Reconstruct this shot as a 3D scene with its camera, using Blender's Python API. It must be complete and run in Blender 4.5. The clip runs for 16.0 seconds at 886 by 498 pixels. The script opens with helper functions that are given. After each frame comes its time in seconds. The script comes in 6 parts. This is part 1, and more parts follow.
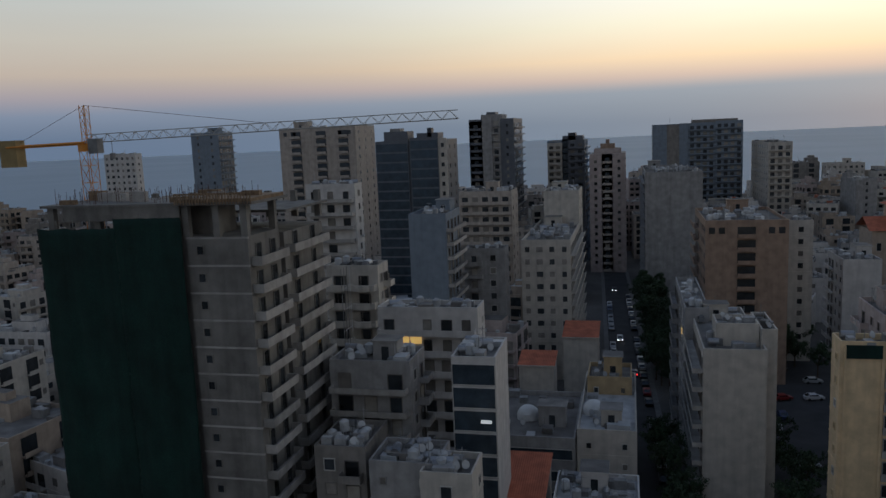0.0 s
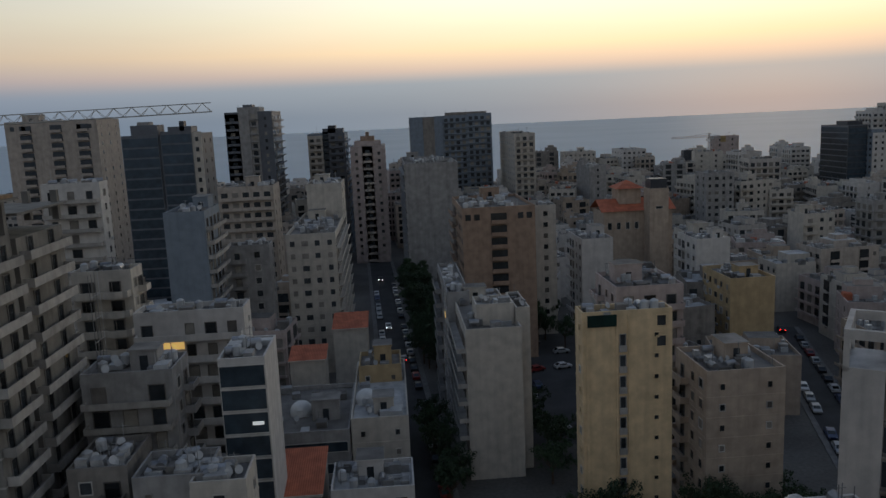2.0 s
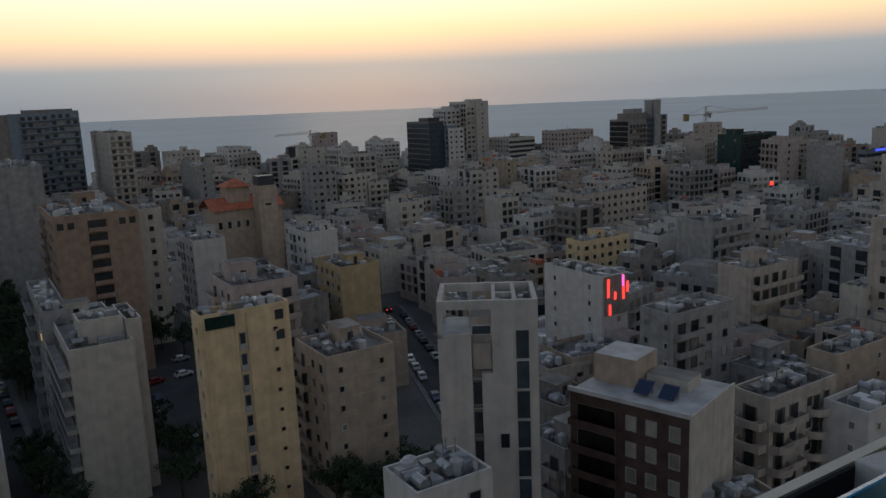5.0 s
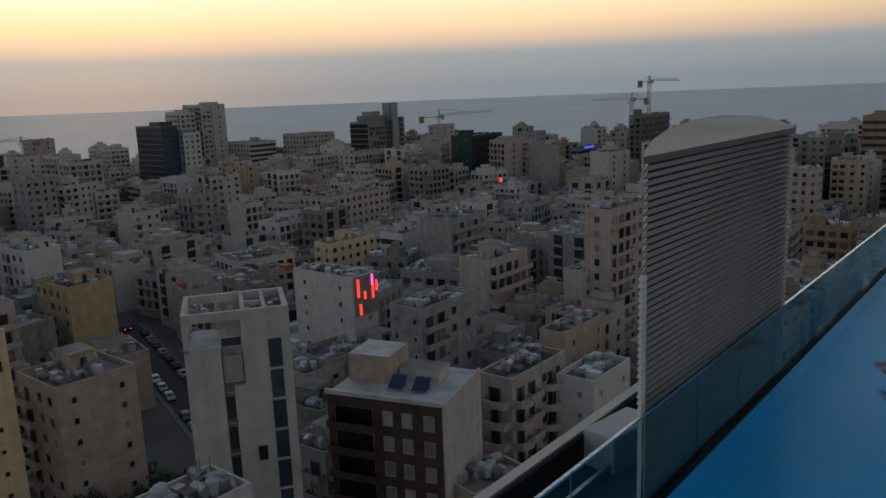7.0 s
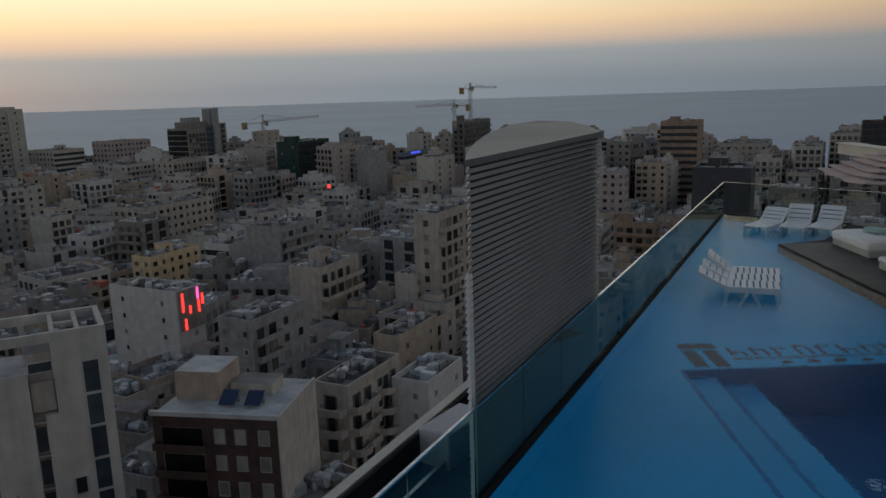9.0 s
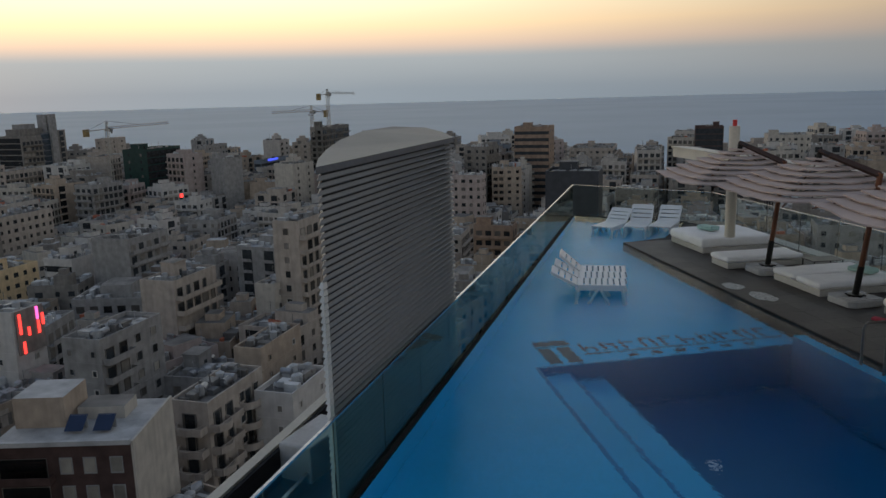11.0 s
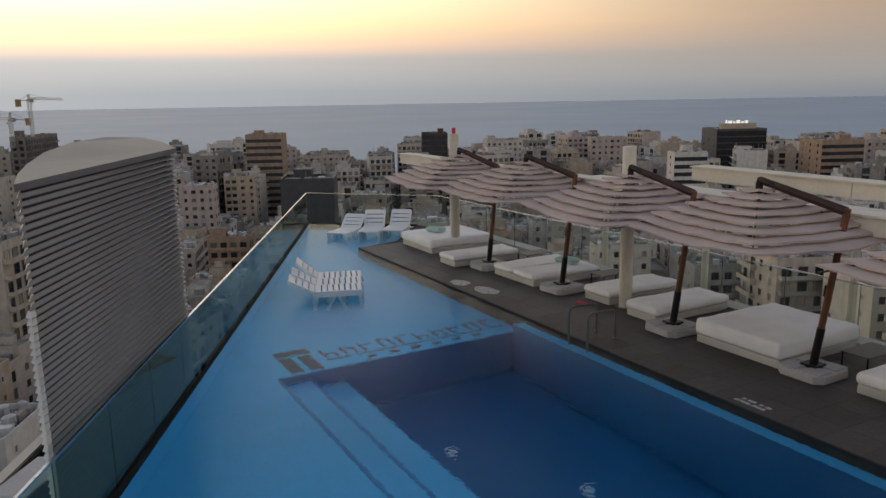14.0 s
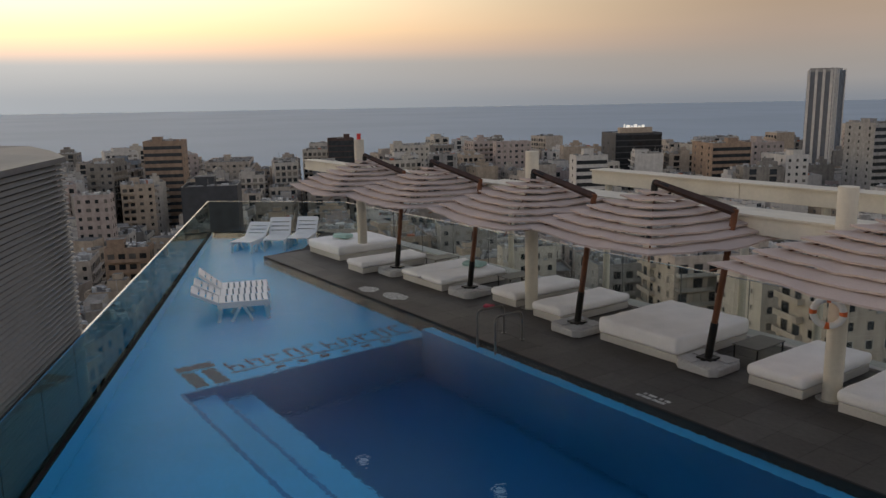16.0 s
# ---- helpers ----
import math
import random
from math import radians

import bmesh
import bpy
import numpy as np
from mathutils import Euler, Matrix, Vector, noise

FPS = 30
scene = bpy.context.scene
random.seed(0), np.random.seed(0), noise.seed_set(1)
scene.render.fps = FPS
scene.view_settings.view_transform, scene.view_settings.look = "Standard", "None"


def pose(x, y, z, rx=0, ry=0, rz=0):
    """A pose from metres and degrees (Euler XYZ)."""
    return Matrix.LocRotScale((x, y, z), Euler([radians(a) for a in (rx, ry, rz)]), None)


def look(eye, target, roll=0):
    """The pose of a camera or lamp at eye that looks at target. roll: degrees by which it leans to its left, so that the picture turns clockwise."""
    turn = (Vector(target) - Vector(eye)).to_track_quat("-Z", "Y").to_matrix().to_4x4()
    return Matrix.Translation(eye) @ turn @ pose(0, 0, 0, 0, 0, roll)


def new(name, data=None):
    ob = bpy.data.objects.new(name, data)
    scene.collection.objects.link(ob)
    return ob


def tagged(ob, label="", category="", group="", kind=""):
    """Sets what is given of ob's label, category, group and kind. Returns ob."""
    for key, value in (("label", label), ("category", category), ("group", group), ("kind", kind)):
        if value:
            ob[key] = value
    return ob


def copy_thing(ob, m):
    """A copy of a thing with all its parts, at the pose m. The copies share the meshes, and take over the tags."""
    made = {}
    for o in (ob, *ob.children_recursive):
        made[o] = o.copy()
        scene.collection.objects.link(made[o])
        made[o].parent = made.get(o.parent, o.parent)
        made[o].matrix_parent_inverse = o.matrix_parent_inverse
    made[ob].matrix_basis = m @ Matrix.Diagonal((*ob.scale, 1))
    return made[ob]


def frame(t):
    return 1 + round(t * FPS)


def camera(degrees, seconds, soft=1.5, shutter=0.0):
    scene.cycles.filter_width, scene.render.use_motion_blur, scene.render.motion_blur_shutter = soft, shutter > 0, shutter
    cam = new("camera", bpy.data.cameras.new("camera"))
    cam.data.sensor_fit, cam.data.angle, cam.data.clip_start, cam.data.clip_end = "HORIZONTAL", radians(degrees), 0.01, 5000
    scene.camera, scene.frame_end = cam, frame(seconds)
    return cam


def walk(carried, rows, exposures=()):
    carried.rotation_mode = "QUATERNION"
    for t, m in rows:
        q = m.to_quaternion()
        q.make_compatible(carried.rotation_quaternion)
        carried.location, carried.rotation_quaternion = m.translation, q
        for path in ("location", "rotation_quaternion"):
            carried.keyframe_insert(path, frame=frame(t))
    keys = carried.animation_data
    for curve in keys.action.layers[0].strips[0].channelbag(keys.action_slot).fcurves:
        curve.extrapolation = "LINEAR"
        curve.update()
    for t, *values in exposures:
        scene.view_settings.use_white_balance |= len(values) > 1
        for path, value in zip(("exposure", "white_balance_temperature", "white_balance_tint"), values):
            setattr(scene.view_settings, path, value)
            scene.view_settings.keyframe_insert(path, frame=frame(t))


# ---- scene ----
cam = camera(59.3, 16.0)
PATH = [
    (0.0, (0.081, 0.906, 62.074), (-0.387, 2.828, 61.783), -2.4),
    (0.5, (0.137, 0.861, 62.117), (-0.203, 2.809, 61.811), -2.5),
    (1.0, (0.158, 0.807, 62.141), (-0.046, 2.772, 61.825), -2.6),
    (1.5, (0.219, 0.802, 62.144), (0.175, 2.775, 61.819), -2.6),
    (2.0, (0.227, 0.856, 62.135), (0.35, 2.824, 61.8), -2.6),
    (2.5, (0.26, 0.956, 62.132), (0.55, 2.904, 61.787), -2.7),
    (3.0, (0.33, 0.876, 62.12), (0.827, 2.78, 61.765), -2.7),
    (3.5, (0.32, 0.694, 62.13), (1.003, 2.539, 61.767), -2.5),
    (6.0, (0.419, 0.141, 62.199), (1.695, 1.629, 61.805), -2.4),
    (6.5, (0.468, 0.223, 62.216), (1.886, 1.576, 61.818), -2.3),
    (7.0, (0.511, 0.303, 62.171), (2.024, 1.549, 61.77), -2.2),
    (7.5, (0.481, 0.278, 62.164), (2.079, 1.411, 61.762), -2.0),
    (8.0, (0.464, 0.27, 62.168), (2.126, 1.307, 61.765), -1.9),
    (10.5, (0.535, 0.209, 62.154), (2.382, 0.866, 61.758), -1.6),
    (11.0, (0.568, 0.194, 62.157), (2.448, 0.751, 61.761), -1.5),
    (11.5, (0.518, 0.158, 62.17), (2.428, 0.598, 61.775), -1.4),
    (12.0, (0.527, 0.143, 62.167), (2.463, 0.456, 61.772), -1.3),
    (12.5, (0.496, 0.127, 62.176), (2.449, 0.307, 61.781), -1.2),
    (13.0, (0.473, 0.115, 62.188), (2.433, 0.177, 61.794), -1.1),
    (13.5, (0.468, 0.101, 62.196), (2.429, 0.074, 61.802), -1.1),
    (14.0, (0.475, 0.096, 62.19), (2.434, -0.003, 61.798), -1.0),
    (14.5, (0.471, 0.088, 62.188), (2.427, -0.072, 61.799), -1.0),
    (15.0, (0.468, 0.08, 62.195), (2.418, -0.14, 61.81), -1.0),
    (15.5, (0.466, 0.073, 62.199), (2.41, -0.201, 61.815), -1.0),
    (16.0, (0.477, 0.06, 62.202), (2.412, -0.271, 61.819), -1.0),
]
walk(cam, [(t, look(eye, target, roll)) for t, eye, target, roll in PATH],
     [(0.0, -0.05, 5850, 10), (2.0, 0.05, 6100, 9), (3.5, 0.13, 6150, 9), (7.0, 0.0, 6450, 10), (8.2, -0.04, 6400, 9), (10.5, -0.10, 6400, 9), (11.0, 0.35, 6400, 9),
      (11.5, 0.52, 6600, 11), (12.5, 0.63, 6900, 13), (14.0, 0.84, 7150, 15), (15.5, 0.76, 7150, 15), (16.0, 0.72, 7150, 15)])

# ---- world and light ----
SUN_YAW = 27.0  # degrees clockwise from +Y, where the sun has just gone down


def build_world():
    w = bpy.data.worlds.new("dusk_sky")
    scene.world = w
    w.use_nodes = True
    nt = w.node_tree
    nt.nodes.clear()
    N, L = nt.nodes.new, nt.links.new
    out, bg = N("ShaderNodeOutputWorld"), N("ShaderNodeBackground")
    tc, sep = N("ShaderNodeTexCoord"), N("ShaderNodeSeparateXYZ")
    L(tc.outputs["Generated"], sep.inputs[0])

    def ramp(stops):
        r = N("ShaderNodeValToRGB")
        el = r.color_ramp.elements
        while len(el) < len(stops):
            el.new(0.5)
        for e, (p, c) in zip(el, stops):
            e.position, e.color = p, (*c, 1)
        return r

    # elevation: 0 at -2 degrees, 1 at the zenith
    lift = N("ShaderNodeMapRange")
    lift.inputs["From Min"].default_value, lift.inputs["From Max"].default_value = -0.035, 1.0
    L(sep.outputs["Z"], lift.inputs["Value"])
    k = lambda deg: (math.sin(radians(deg)) + 0.035) / 1.035
    west = ramp([(0.0, SEA_HAZE_W), (k(0.3), SEA_HAZE_W), (k(2.5), (0.355, 0.385, 0.405)), (k(3.4), (0.78, 0.57, 0.43)), (k(4.7), (1.15, 0.82, 0.48)), (k(7.0), (1.2, 1.05, 0.72)), (k(10), (1.26, 1.19, 1.0)), (k(15), (0.92, 0.93, 0.88)), (k(27), (0.19, 0.23, 0.30)), (k(90), (0.07, 0.10, 0.165))])
    east = ramp([(0.0, SEA_HAZE_E), (k(-0.4), SEA_HAZE_E), (k(0.8), (0.185, 0.195, 0.205)), (k(2.2), (0.205, 0.20, 0.195)), (k(4.0), (0.235, 0.20, 0.175)), (k(6.0), (0.25, 0.20, 0.155)), (k(8.5), (0.26, 0.215, 0.17)), (k(14), (0.31, 0.295, 0.265)), (k(25), (0.30, 0.325, 0.36)), (k(50), (0.205, 0.235, 0.28)), (k(90), (0.135, 0.165, 0.215))])
    north = ramp([(0.0, SEA_HAZE_N), (k(0.6), SEA_HAZE_N), (k(2.2), (0.24, 0.28, 0.35)), (k(3.4), (0.42, 0.36, 0.36)), (k(4.8), (0.60, 0.48, 0.37)), (k(7.0), (0.62, 0.55, 0.44)), (k(10), (0.60, 0.60, 0.53)), (k(15), (0.48, 0.51, 0.50)), (k(27), (0.18, 0.225, 0.30)), (k(90), (0.08, 0.115, 0.185))])
    L(lift.outputs[0], north.inputs[0])
    L(lift.outputs[0], west.inputs[0])
    L(lift.outputs[0], east.inputs[0])
    # how near the direction is to the sunset, by the compass
    dot = N("ShaderNodeVectorMath")
    dot.operation = "DOT_PRODUCT"
    flat = N("ShaderNodeVectorMath")
    flat.operation = "MULTIPLY"
    flat.inputs[1].default_value = (1, 1, 0)
    unit = N("ShaderNodeVectorMath")
    unit.operation = "NORMALIZE"
    L(tc.outputs["Generated"], flat.inputs[0])
    L(flat.outputs[0], unit.inputs[0])
    L(unit.outputs[0], dot.inputs[0])
    dot.inputs[1].default_value = (math.sin(radians(SUN_YAW)), math.cos(radians(SUN_YAW)), 0)
    near = N("ShaderNodeMapRange")
    near.interpolation_type = "SMOOTHSTEP"
    near.inputs["From Min"].default_value, near.inputs["From Max"].default_value = -0.15, 1.0
    L(dot.outputs["Value"], near.inputs["Value"])
    mix = N("ShaderNodeMix")
    mix.data_type = "RGBA"
    L(near.outputs[0], mix.inputs["Factor"])
    L(east.outputs[0], mix.inputs["A"])
    L(west.outputs[0], mix.inputs["B"])
    # cooler to the north of the sunset
    cool = N("ShaderNodeVectorMath")
    cool.operation = "DOT_PRODUCT"
    cool.inputs[1].default_value = (-1, 0, 0)
    L(unit.outputs[0], cool.inputs[0])
    cold = N("ShaderNodeMapRange")
    cold.interpolation_type = "SMOOTHSTEP"
    cold.inputs["From Min"].default_value, cold.inputs["From Max"].default_value = -0.25, 0.8
    L(cool.outputs["Value"], cold.inputs["Value"])
    three = N("ShaderNodeMix")
    three.data_type = "RGBA"
    L(cold.outputs[0], three.inputs["Factor"])
    L(mix.outputs["Result"], three.inputs["A"])
    L(north.outputs[0], three.inputs["B"])
    # thin uneven haze
    noi = N("ShaderNodeTexNoise")
    noi.inputs["Scale"].default_value, noi.inputs["Detail"].default_value = 2.2, 3
    stretch = N("ShaderNodeVectorMath")
    stretch.operation = "MULTIPLY"
    stretch.inputs[1].default_value = (1, 1, 9)
    L(tc.outputs["Generated"], stretch.inputs[0])
    L(stretch.outputs[0], noi.inputs["Vector"])
    var = N("ShaderNodeMapRange")
    var.inputs["To Min"].default_value, var.inputs["To Max"].default_value = 0.93, 1.07
    L(noi.outputs[0], var.inputs["Value"])
    mul = N("ShaderNodeVectorMath")
    mul.operation = "SCALE"
    L(three.outputs["Result"], mul.inputs[0])
    L(var.outputs[0], mul.inputs["Scale"])
    # the clear twilight sky above
    sky = N("ShaderNodeTexSky")
    sky.sky_type, sky.sun_disc = "NISHITA", False
    sky.sun_elevation, sky.sun_rotation = radians(4.0), radians(SUN_YAW)
    add = N("ShaderNodeMix")
    add.data_type, add.blend_type = "RGBA", "ADD"
    add.inputs["Factor"].default_value = 0.004
    L(mul.outputs[0], add.inputs["A"])
    L(sky.outputs[0], add.inputs["B"])
    L(add.outputs["Result"], bg.inputs["Color"])
    bg.inputs["Strength"].default_value = SKY_STRENGTH
    L(bg.outputs[0], out.inputs[0])


SKY_STRENGTH = 0.95
SEA_HAZE_W, SEA_HAZE_E, SEA_HAZE_N = (0.25, 0.295, 0.335), (0.135, 0.16, 0.19), (0.15, 0.20, 0.275)
build_world()
sun = new("sun", bpy.data.lights.new("sun", "SUN"))
sun.data.energy, sun.data.angle, sun.data.color = 0.07, radians(12), (1.0, 0.72, 0.45)
sun.matrix_world = look((0, 0, 0), (-math.sin(radians(SUN_YAW)), -math.cos(radians(SUN_YAW)), -0.12))


# ---- materials ----
def material(name, base, rough=0.8, metal=0.0, vary=0.25, scale=0.6, grain=14.0, bump=0.15, stain=0.0, spread=0.0, spec=0.4, emit=0.0):
    """Base colour varied at two scales, with streaks that run down, fine relief, and a spread from thing to thing."""
    m = bpy.data.materials.new(name)
    m.use_nodes = True
    nt = m.node_tree
    N, L = nt.nodes.new, nt.links.new
    b = nt.nodes["Principled BSDF"]
    b.inputs["Roughness"].default_value, b.inputs["Metallic"].default_value = rough, metal
    b.inputs["Specular IOR Level"].default_value = spec
    geo = N("ShaderNodeNewGeometry")
    big, fine = N("ShaderNodeTexNoise"), N("ShaderNodeTexNoise")
    big.inputs["Scale"].default_value, big.inputs["Detail"].default_value = scale, 4
    fine.inputs["Scale"].default_value, fine.inputs["Detail"].default_value = grain, 3
    L(geo.outputs["Position"], big.inputs["Vector"])
    L(geo.outputs["Position"], fine.inputs["Vector"])

    def ranged(src, lo, hi, a=0.3, z=0.7):
        r = N("ShaderNodeMapRange")
        r.inputs["From Min"].default_value, r.inputs["From Max"].default_value = a, z
        r.inputs["To Min"].default_value, r.inputs["To Max"].default_value = lo, hi
        L(src, r.inputs["Value"])
        return r.outputs[0]

    def times(a, b_):
        t = N("ShaderNodeMath")
        t.operation = "MULTIPLY"
        L(a, t.inputs[0])
        L(b_, t.inputs[1])
        return t.outputs[0]

    f = times(ranged(big.outputs[0], 1 - vary, 1 + vary), ranged(fine.outputs[0], 1 - vary * 0.5, 1 + vary * 0.5))
    if stain:
        st, mp = N("ShaderNodeTexNoise"), N("ShaderNodeVectorMath")
        mp.operation = "MULTIPLY"
        mp.inputs[1].default_value = (1.1, 1.1, 0.07)
        st.inputs["Scale"].default_value, st.inputs["Detail"].default_value = 1.0, 5
        L(geo.outputs["Position"], mp.inputs[0])
        L(mp.outputs[0], st.inputs["Vector"])
        f = times(f, ranged(st.outputs[0], 1.0, 1 - stain, 0.45, 0.75))
    if spread:
        info = N("ShaderNodeObjectInfo")
        f = times(f, ranged(info.outputs["Random"], 1 - spread, 1 + spread, 0.0, 1.0))
    sc = N("ShaderNodeVectorMath")
    sc.operation = "SCALE"
    sc.inputs[0].default_value = base
    L(f, sc.inputs["Scale"])
    L(sc.outputs[0], b.inputs["Base Color"])
    if bump:
        bp = N("ShaderNodeBump")
        bp.inputs["Strength"].default_value, bp.inputs["Distance"].default_value = bump, 0.03
        L(fine.outputs[0], bp.inputs["Height"])
        L(bp.outputs[0], b.inputs["Normal"])
    if emit:
        b.inputs["Emission Color"].default_value = (*base, 1)
        b.inputs["Emission Strength"].default_value = emit
    return m


WALL = {
    "beige": material("beige_render", (0.43, 0.375, 0.325), stain=0.21, vary=0.16),
    "ivory": material("ivory_render", (0.50, 0.46, 0.405), stain=0.18, vary=0.14),
    "white": material("white_render", (0.55, 0.525, 0.50), stain=0.15, vary=0.12),
    "grey": material("grey_concrete", (0.305, 0.295, 0.288), stain=0.21, vary=0.2),
    "bluegrey": material("bluegrey_render", (0.20, 0.235, 0.28), stain=0.15, vary=0.12),
    "brown": material("tan_stone_cladding", (0.32, 0.225, 0.165), stain=0.18, vary=0.2),
    "yellow": material("yellow_render", (0.67, 0.51, 0.31), stain=0.17, vary=0.15),
    "mustard": material("mustard_render", (0.45, 0.335, 0.19), stain=0.15, vary=0.15),
    "dark": material("dark_cladding", (0.045, 0.05, 0.06), rough=0.45, vary=0.2),
    "maroon": material("dark_brown_brick", (0.075, 0.045, 0.04), vary=0.3),
    "green": material("dark_green_glass", (0.025, 0.055, 0.05), rough=0.25, vary=0.15, bump=0.03),
    "pink": material("pinkish_render", (0.42, 0.35, 0.325), stain=0.18, vary=0.15),
    "tan": material("tan_render", (0.42, 0.34, 0.27), stain=0.18, vary=0.15),
    "bone": material("bone_render", (0.47, 0.435, 0.40), stain=0.2, vary=0.12),
    "sand": material("sand_render", (0.37, 0.30, 0.235), stain=0.25, vary=0.18),
    "dust": material("dusty_grey_render", (0.235, 0.215, 0.195), stain=0.25, vary=0.2),
    "smoke": material("smoky_brown_render", (0.20, 0.165, 0.14), stain=0.25, vary=0.2),
    "slate": material("slate_grey_cladding", (0.115, 0.125, 0.145), rough=0.5, vary=0.15),
    "raw": material("raw_concrete", (0.185, 0.175, 0.16), stain=0.27, vary=0.3, scale=0.35),
}
ROOF = material("roof_screed", (0.17, 0.16, 0.15), vary=0.35, scale=0.35, spread=0.3)
ROOF_PALE = material("pale_roof_coat", (0.42, 0.42, 0.42), vary=0.3, scale=0.4)
GLASS_DARK = material("dark_window_glass", (0.03, 0.035, 0.04), rough=0.12, vary=0.3, bump=0.0, spread=0.6, spec=0.6)
GLASS_BAND = material("tinted_facade_glass", (0.035, 0.05, 0.065), rough=0.10, vary=0.3, bump=0.0, spread=0.3, spec=0.7)
CURTAIN = material("drawn_curtain", (0.26, 0.24, 0.21), vary=0.2, spread=0.5)
FRAME_MAT = material("window_surround", (0.45, 0.43, 0.40), vary=0.15, spread=0.25)
SLAB = material("balcony_concrete", (0.36, 0.34, 0.315), vary=0.2, stain=0.18, spread=0.15)
AWNING = material("faded_shutter", (0.17, 0.155, 0.14), vary=0.3, spread=0.6)
TANK_WHITE = material("white_plastic_tank", (0.40, 0.41, 0.42), rough=0.5, vary=0.15, spread=0.25)
TANK_STEEL = material("galvanised_tank", (0.30, 0.31, 0.33), rough=0.4, metal=0.6, vary=0.2, spread=0.3)
JUNK = material("roof_plant_metal", (0.28, 0.28, 0.28), rough=0.6, vary=0.4, spread=0.5)
TERRACOTTA = material("terracotta_tile", (0.42, 0.13, 0.07), vary=0.25, spread=0.15)
ASPHALT = material("asphalt", (0.05, 0.05, 0.052), rough=0.85, vary=0.25, scale=0.2)
EARTH = material("city_ground", (0.10, 0.095, 0.088), vary=0.4, scale=0.05, grain=1.5)


# ---- mesh helpers ----
class Shape:
    """Gathers boxes, prisms and tubes into one mesh."""

    def __init__(self):
        self.v, self.f, self.m = [], [], []

    def quad(self, pts, mat=0):
        n = len(self.v)
        self.v += [tuple(p) for p in pts]
        self.f.append(tuple(range(n, n + len(pts))))
        self.m.append(mat)
        return self

    def prism(self, outline, z0, z1, mat=0, top=None, cap=True):
        """An upright prism over a counter-clockwise outline."""
        n, c = len(self.v), len(outline)
        self.v += [(x, y, z0) for x, y in outline] + [(x, y, z1) for x, y in outline]
        for i in range(c):
            j = (i + 1) % c
            self.f.append((n + i, n + j, n + c + j, n + c + i))
            self.m.append(mat)
        if cap:
            self.f.append(tuple(range(n + c, n + 2 * c)))
            self.m.append(mat if top is None else top)
            self.f.append(tuple(range(n + c - 1, n - 1, -1)))
            self.m.append(mat)
        return self

    def box(self, x0, x1, y0, y1, z0, z1, mat=0, top=None):
        return self.prism([(x0, y0), (x1, y0), (x1, y1), (x0, y1)], z0, z1, mat, top)

    def tube(self, a, b, r0, r1=None, n=8, mat=0, cap=True):
        a, b = Vector(a), Vector(b)
        r1 = r0 if r1 is None else r1
        q = (b - a).to_track_quat("Z", "Y")
        k = len(self.v)
        for p, r in ((a, r0), (b, r1)):
            for i in range(n):
                w = 2 * math.pi * i / n
                self.v.append(tuple(p + q @ Vector((r * math.cos(w), r * math.sin(w), 0))))
        for i in range(n):
            j = (i + 1) % n
            self.f.append((k + i, k + j, k + n + j, k + n + i))
            self.m.append(mat)
        if cap:
            self.f.append(tuple(range(k + 2 * n - 1, k + n - 1, -1))[::-1])
            self.f.append(tuple(range(k + n - 1, k - 1, -1)))
            self.m += [mat, mat]
        return self

    def data(self, name, mats, smooth=False):
        me = bpy.data.meshes.new(name)
        me.from_pydata(self.v, [], self.f)
        for m in mats if isinstance(mats, (list, tuple)) else [mats]:
            me.materials.append(m)
        me.polygons.foreach_set("material_index", self.m)
        if smooth:
            me.shade_smooth()
        me.update()
        return me


def thing(name, label, category, group="", kind="", at=(0, 0, 0), turn=0.0):
    ob = new(name)
    ob.empty_display_size = 0.2
    ob.matrix_world = pose(*at, 0, 0, turn)
    return tagged(ob, label, category, group, kind)


def part(name, shape, mats, parent, label="", m=None, kind="", bevel=0.0, smooth=False):
    """One mesh under a thing or a part, at the pose m in its parent's space. shape: a Shape or a mesh."""
    me = shape.data(name, mats, smooth) if isinstance(shape, Shape) else shape
    ob = new(name, me)
    ob.parent = parent
    if m is not None:
        ob.matrix_basis = m
    if bevel:
        b = ob.modifiers.new("bevel", "BEVEL")
        b.width, b.segments, b.limit_method = bevel, 2, "ANGLE"
    return tagged(ob, label, kind=kind)


def single(name, shape, mats, label, category, group="", kind="", m=None, bevel=0.0, smooth=False):
    me = shape.data(name, mats, smooth) if isinstance(shape, Shape) else shape
    ob = new(name, me)
    if m is not None:
        ob.matrix_basis = m
    if bevel:
        b = ob.modifiers.new("bevel", "BEVEL")
        b.width, b.segments, b.limit_method = bevel, 2, "ANGLE"
    return tagged(ob, label, category, group, kind)


# ---- buildings ----
MESHES = {}


def cached(key, make):
    if key not in MESHES:
        MESHES[key] = make()
    return MESHES[key]


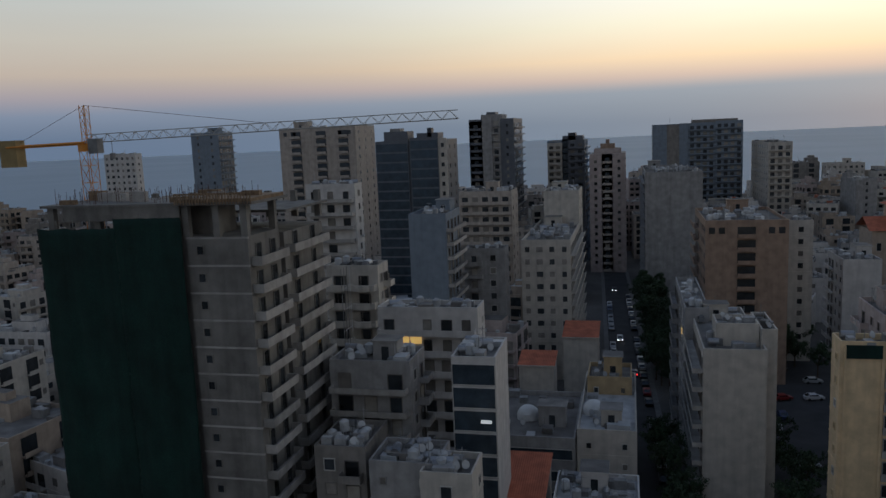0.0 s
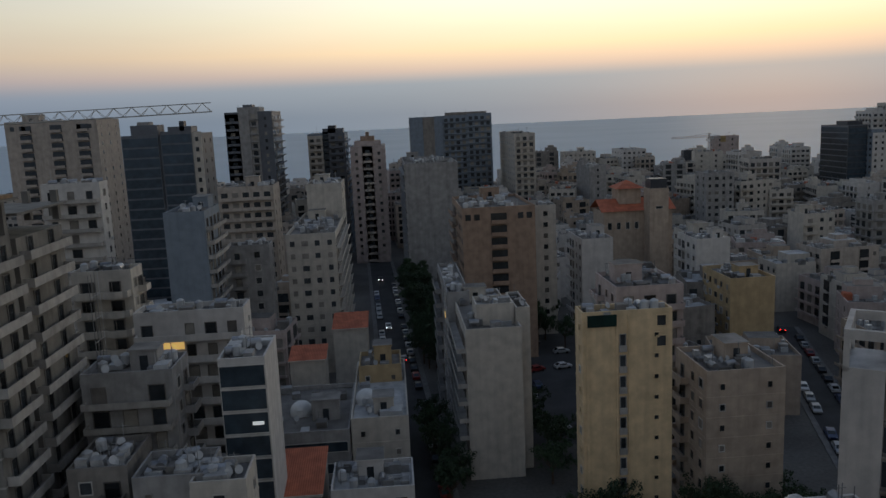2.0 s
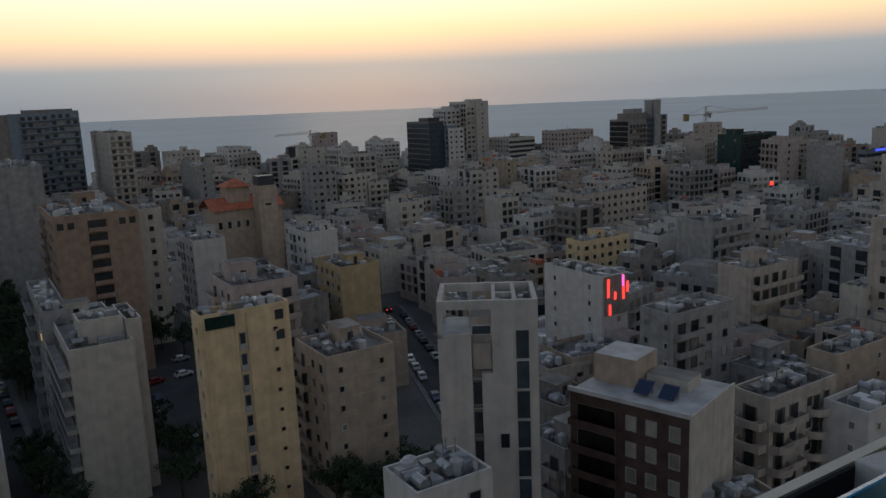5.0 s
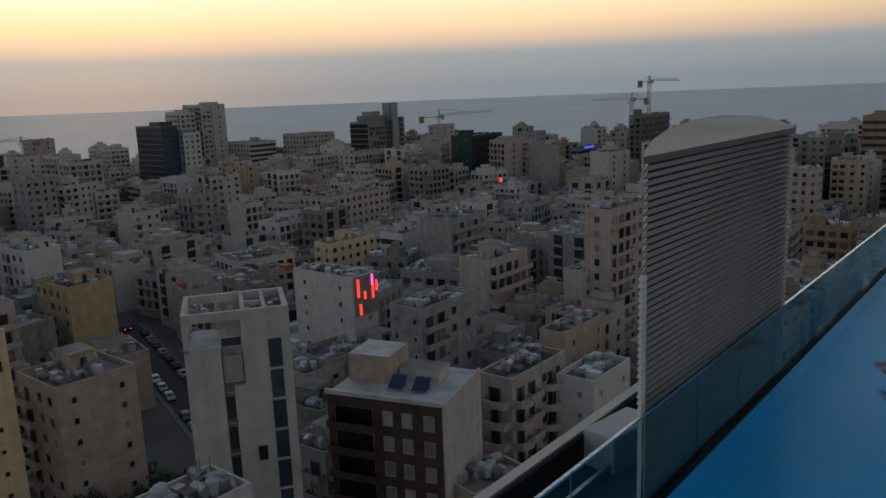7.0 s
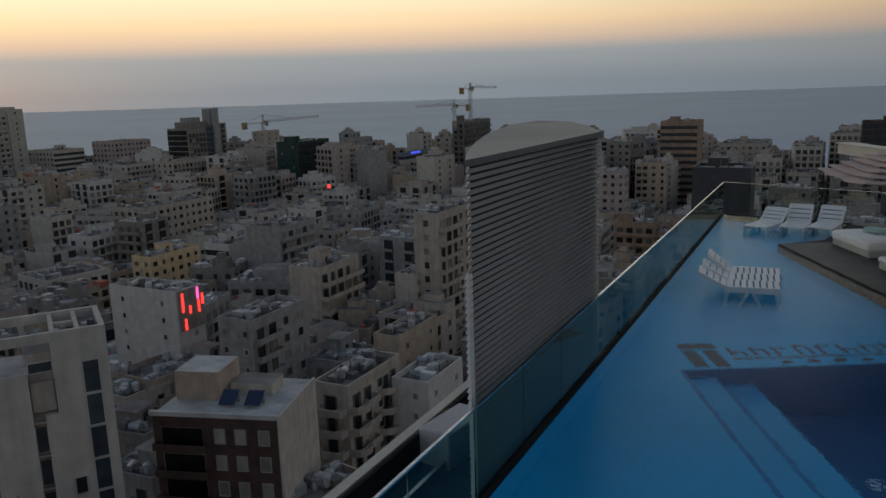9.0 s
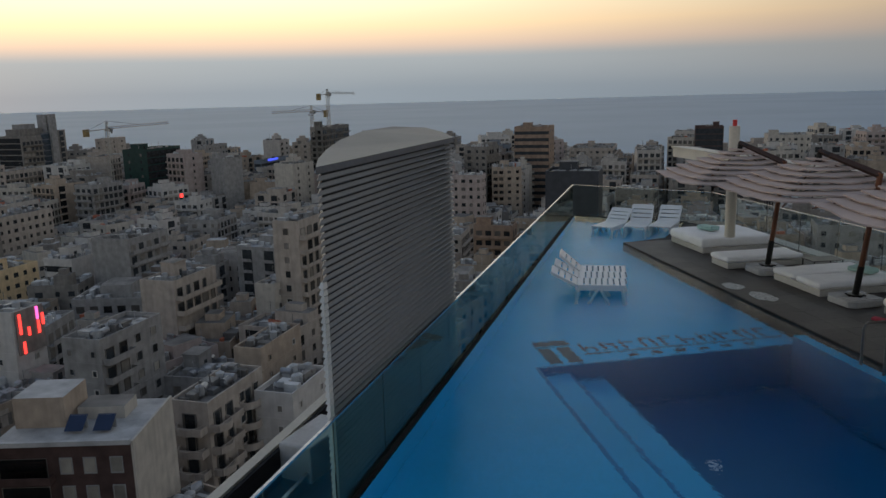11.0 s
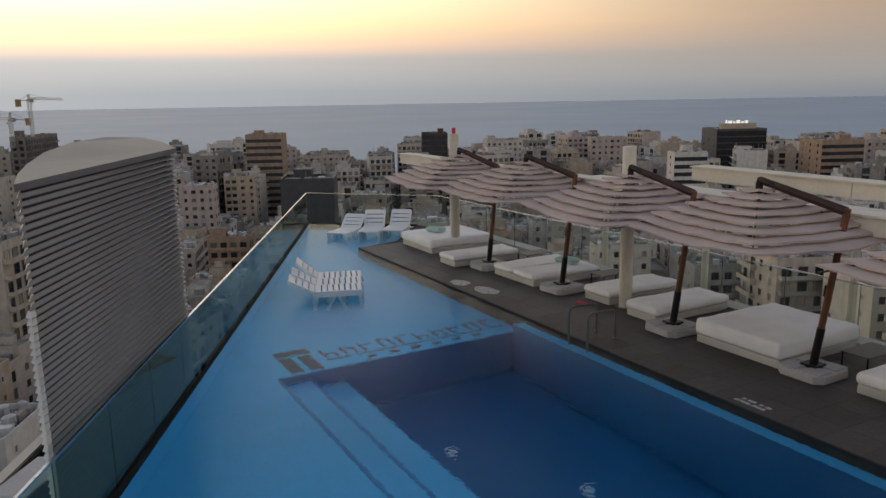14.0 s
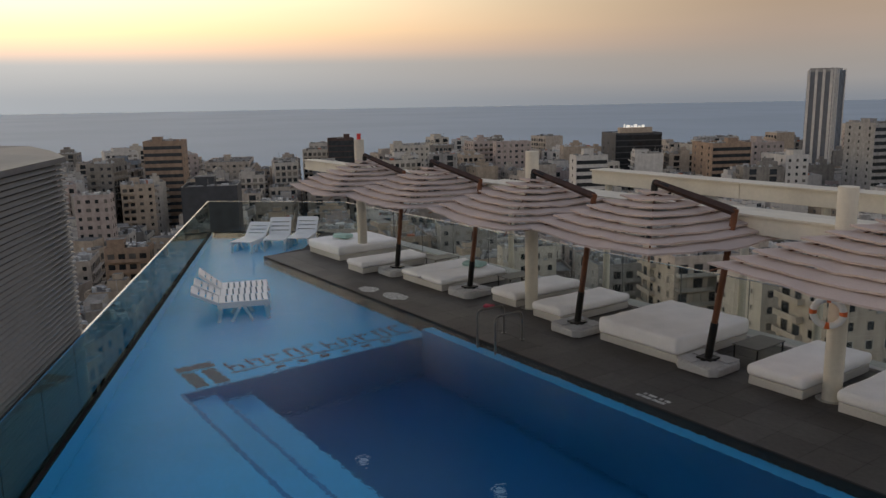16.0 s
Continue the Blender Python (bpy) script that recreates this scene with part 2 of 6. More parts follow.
def framed(w, h, t, proud, deep, name, mats):
    """A frame and its pane as one joined skin: x along the wall, z up, -y outwards, origin at the bottom middle."""
    a, b = w / 2 + t, w / 2
    rings = [[(-a, 0.02, -t), (a, 0.02, -t), (a, 0.02, h + t), (-a, 0.02, h + t)],
             [(-a, -proud, -t), (a, -proud, -t), (a, -proud, h + t), (-a, -proud, h + t)],
             [(-b, -proud, 0), (b, -proud, 0), (b, -proud, h), (-b, -proud, h)],
             [(-b, -deep, 0), (b, -deep, 0), (b, -deep, h), (-b, -deep, h)]]
    s = Shape()
    s.v = [p for r in rings for p in r]
    for k in range(3):
        for i in range(4):
            j = (i + 1) % 4
            s.f.append((k * 4 + i, k * 4 + j, k * 4 + 4 + j, k * 4 + 4 + i))
            s.m.append(1)
    s.f.append((12, 13, 14, 15))
    s.m.append(0)
    return s.data(name, mats)


def window_mesh(w, h, frame_mat=None, pane=None):
    f, g = frame_mat or FRAME_MAT, pane or GLASS_DARK
    return cached(("window", round(w, 1), round(h, 1), f.name, g.name), lambda: framed(w, h, 0.10, 0.13, 0.01, "window", [g, f]))


def any_window(w, h, wall, rnd):
    """A window with bare glass, a drawn curtain or its shutter down."""
    k = rnd.random()
    return window_mesh(w, h, wall if rnd.random() < 0.6 else FRAME_MAT, AWNING if k < 0.30 else CURTAIN if k < 0.46 else GLASS_DARK)


def air_conditioner(root, m):
    part("air_conditioner", cached("ac", lambda: Shape().box(-0.42, 0.42, -0.40, -0.06, 0, 0.58).data("air_conditioner", TANK_WHITE)), None, root, m=m)


def band_mesh(w, h):
    return cached(("band", round(w, 1), round(h, 1)), lambda: framed(w, h, 0.08, 0.14, 0.02, "window_band", [GLASS_BAND, FRAME_MAT]))


def balcony_mesh(w, deep, rail, wall):
    """A balcony tray with a solid or a low front, one skin."""
    def make():
        up = 0.85 if rail == "solid" else 0.62
        a, b, t = w / 2, w / 2 - 0.12, 0.12
        o = [(-a, 0.02), (-a, -deep), (a, -deep), (a, 0.02)]
        i = [(-b, 0.02), (-b, -deep + t), (b, -deep + t), (b, 0.02)]
        s = Shape()
        s.v = [(*p, -0.18) for p in o] + [(*p, up) for p in o] + [(*p, up) for p in i] + [(*p, 0) for p in i]
        for k in range(3):
            s.f += [(k, k + 1, k + 5, k + 4), (4 + k, 5 + k, 9 + k, 8 + k), (8 + k, 9 + k, 13 + k, 12 + k)]
            s.m += [0, 0, 0]
        s.f += [(12, 13, 14, 15), (3, 2, 1, 0)]
        s.m += [0, 0]
        return s.data("balcony", [wall])
    return cached(("balcony", round(w, 1), deep, rail, wall.name), make)


def glazing_mesh(w):
    return cached(("glazing", round(w, 1)), lambda: framed(w, 2.15, 0.06, 0.06, 0.0, "balcony_door", [GLASS_DARK, AWNING]))


def box_on(g, m, u0, u1, out, z0, z1, mat, back=0.02):
    n = len(g.v)
    for yy in (out, back):
        for u, z in ((u0, z0), (u1, z0), (u1, z1), (u0, z1)):
            g.v.append(tuple(m @ Vector((u, yy, z))))
    for f in ((0, 1, 2, 3), (0, 4, 5, 1), (1, 5, 6, 2), (2, 6, 7, 3), (3, 7, 4, 0)):
        g.f.append(tuple(n + i for i in f))
        g.m.append(mat)


def far_facade(g, style, width, m, h, floor, rnd, top_gap):
    """Windows and balconies too small to tell apart, gathered in one mesh: 0 glass, 1 wall, 2 shutters."""
    if style == "blank":
        return
    n = max(1, int((h - top_gap) / floor))
    for k in range(n):
        z = h - top_gap - (k + 1) * floor
        if z < -1:
            break
        if style in ("band", "glass"):
            box_on(g, m, -width / 2 + 0.2, width / 2 - 0.2, -0.06, z + 0.3, z + (1.9 if style == "band" else floor - 0.25), 0)
            continue
        if style == "mid":
            for c in (0.0,) if width < 22 else (-0.28, 0.05, 0.34):
                u, b = c * width, 2.0
                box_on(g, m, u - b, u + b, -1.2, z - 0.16, z, 1)
                box_on(g, m, u - b, u + b, -1.2, z, z + 0.8, 1, -1.08)
                box_on(g, m, u - b, u + b, -0.05, z + 0.05, z + 2.4, 0)
            if k == 0:
                for c in (-0.42, -0.3, 0.3, 0.42):
                    box_on(g, m, c * width - 0.7, c * width + 0.7, -0.05, z + 0.8, z + 2.3, 0)
            continue
        if style == "col":
            for c in (-0.26, 0.24) if width > 11 else (0.08,):
                u, b = c * width, 1.5
                box_on(g, m, u - b, u + b, -0.04, z + 0.1, z + floor, 0)
                box_on(g, m, u - b - 0.2, u + b + 0.2, -0.9, z - 0.1, z + 0.1, 1)
                box_on(g, m, u - b - 0.2, u + b + 0.2, -0.9, z + 0.1, z + 0.75, 1, -0.8)
            if k % 2 == 0 and width > 8:
                box_on(g, m, width * 0.42 - 0.5, width * 0.42 + 0.5, -0.04, z + 1.0, z + 2.2, 2)
            continue
        box_on(g, m, -width / 2, width / 2, -0.08, z - 0.1, z + 0.08, 1)
        full = style in ("bal", "rail")
        b0, b1 = (-width / 2 + 0.3, width / 2 - 0.3) if full else (-width / 2 + 0.3, -width * 0.08)
        if style in ("bal", "rail", "mix"):
            box_on(g, m, b0, b1, -1.25, z - 0.16, z, 1)
            box_on(g, m, b0, b1, -1.25, z, z + (0.85 if style != "rail" else 0.4), 1, -1.12)
            c = max(1, int((b1 - b0) / 2.7))
            for i in range(c):
                u = b0 + (b1 - b0) * (i + 0.5) / c
                box_on(g, m, u - 0.95, u + 0.95, -0.05, z + 0.05, z + 2.2, 2 if rnd.random() < 0.38 else 0)
        if style in ("win", "mix", "few"):
            lo, hi = (-width / 2, width / 2) if style != "mix" else (-width * 0.05, width / 2)
            c = max(1, int((hi - lo) / (3.0 if style != "few" else 6.0)))
            for i in range(c):
                u = lo + (hi - lo) * (i + 0.5) / c
                ww = 0.5 if style == "few" else (0.55, 0.8, 0.6)[(i + int(width)) % 3]
                box_on(g, m, u - ww, u + ww, -0.04, z + 0.95, z + 2.25, 2 if rnd.random() < 0.35 else 0)
                box_on(g, m, u - ww - 0.1, u + ww + 0.1, -0.16, z + 0.83, z + 0.95, 1)


def tank_mesh(kind):
    def make():
        s = Shape()
        if kind == "upright":
            s.tube((0, 0, 0.35), (0, 0, 1.6), 0.62, n=12).tube((0, 0, 1.6), (0, 0, 1.85), 0.62, 0.2, n=12)
        else:
            s.tube((-0.85, 0, 0.95), (0.85, 0, 0.95), 0.55, n=12)
        for x in (-0.5, 0.5):
            for y in (-0.35, 0.35):
                s.box(x - 0.04, x + 0.04, y - 0.04, y + 0.04, 0, 0.6, 1)
        return s.data("water_tank", [TANK_WHITE if kind == "upright" else TANK_STEEL, JUNK])
    return cached(("tank", kind), make)


def roof_things(root, w, d, h, rnd, rich):
    """Stair house, water tanks and plant on a roof. The roof lies at h."""
    if rnd.random() < 0.85 and min(w, d) > 7:
        a, b = rnd.uniform(3, min(6, w * 0.45)), rnd.uniform(3, min(6, d * 0.45))
        x, y = rnd.uniform(-w / 2 + a / 2 + 0.6, w / 2 - a / 2 - 0.6), rnd.uniform(-d / 2 + b / 2 + 0.6, d / 2 - b / 2 - 0.6)
        hh = rnd.uniform(2.4, 3.6)
        s = Shape().box(x - a / 2, x + a / 2, y - b / 2, y + b / 2, h - 0.05, h + hh, 0, 1)
        s.box(x - a / 2 - 0.2, x + a / 2 + 0.2, y - b / 2 - 0.2, y + b / 2 + 0.2, h + hh, h + hh + 0.2, 0, 1)
        s.box(x - 0.5, x + 0.5, y - b / 2 - 0.04, y - b / 2, h, h + 2.0, 2)
        part("stair_house", s, [WALL[root["wall"]], ROOF, GLASS_DARK], root)
    n = int((4 + w * d / 38) * rich)
    if rich >= 1:
        for _ in range(min(n, 13)):
            kind = rnd.choice(("upright", "lying"))
            part("water_tank", tank_mesh(kind), None, root, m=pose(rnd.uniform(-w / 2 + 1, w / 2 - 1), rnd.uniform(-d / 2 + 1, d / 2 - 1), h, 0, 0, rnd.choice((0, 90, 20))))
    s = Shape()
    for _ in range(int(n * 1.6) + 2):
        x, y, z = rnd.uniform(-w / 2 + 1, w / 2 - 1), rnd.uniform(-d / 2 + 1, d / 2 - 1), rnd.uniform(0.4, 1.4)
        a, b = rnd.uniform(0.3, 1.1), rnd.uniform(0.3, 1.1)
        s.box(x - a, x + a, y - b, y + b, h - 0.02, h + z, rnd.choice((0, 0, 1, 2)))
    for _ in range(2 + n // 3):
        x, y = rnd.uniform(-w / 2 + 1, w / 2 - 1), rnd.uniform(-d / 2 + 1, d / 2 - 1)
        zz = rnd.uniform(1.5, 3.5)
        s.tube((x, y, h), (x, y, h + zz), 0.05, n=5)
        if rnd.random() < 0.6:
            s.tube((x - 0.6, y, h + zz * 0.9), (x + 0.6, y, h + zz * 0.9), 0.03, n=4)
    for _ in range(int(2 * rich) + 1):
        x, y = rnd.uniform(-w / 2 + 1.2, w / 2 - 1.2), rnd.uniform(-d / 2 + 1.2, d / 2 - 1.2)
        s.tube((x, y, h + 0.9), (x + 0.25, y - 0.3, h + 1.05), 0.12, 0.5, n=10, mat=1)
        s.tube((x, y, h), (x, y, h + 0.9), 0.04, n=4)
    part("roof_plant", s, [JUNK, TANK_WHITE, ROOF], root, kind="stuff")


def face_frames(w, d, cx, cy):
    """The walls that look towards the roof terrace: the width of each, and its pose with -y outwards."""
    out = {}
    if cy - d / 2 > -2:
        out["S"] = (w, pose(0, -d / 2, 0, 0, 0, 0))
    if cy + d / 2 < -2:
        out["N"] = (w, pose(0, d / 2, 0, 0, 0, 180))
    if cx - w / 2 > 0:
        out["W"] = (d, pose(-w / 2, 0, 0, 0, 0, -90))
    if cx + w / 2 < 0:
        out["E"] = (d, pose(w / 2, 0, 0, 0, 0, 90))
    return out


def doors(root, w, m, rnd):
    """Glazed doors at the back of a balcony, some with their shutters down."""
    n = max(1, int(w / 2.9))
    for i in range(n):
        k = rnd.random()
        if k < 0.92:
            me = window_mesh(rnd.choice((1.2, 1.6, 1.9)), 2.05, AWNING, AWNING if k < 0.14 else CURTAIN if k < 0.3 else GLASS_DARK)
            part("balcony_door", me, None, root, m=m @ pose(-w / 2 + w * (i + 0.5) / n, 0, 0.1))


def facade(root, style, width, m, h, floor, rnd, wall, top_gap):
    n = max(1, int((h - top_gap) / floor))
    z0 = h - top_gap - n * floor
    if style == "blank":
        return
    for k in range(n):
        z = z0 + k * floor
        if z < -floor:
            continue
        if style in ("win", "mix", "few") and k:
            part("floor_line", cached(("line", round(width, 1), wall.name), lambda: Shape().box(-width / 2, width / 2, -0.07, 0.0, -0.12, 0.1).data("floor_line", wall)), None, root, m=m @ pose(0, 0, z))
        if style == "win":
            c = max(1, int(width / 3.1))
            for i in range(c):
                ww = (1.2, 1.2, 1.7)[i % 3]
                x = -width / 2 + width * (i + 0.5) / c
                part("window", any_window(ww, 1.4, wall, rnd), None, root, m=m @ pose(x, 0, z + 0.95))
                if rnd.random() < 0.14:
                    air_conditioner(root, m @ pose(x + rnd.choice((-1.2, 1.2)), 0, z + 0.5))
        elif style == "mid":
            b = min(4.2, width * 0.26)
            part("balcony", balcony_mesh(b, 1.1, "solid", wall), None, root, m=m @ pose(0, 0, z))
            doors(root, b, m @ pose(0, 0, z), rnd)
            if k >= n - 1:
                for x in (-0.4, -0.26, 0.26, 0.4):
                    part("window", any_window(1.3, 1.4, wall, rnd), None, root, m=m @ pose(x * width, 0, z + 0.95))
        elif style == "few":
            for x in (-width * 0.30, width * 0.30) if width > 7 else (0.15 * width,):
                part("window", any_window(0.7, 0.9, wall, rnd), None, root, m=m @ pose(x, 0, z + 1.1))
        elif style == "bal":
            part("balcony", balcony_mesh(width - 0.6, 1.6, "solid", wall), None, root, m=m @ pose(0, 0, z))
            doors(root, width - 0.6, m @ pose(0, 0, z), rnd)
        elif style == "rail":
            part("balcony", balcony_mesh(width - 0.6, 1.6, "rail", SLAB), None, root, m=m @ pose(0, 0, z))
            doors(root, width - 0.6, m @ pose(0, 0, z), rnd)
        elif style == "mix":
            b = width * 0.42
            side = -1 if width > 9 else 1
            part("balcony", balcony_mesh(b, 1.3, "solid" if rnd.random() < 0.8 else "rail", wall), None, root, m=m @ pose(side * (width / 2 - b / 2 - 0.4), 0, z))
            doors(root, b, m @ pose(side * (width / 2 - b / 2 - 0.4), 0, z), rnd)
            rest = width - b - 0.8
            c = max(1, int(rest / 2.9))
            for i in range(c):
                part("window", any_window(1.3, 1.4, wall, rnd), None, root, m=m @ pose(-side * (width / 2 - 0.4 - rest * (i + 0.5) / c), 0, z + 0.95))
        elif style == "band":
            part("window_band", band_mesh(width - 0.8, 1.6), None, root, m=m @ pose(0, 0, z + 0.9))
        elif style == "glass":
            part("window_band", band_mesh(width - 0.3, floor - 0.45), None, root, m=m @ pose(0, 0, z + 0.3))


def building(label, x0, y0, w, d, h, wall="beige", S="win", side="mix", floor=3.1, rich=1, seed=0, name="apartment_building", group="", top_gap=0.9, roof=None, base=0.0, turn=0.0):
    """A grid-aligned building over x0..x0+w, y0..y0+d, h high."""
    rnd = random.Random(seed or int(x0 * 7 + y0 * 13 + h * 3))
    cx, cy = x0 + w / 2, y0 + d / 2
    root = thing(name, label, "building", group, at=(cx, cy, base), turn=turn)
    root["wall"] = wall
    m = WALL[wall]
    s = Shape()
    a, b = w / 2, d / 2
    s.prism([(-a, -b), (a, -b), (a, b), (-a, b)], -1.0, h, 0, cap=False)
    t, low = 0.25, h - 0.8
    s.quad([(-a, -b, h), (a, -b, h), (a - t, -b + t, h), (-a + t, -b + t, h)])
    s.quad([(a, -b, h), (a, b, h), (a - t, b - t, h), (a - t, -b + t, h)])
    s.quad([(a, b, h), (-a, b, h), (-a + t, b - t, h), (a - t, b - t, h)])
    s.quad([(-a, b, h), (-a, -b, h), (-a + t, -b + t, h), (-a + t, b - t, h)])
    i = [(-a + t, -b + t), (a - t, -b + t), (a - t, b - t), (-a + t, b - t)]
    for k in range(4):
        p, q = i[k], i[(k + 1) % 4]
        s.quad([(*q, low), (*p, low), (*p, h), (*q, h)])
    s.quad([(*p, low) for p in i], 1)
    part("wall", s, [m, roof or ROOF], root)
    g = Shape()
    for side_name, (width, mm) in face_frames(w, d, cx, cy).items():
        style = S if side_name in "SN" else side
        if math.hypot(cx, cy) < 200:
            facade(root, style, width, mm, h, floor, rnd, m, top_gap)
        else:
            far_facade(g, style, width, mm, h, floor, rnd, top_gap)
    if g.v:
        part("facade_relief", g, [GLASS_DARK, m, AWNING], root, kind="stuff")
    roof_things(root, w, d, low, rnd, rich)
    return root


# ---- the buildings that stand out ----
building("slender grey residential tower near the sea", -205.2, 341.0, 14.4, 14.2, 67.6, "bluegrey", "few", "rail", 3.1, rich=0.5)
building("pale block of flats near the shore", -263.8, 353.8, 18.2, 5.7, 59.0, "white", "win", "few", 3.1, rich=0.5)
building("wide beige slab of flats", -132.2, 283.4, 31.2, 23.0, 66.9, "beige", "mid", "few", 3.1, rich=0.5)
building("pale tower with balcony bands", 63.6, 395.8, 10.6, 52.9, 52.1, "ivory", "rail", "few", 3.1, rich=0.5)
building("striped block with long balconies", -51.9, 238.3, 16.5, 13.6, 44.1, "beige", "bal", "few", 3.1)
building("plain beige box on a roof", -24.1, 225.5, 10.0, 16.1, 44.8, "ivory", "blank", "few", 3.1)
building("cream flats with many windows", -26.2, 190.4, 12.1, 45.1, 35.5, "ivory", "win", "rail", 3.1)
building("grey flats with shallow balconies", -39.3, 183.6, 10.1, 6.2, 34.5, "grey", "mix", "few", 3.1)
building("block with a grey-blue blank wall", -47.8, 166.3, 8.5, 14.5, 44.9, "bluegrey", "blank", "rail", 3.1)
building("white flats with dark glazing", -73.5, 170.1, 12.1, 5.0, 51.8, "white", "rail", "win", 3.1)
building("cream flats with bands of rounded balconies", -50.6, 124.1, 9.2, 5.6, 40.7, "ivory", "bal", "mix", 3.1)
building("white stepped block with long ribbon windows", -39.3, 116.6, 16.3, 5.6, 35.3, "white", "bal", "few", 3.3)
building("weathered flats with deep balconies", -39.0, 94.8, 11.1, 7.4, 33.1, "grey", "rail", "mix", 3.1)
building("narrow block with a dark glazed front", -22.5, 95.4, 5.8, 9.9, 33.8, "white", "glass", "blank", 3.1)
building("dark flats with side balconies", 5.2, 310.9, 16.0, 30.0, 45.6, "grey", "few", "rail", 3.1, rich=0.5)
building("tall blank grey party wall with balconies", 5.3, 285.8, 19.5, 30.0, 45.8, "grey", "blank", "rail", 3.1)
building("brown stone block with terracotta eaves", 17.3, 192.0, 18.3, 30.0, 39.5, "brown", "mid", "mix", 3.1)
building("cream flats beside the brown block", 39.3, 212.2, 5.8, 5.1, 36.9, "ivory", "win", "mix", 3.1)
building("plain grey corner block with balconies at its side", 11.2, 126.3, 9.5, 30.0, 26.9, "ivory", "blank", "rail", 3.1)
building("low wing with a roof terrace", 9.7, 146.5, 4.3, 30.0, 28.9, "grey", "few", "mix", 3.1)
building("yellow block of flats with small square windows", 25.9, 105.6, 13.0, 4.2, 34.1, "yellow", "blank", "few", 3.1)
building("flats with pale stepped terraces", 38.0, 130.3, 12.0, 13.7, 31.7, "pink", "bal", "mix", 3.1)
building("tan corner block with a broken roofline", 43.4, 104.1, 11.6, 12.1, 24.8, "tan", "few", "mix", 3.1)
building("block with a white blank party wall", 51.6, 209.5, 8.8, 15.3, 27.2, "white", "blank", "mix", 3.1)
building("mustard gable and flats behind", 76.0, 169.5, 10.5, 15.9, 22.9, "mustard", "blank", "win", 3.1)
building("ivory flats with a blank wall", 83.0, 209.9, 10.1, 14.3, 26.8, "ivory", "blank", "win", 3.1)
building("grey office block with windows", 134.1, 324.1, 12.2, 12.3, 33.4, "grey", "win", "few", 3.1, rich=0.5)
building("pale rendered flats near the shore", 114.3, 508.0, 21.0, 12.0, 35.5, "ivory", "win", "few", 3.1, rich=0.5)
building("small pale tower by the sea", 202.7, 479.7, 16.4, 5.8, 42.4, "pink", "few", "win", 3.1, rich=0.5)
building("dark office tower by the sea", 186.4, 486.3, 11.3, 4.2, 34.2, "dark", "few", "few", 3.1, rich=0.5)
building("pale flats near the shore", 150.3, 498.6, 15.7, 24.3, 35.9, "white", "win", "few", 3.1, rich=0.5)
building("beige flats before the stepped tower", 293.8, 301.0, 28.2, 11.3, 30.6, "beige", "rail", "win", 3.1, rich=0.5)
building("tower with dark green glazing", 319.7, 241.3, 27.1, 13.6, 38.8, "green", "glass", "few", 3.4, rich=0.5)
building("unfinished bare concrete tower", 390.2, 182.0, 36.6, 7.1, 45.1, "raw", "rail", "rail", 3.1, rich=0.5)
building("pale hotel near the shore", 312.9, 416.0, 21.9, 22.3, 33.8, "ivory", "band", "win", 3.1, rich=0.5)
building("grey block near the shore", 339.6, 394.5, 28.4, 19.9, 37.2, "pink", "win", "win", 3.1, rich=0.5)
building("pale slab near the sea", 400.1, 333.0, 21.7, 4.9, 39.4, "beige", "few", "few", 3.1, rich=0.5)
building("grey block with a frame on top", 435.8, 284.7, 25.3, 5.3, 32.5, "grey", "win", "win", 3.1, rich=0.5)
building("low dark office with a blue sign", 409.8, 231.3, 34.0, 4.6, 25.4, "bluegrey", "band", "band", 3.1, rich=0.5)
building("grey slab with white balcony bands", 168.0, 135.1, 16.8, 11.5, 26.7, "grey", "bal", "blank", 3.1)
building("beige block with a blank wall and balconies", 129.8, 94.6, 15.1, 7.9, 26.6, "beige", "bal", "blank", 3.1)
building("white workshop with neon strips on its front", 97.0, 101.8, 6.5, 16.3, 29.0, "white", "few", "few", 3.1)
building("unpainted bare concrete flats", 94.4, 82.9, 15.1, 7.1, 26.5, "grey", "mix", "few", 3.1)
building("cream flats with rounded corner balconies", 82.9, 57.0, 14.2, 5.7, 23.4, "beige", "mix", "bal", 3.1)
building("tan block with three stair towers", 108.3, 63.6, 14.3, 5.0, 21.9, "tan", "few", "blank", 3.1)
building("beige tower of flats with balconies", 147.4, 75.5, 22.5, 6.0, 36.2, "beige", "mix", "win", 3.1)
building("cream flats with a blank side", 144.6, 80.6, 8.7, 4.6, 23.0, "ivory", "mix", "blank", 3.1)
building("white office block with long windows", 170.2, 155.6, 11.2, 9.4, 20.2, "white", "blank", "band", 3.1)
building("pale house with green roof lights", 93.0, 50.1, 11.6, 6.0, 21.3, "white", "few", "few", 3.1)
building("ochre villa with roof terraces", 161.7, 178.2, 19.9, 7.9, 16.6, "yellow", "win", "win", 3.1)
building("broad flats with ribbed front", 201.7, 222.8, 35.3, 16.5, 23.3, "beige", "win", "mix", 3.1)
building("white rendered block of flats", 177.8, 242.3, 8.9, 10.7, 22.8, "ivory", "rail", "blank", 3.1)
building("grey rendered block of flats", 168.2, 261.0, 11.3, 10.8, 26.6, "grey", "mix", "rail", 3.1)
building("cream gable and flats behind it", 144.3, 263.6, 11.5, 10.9, 22.7, "ivory", "mix", "blank", 3.1)
building("white flats with a plain side", 80.2, 200.0, 9.2, 13.7, 27.1, "white", "blank", "mix", 3.1)
building("low white house with a crowded roof", 29.4, 52.9, 7.8, 6.0, 29.7, "white", "win", "few", 3.1, rich=1.6, roof=ROOF_PALE)
building("dark glazed office block near the sea", 421.9, 86.1, 7.8, 13.6, 33.0, "bluegrey", "band", "band", 3.1, rich=0.5)
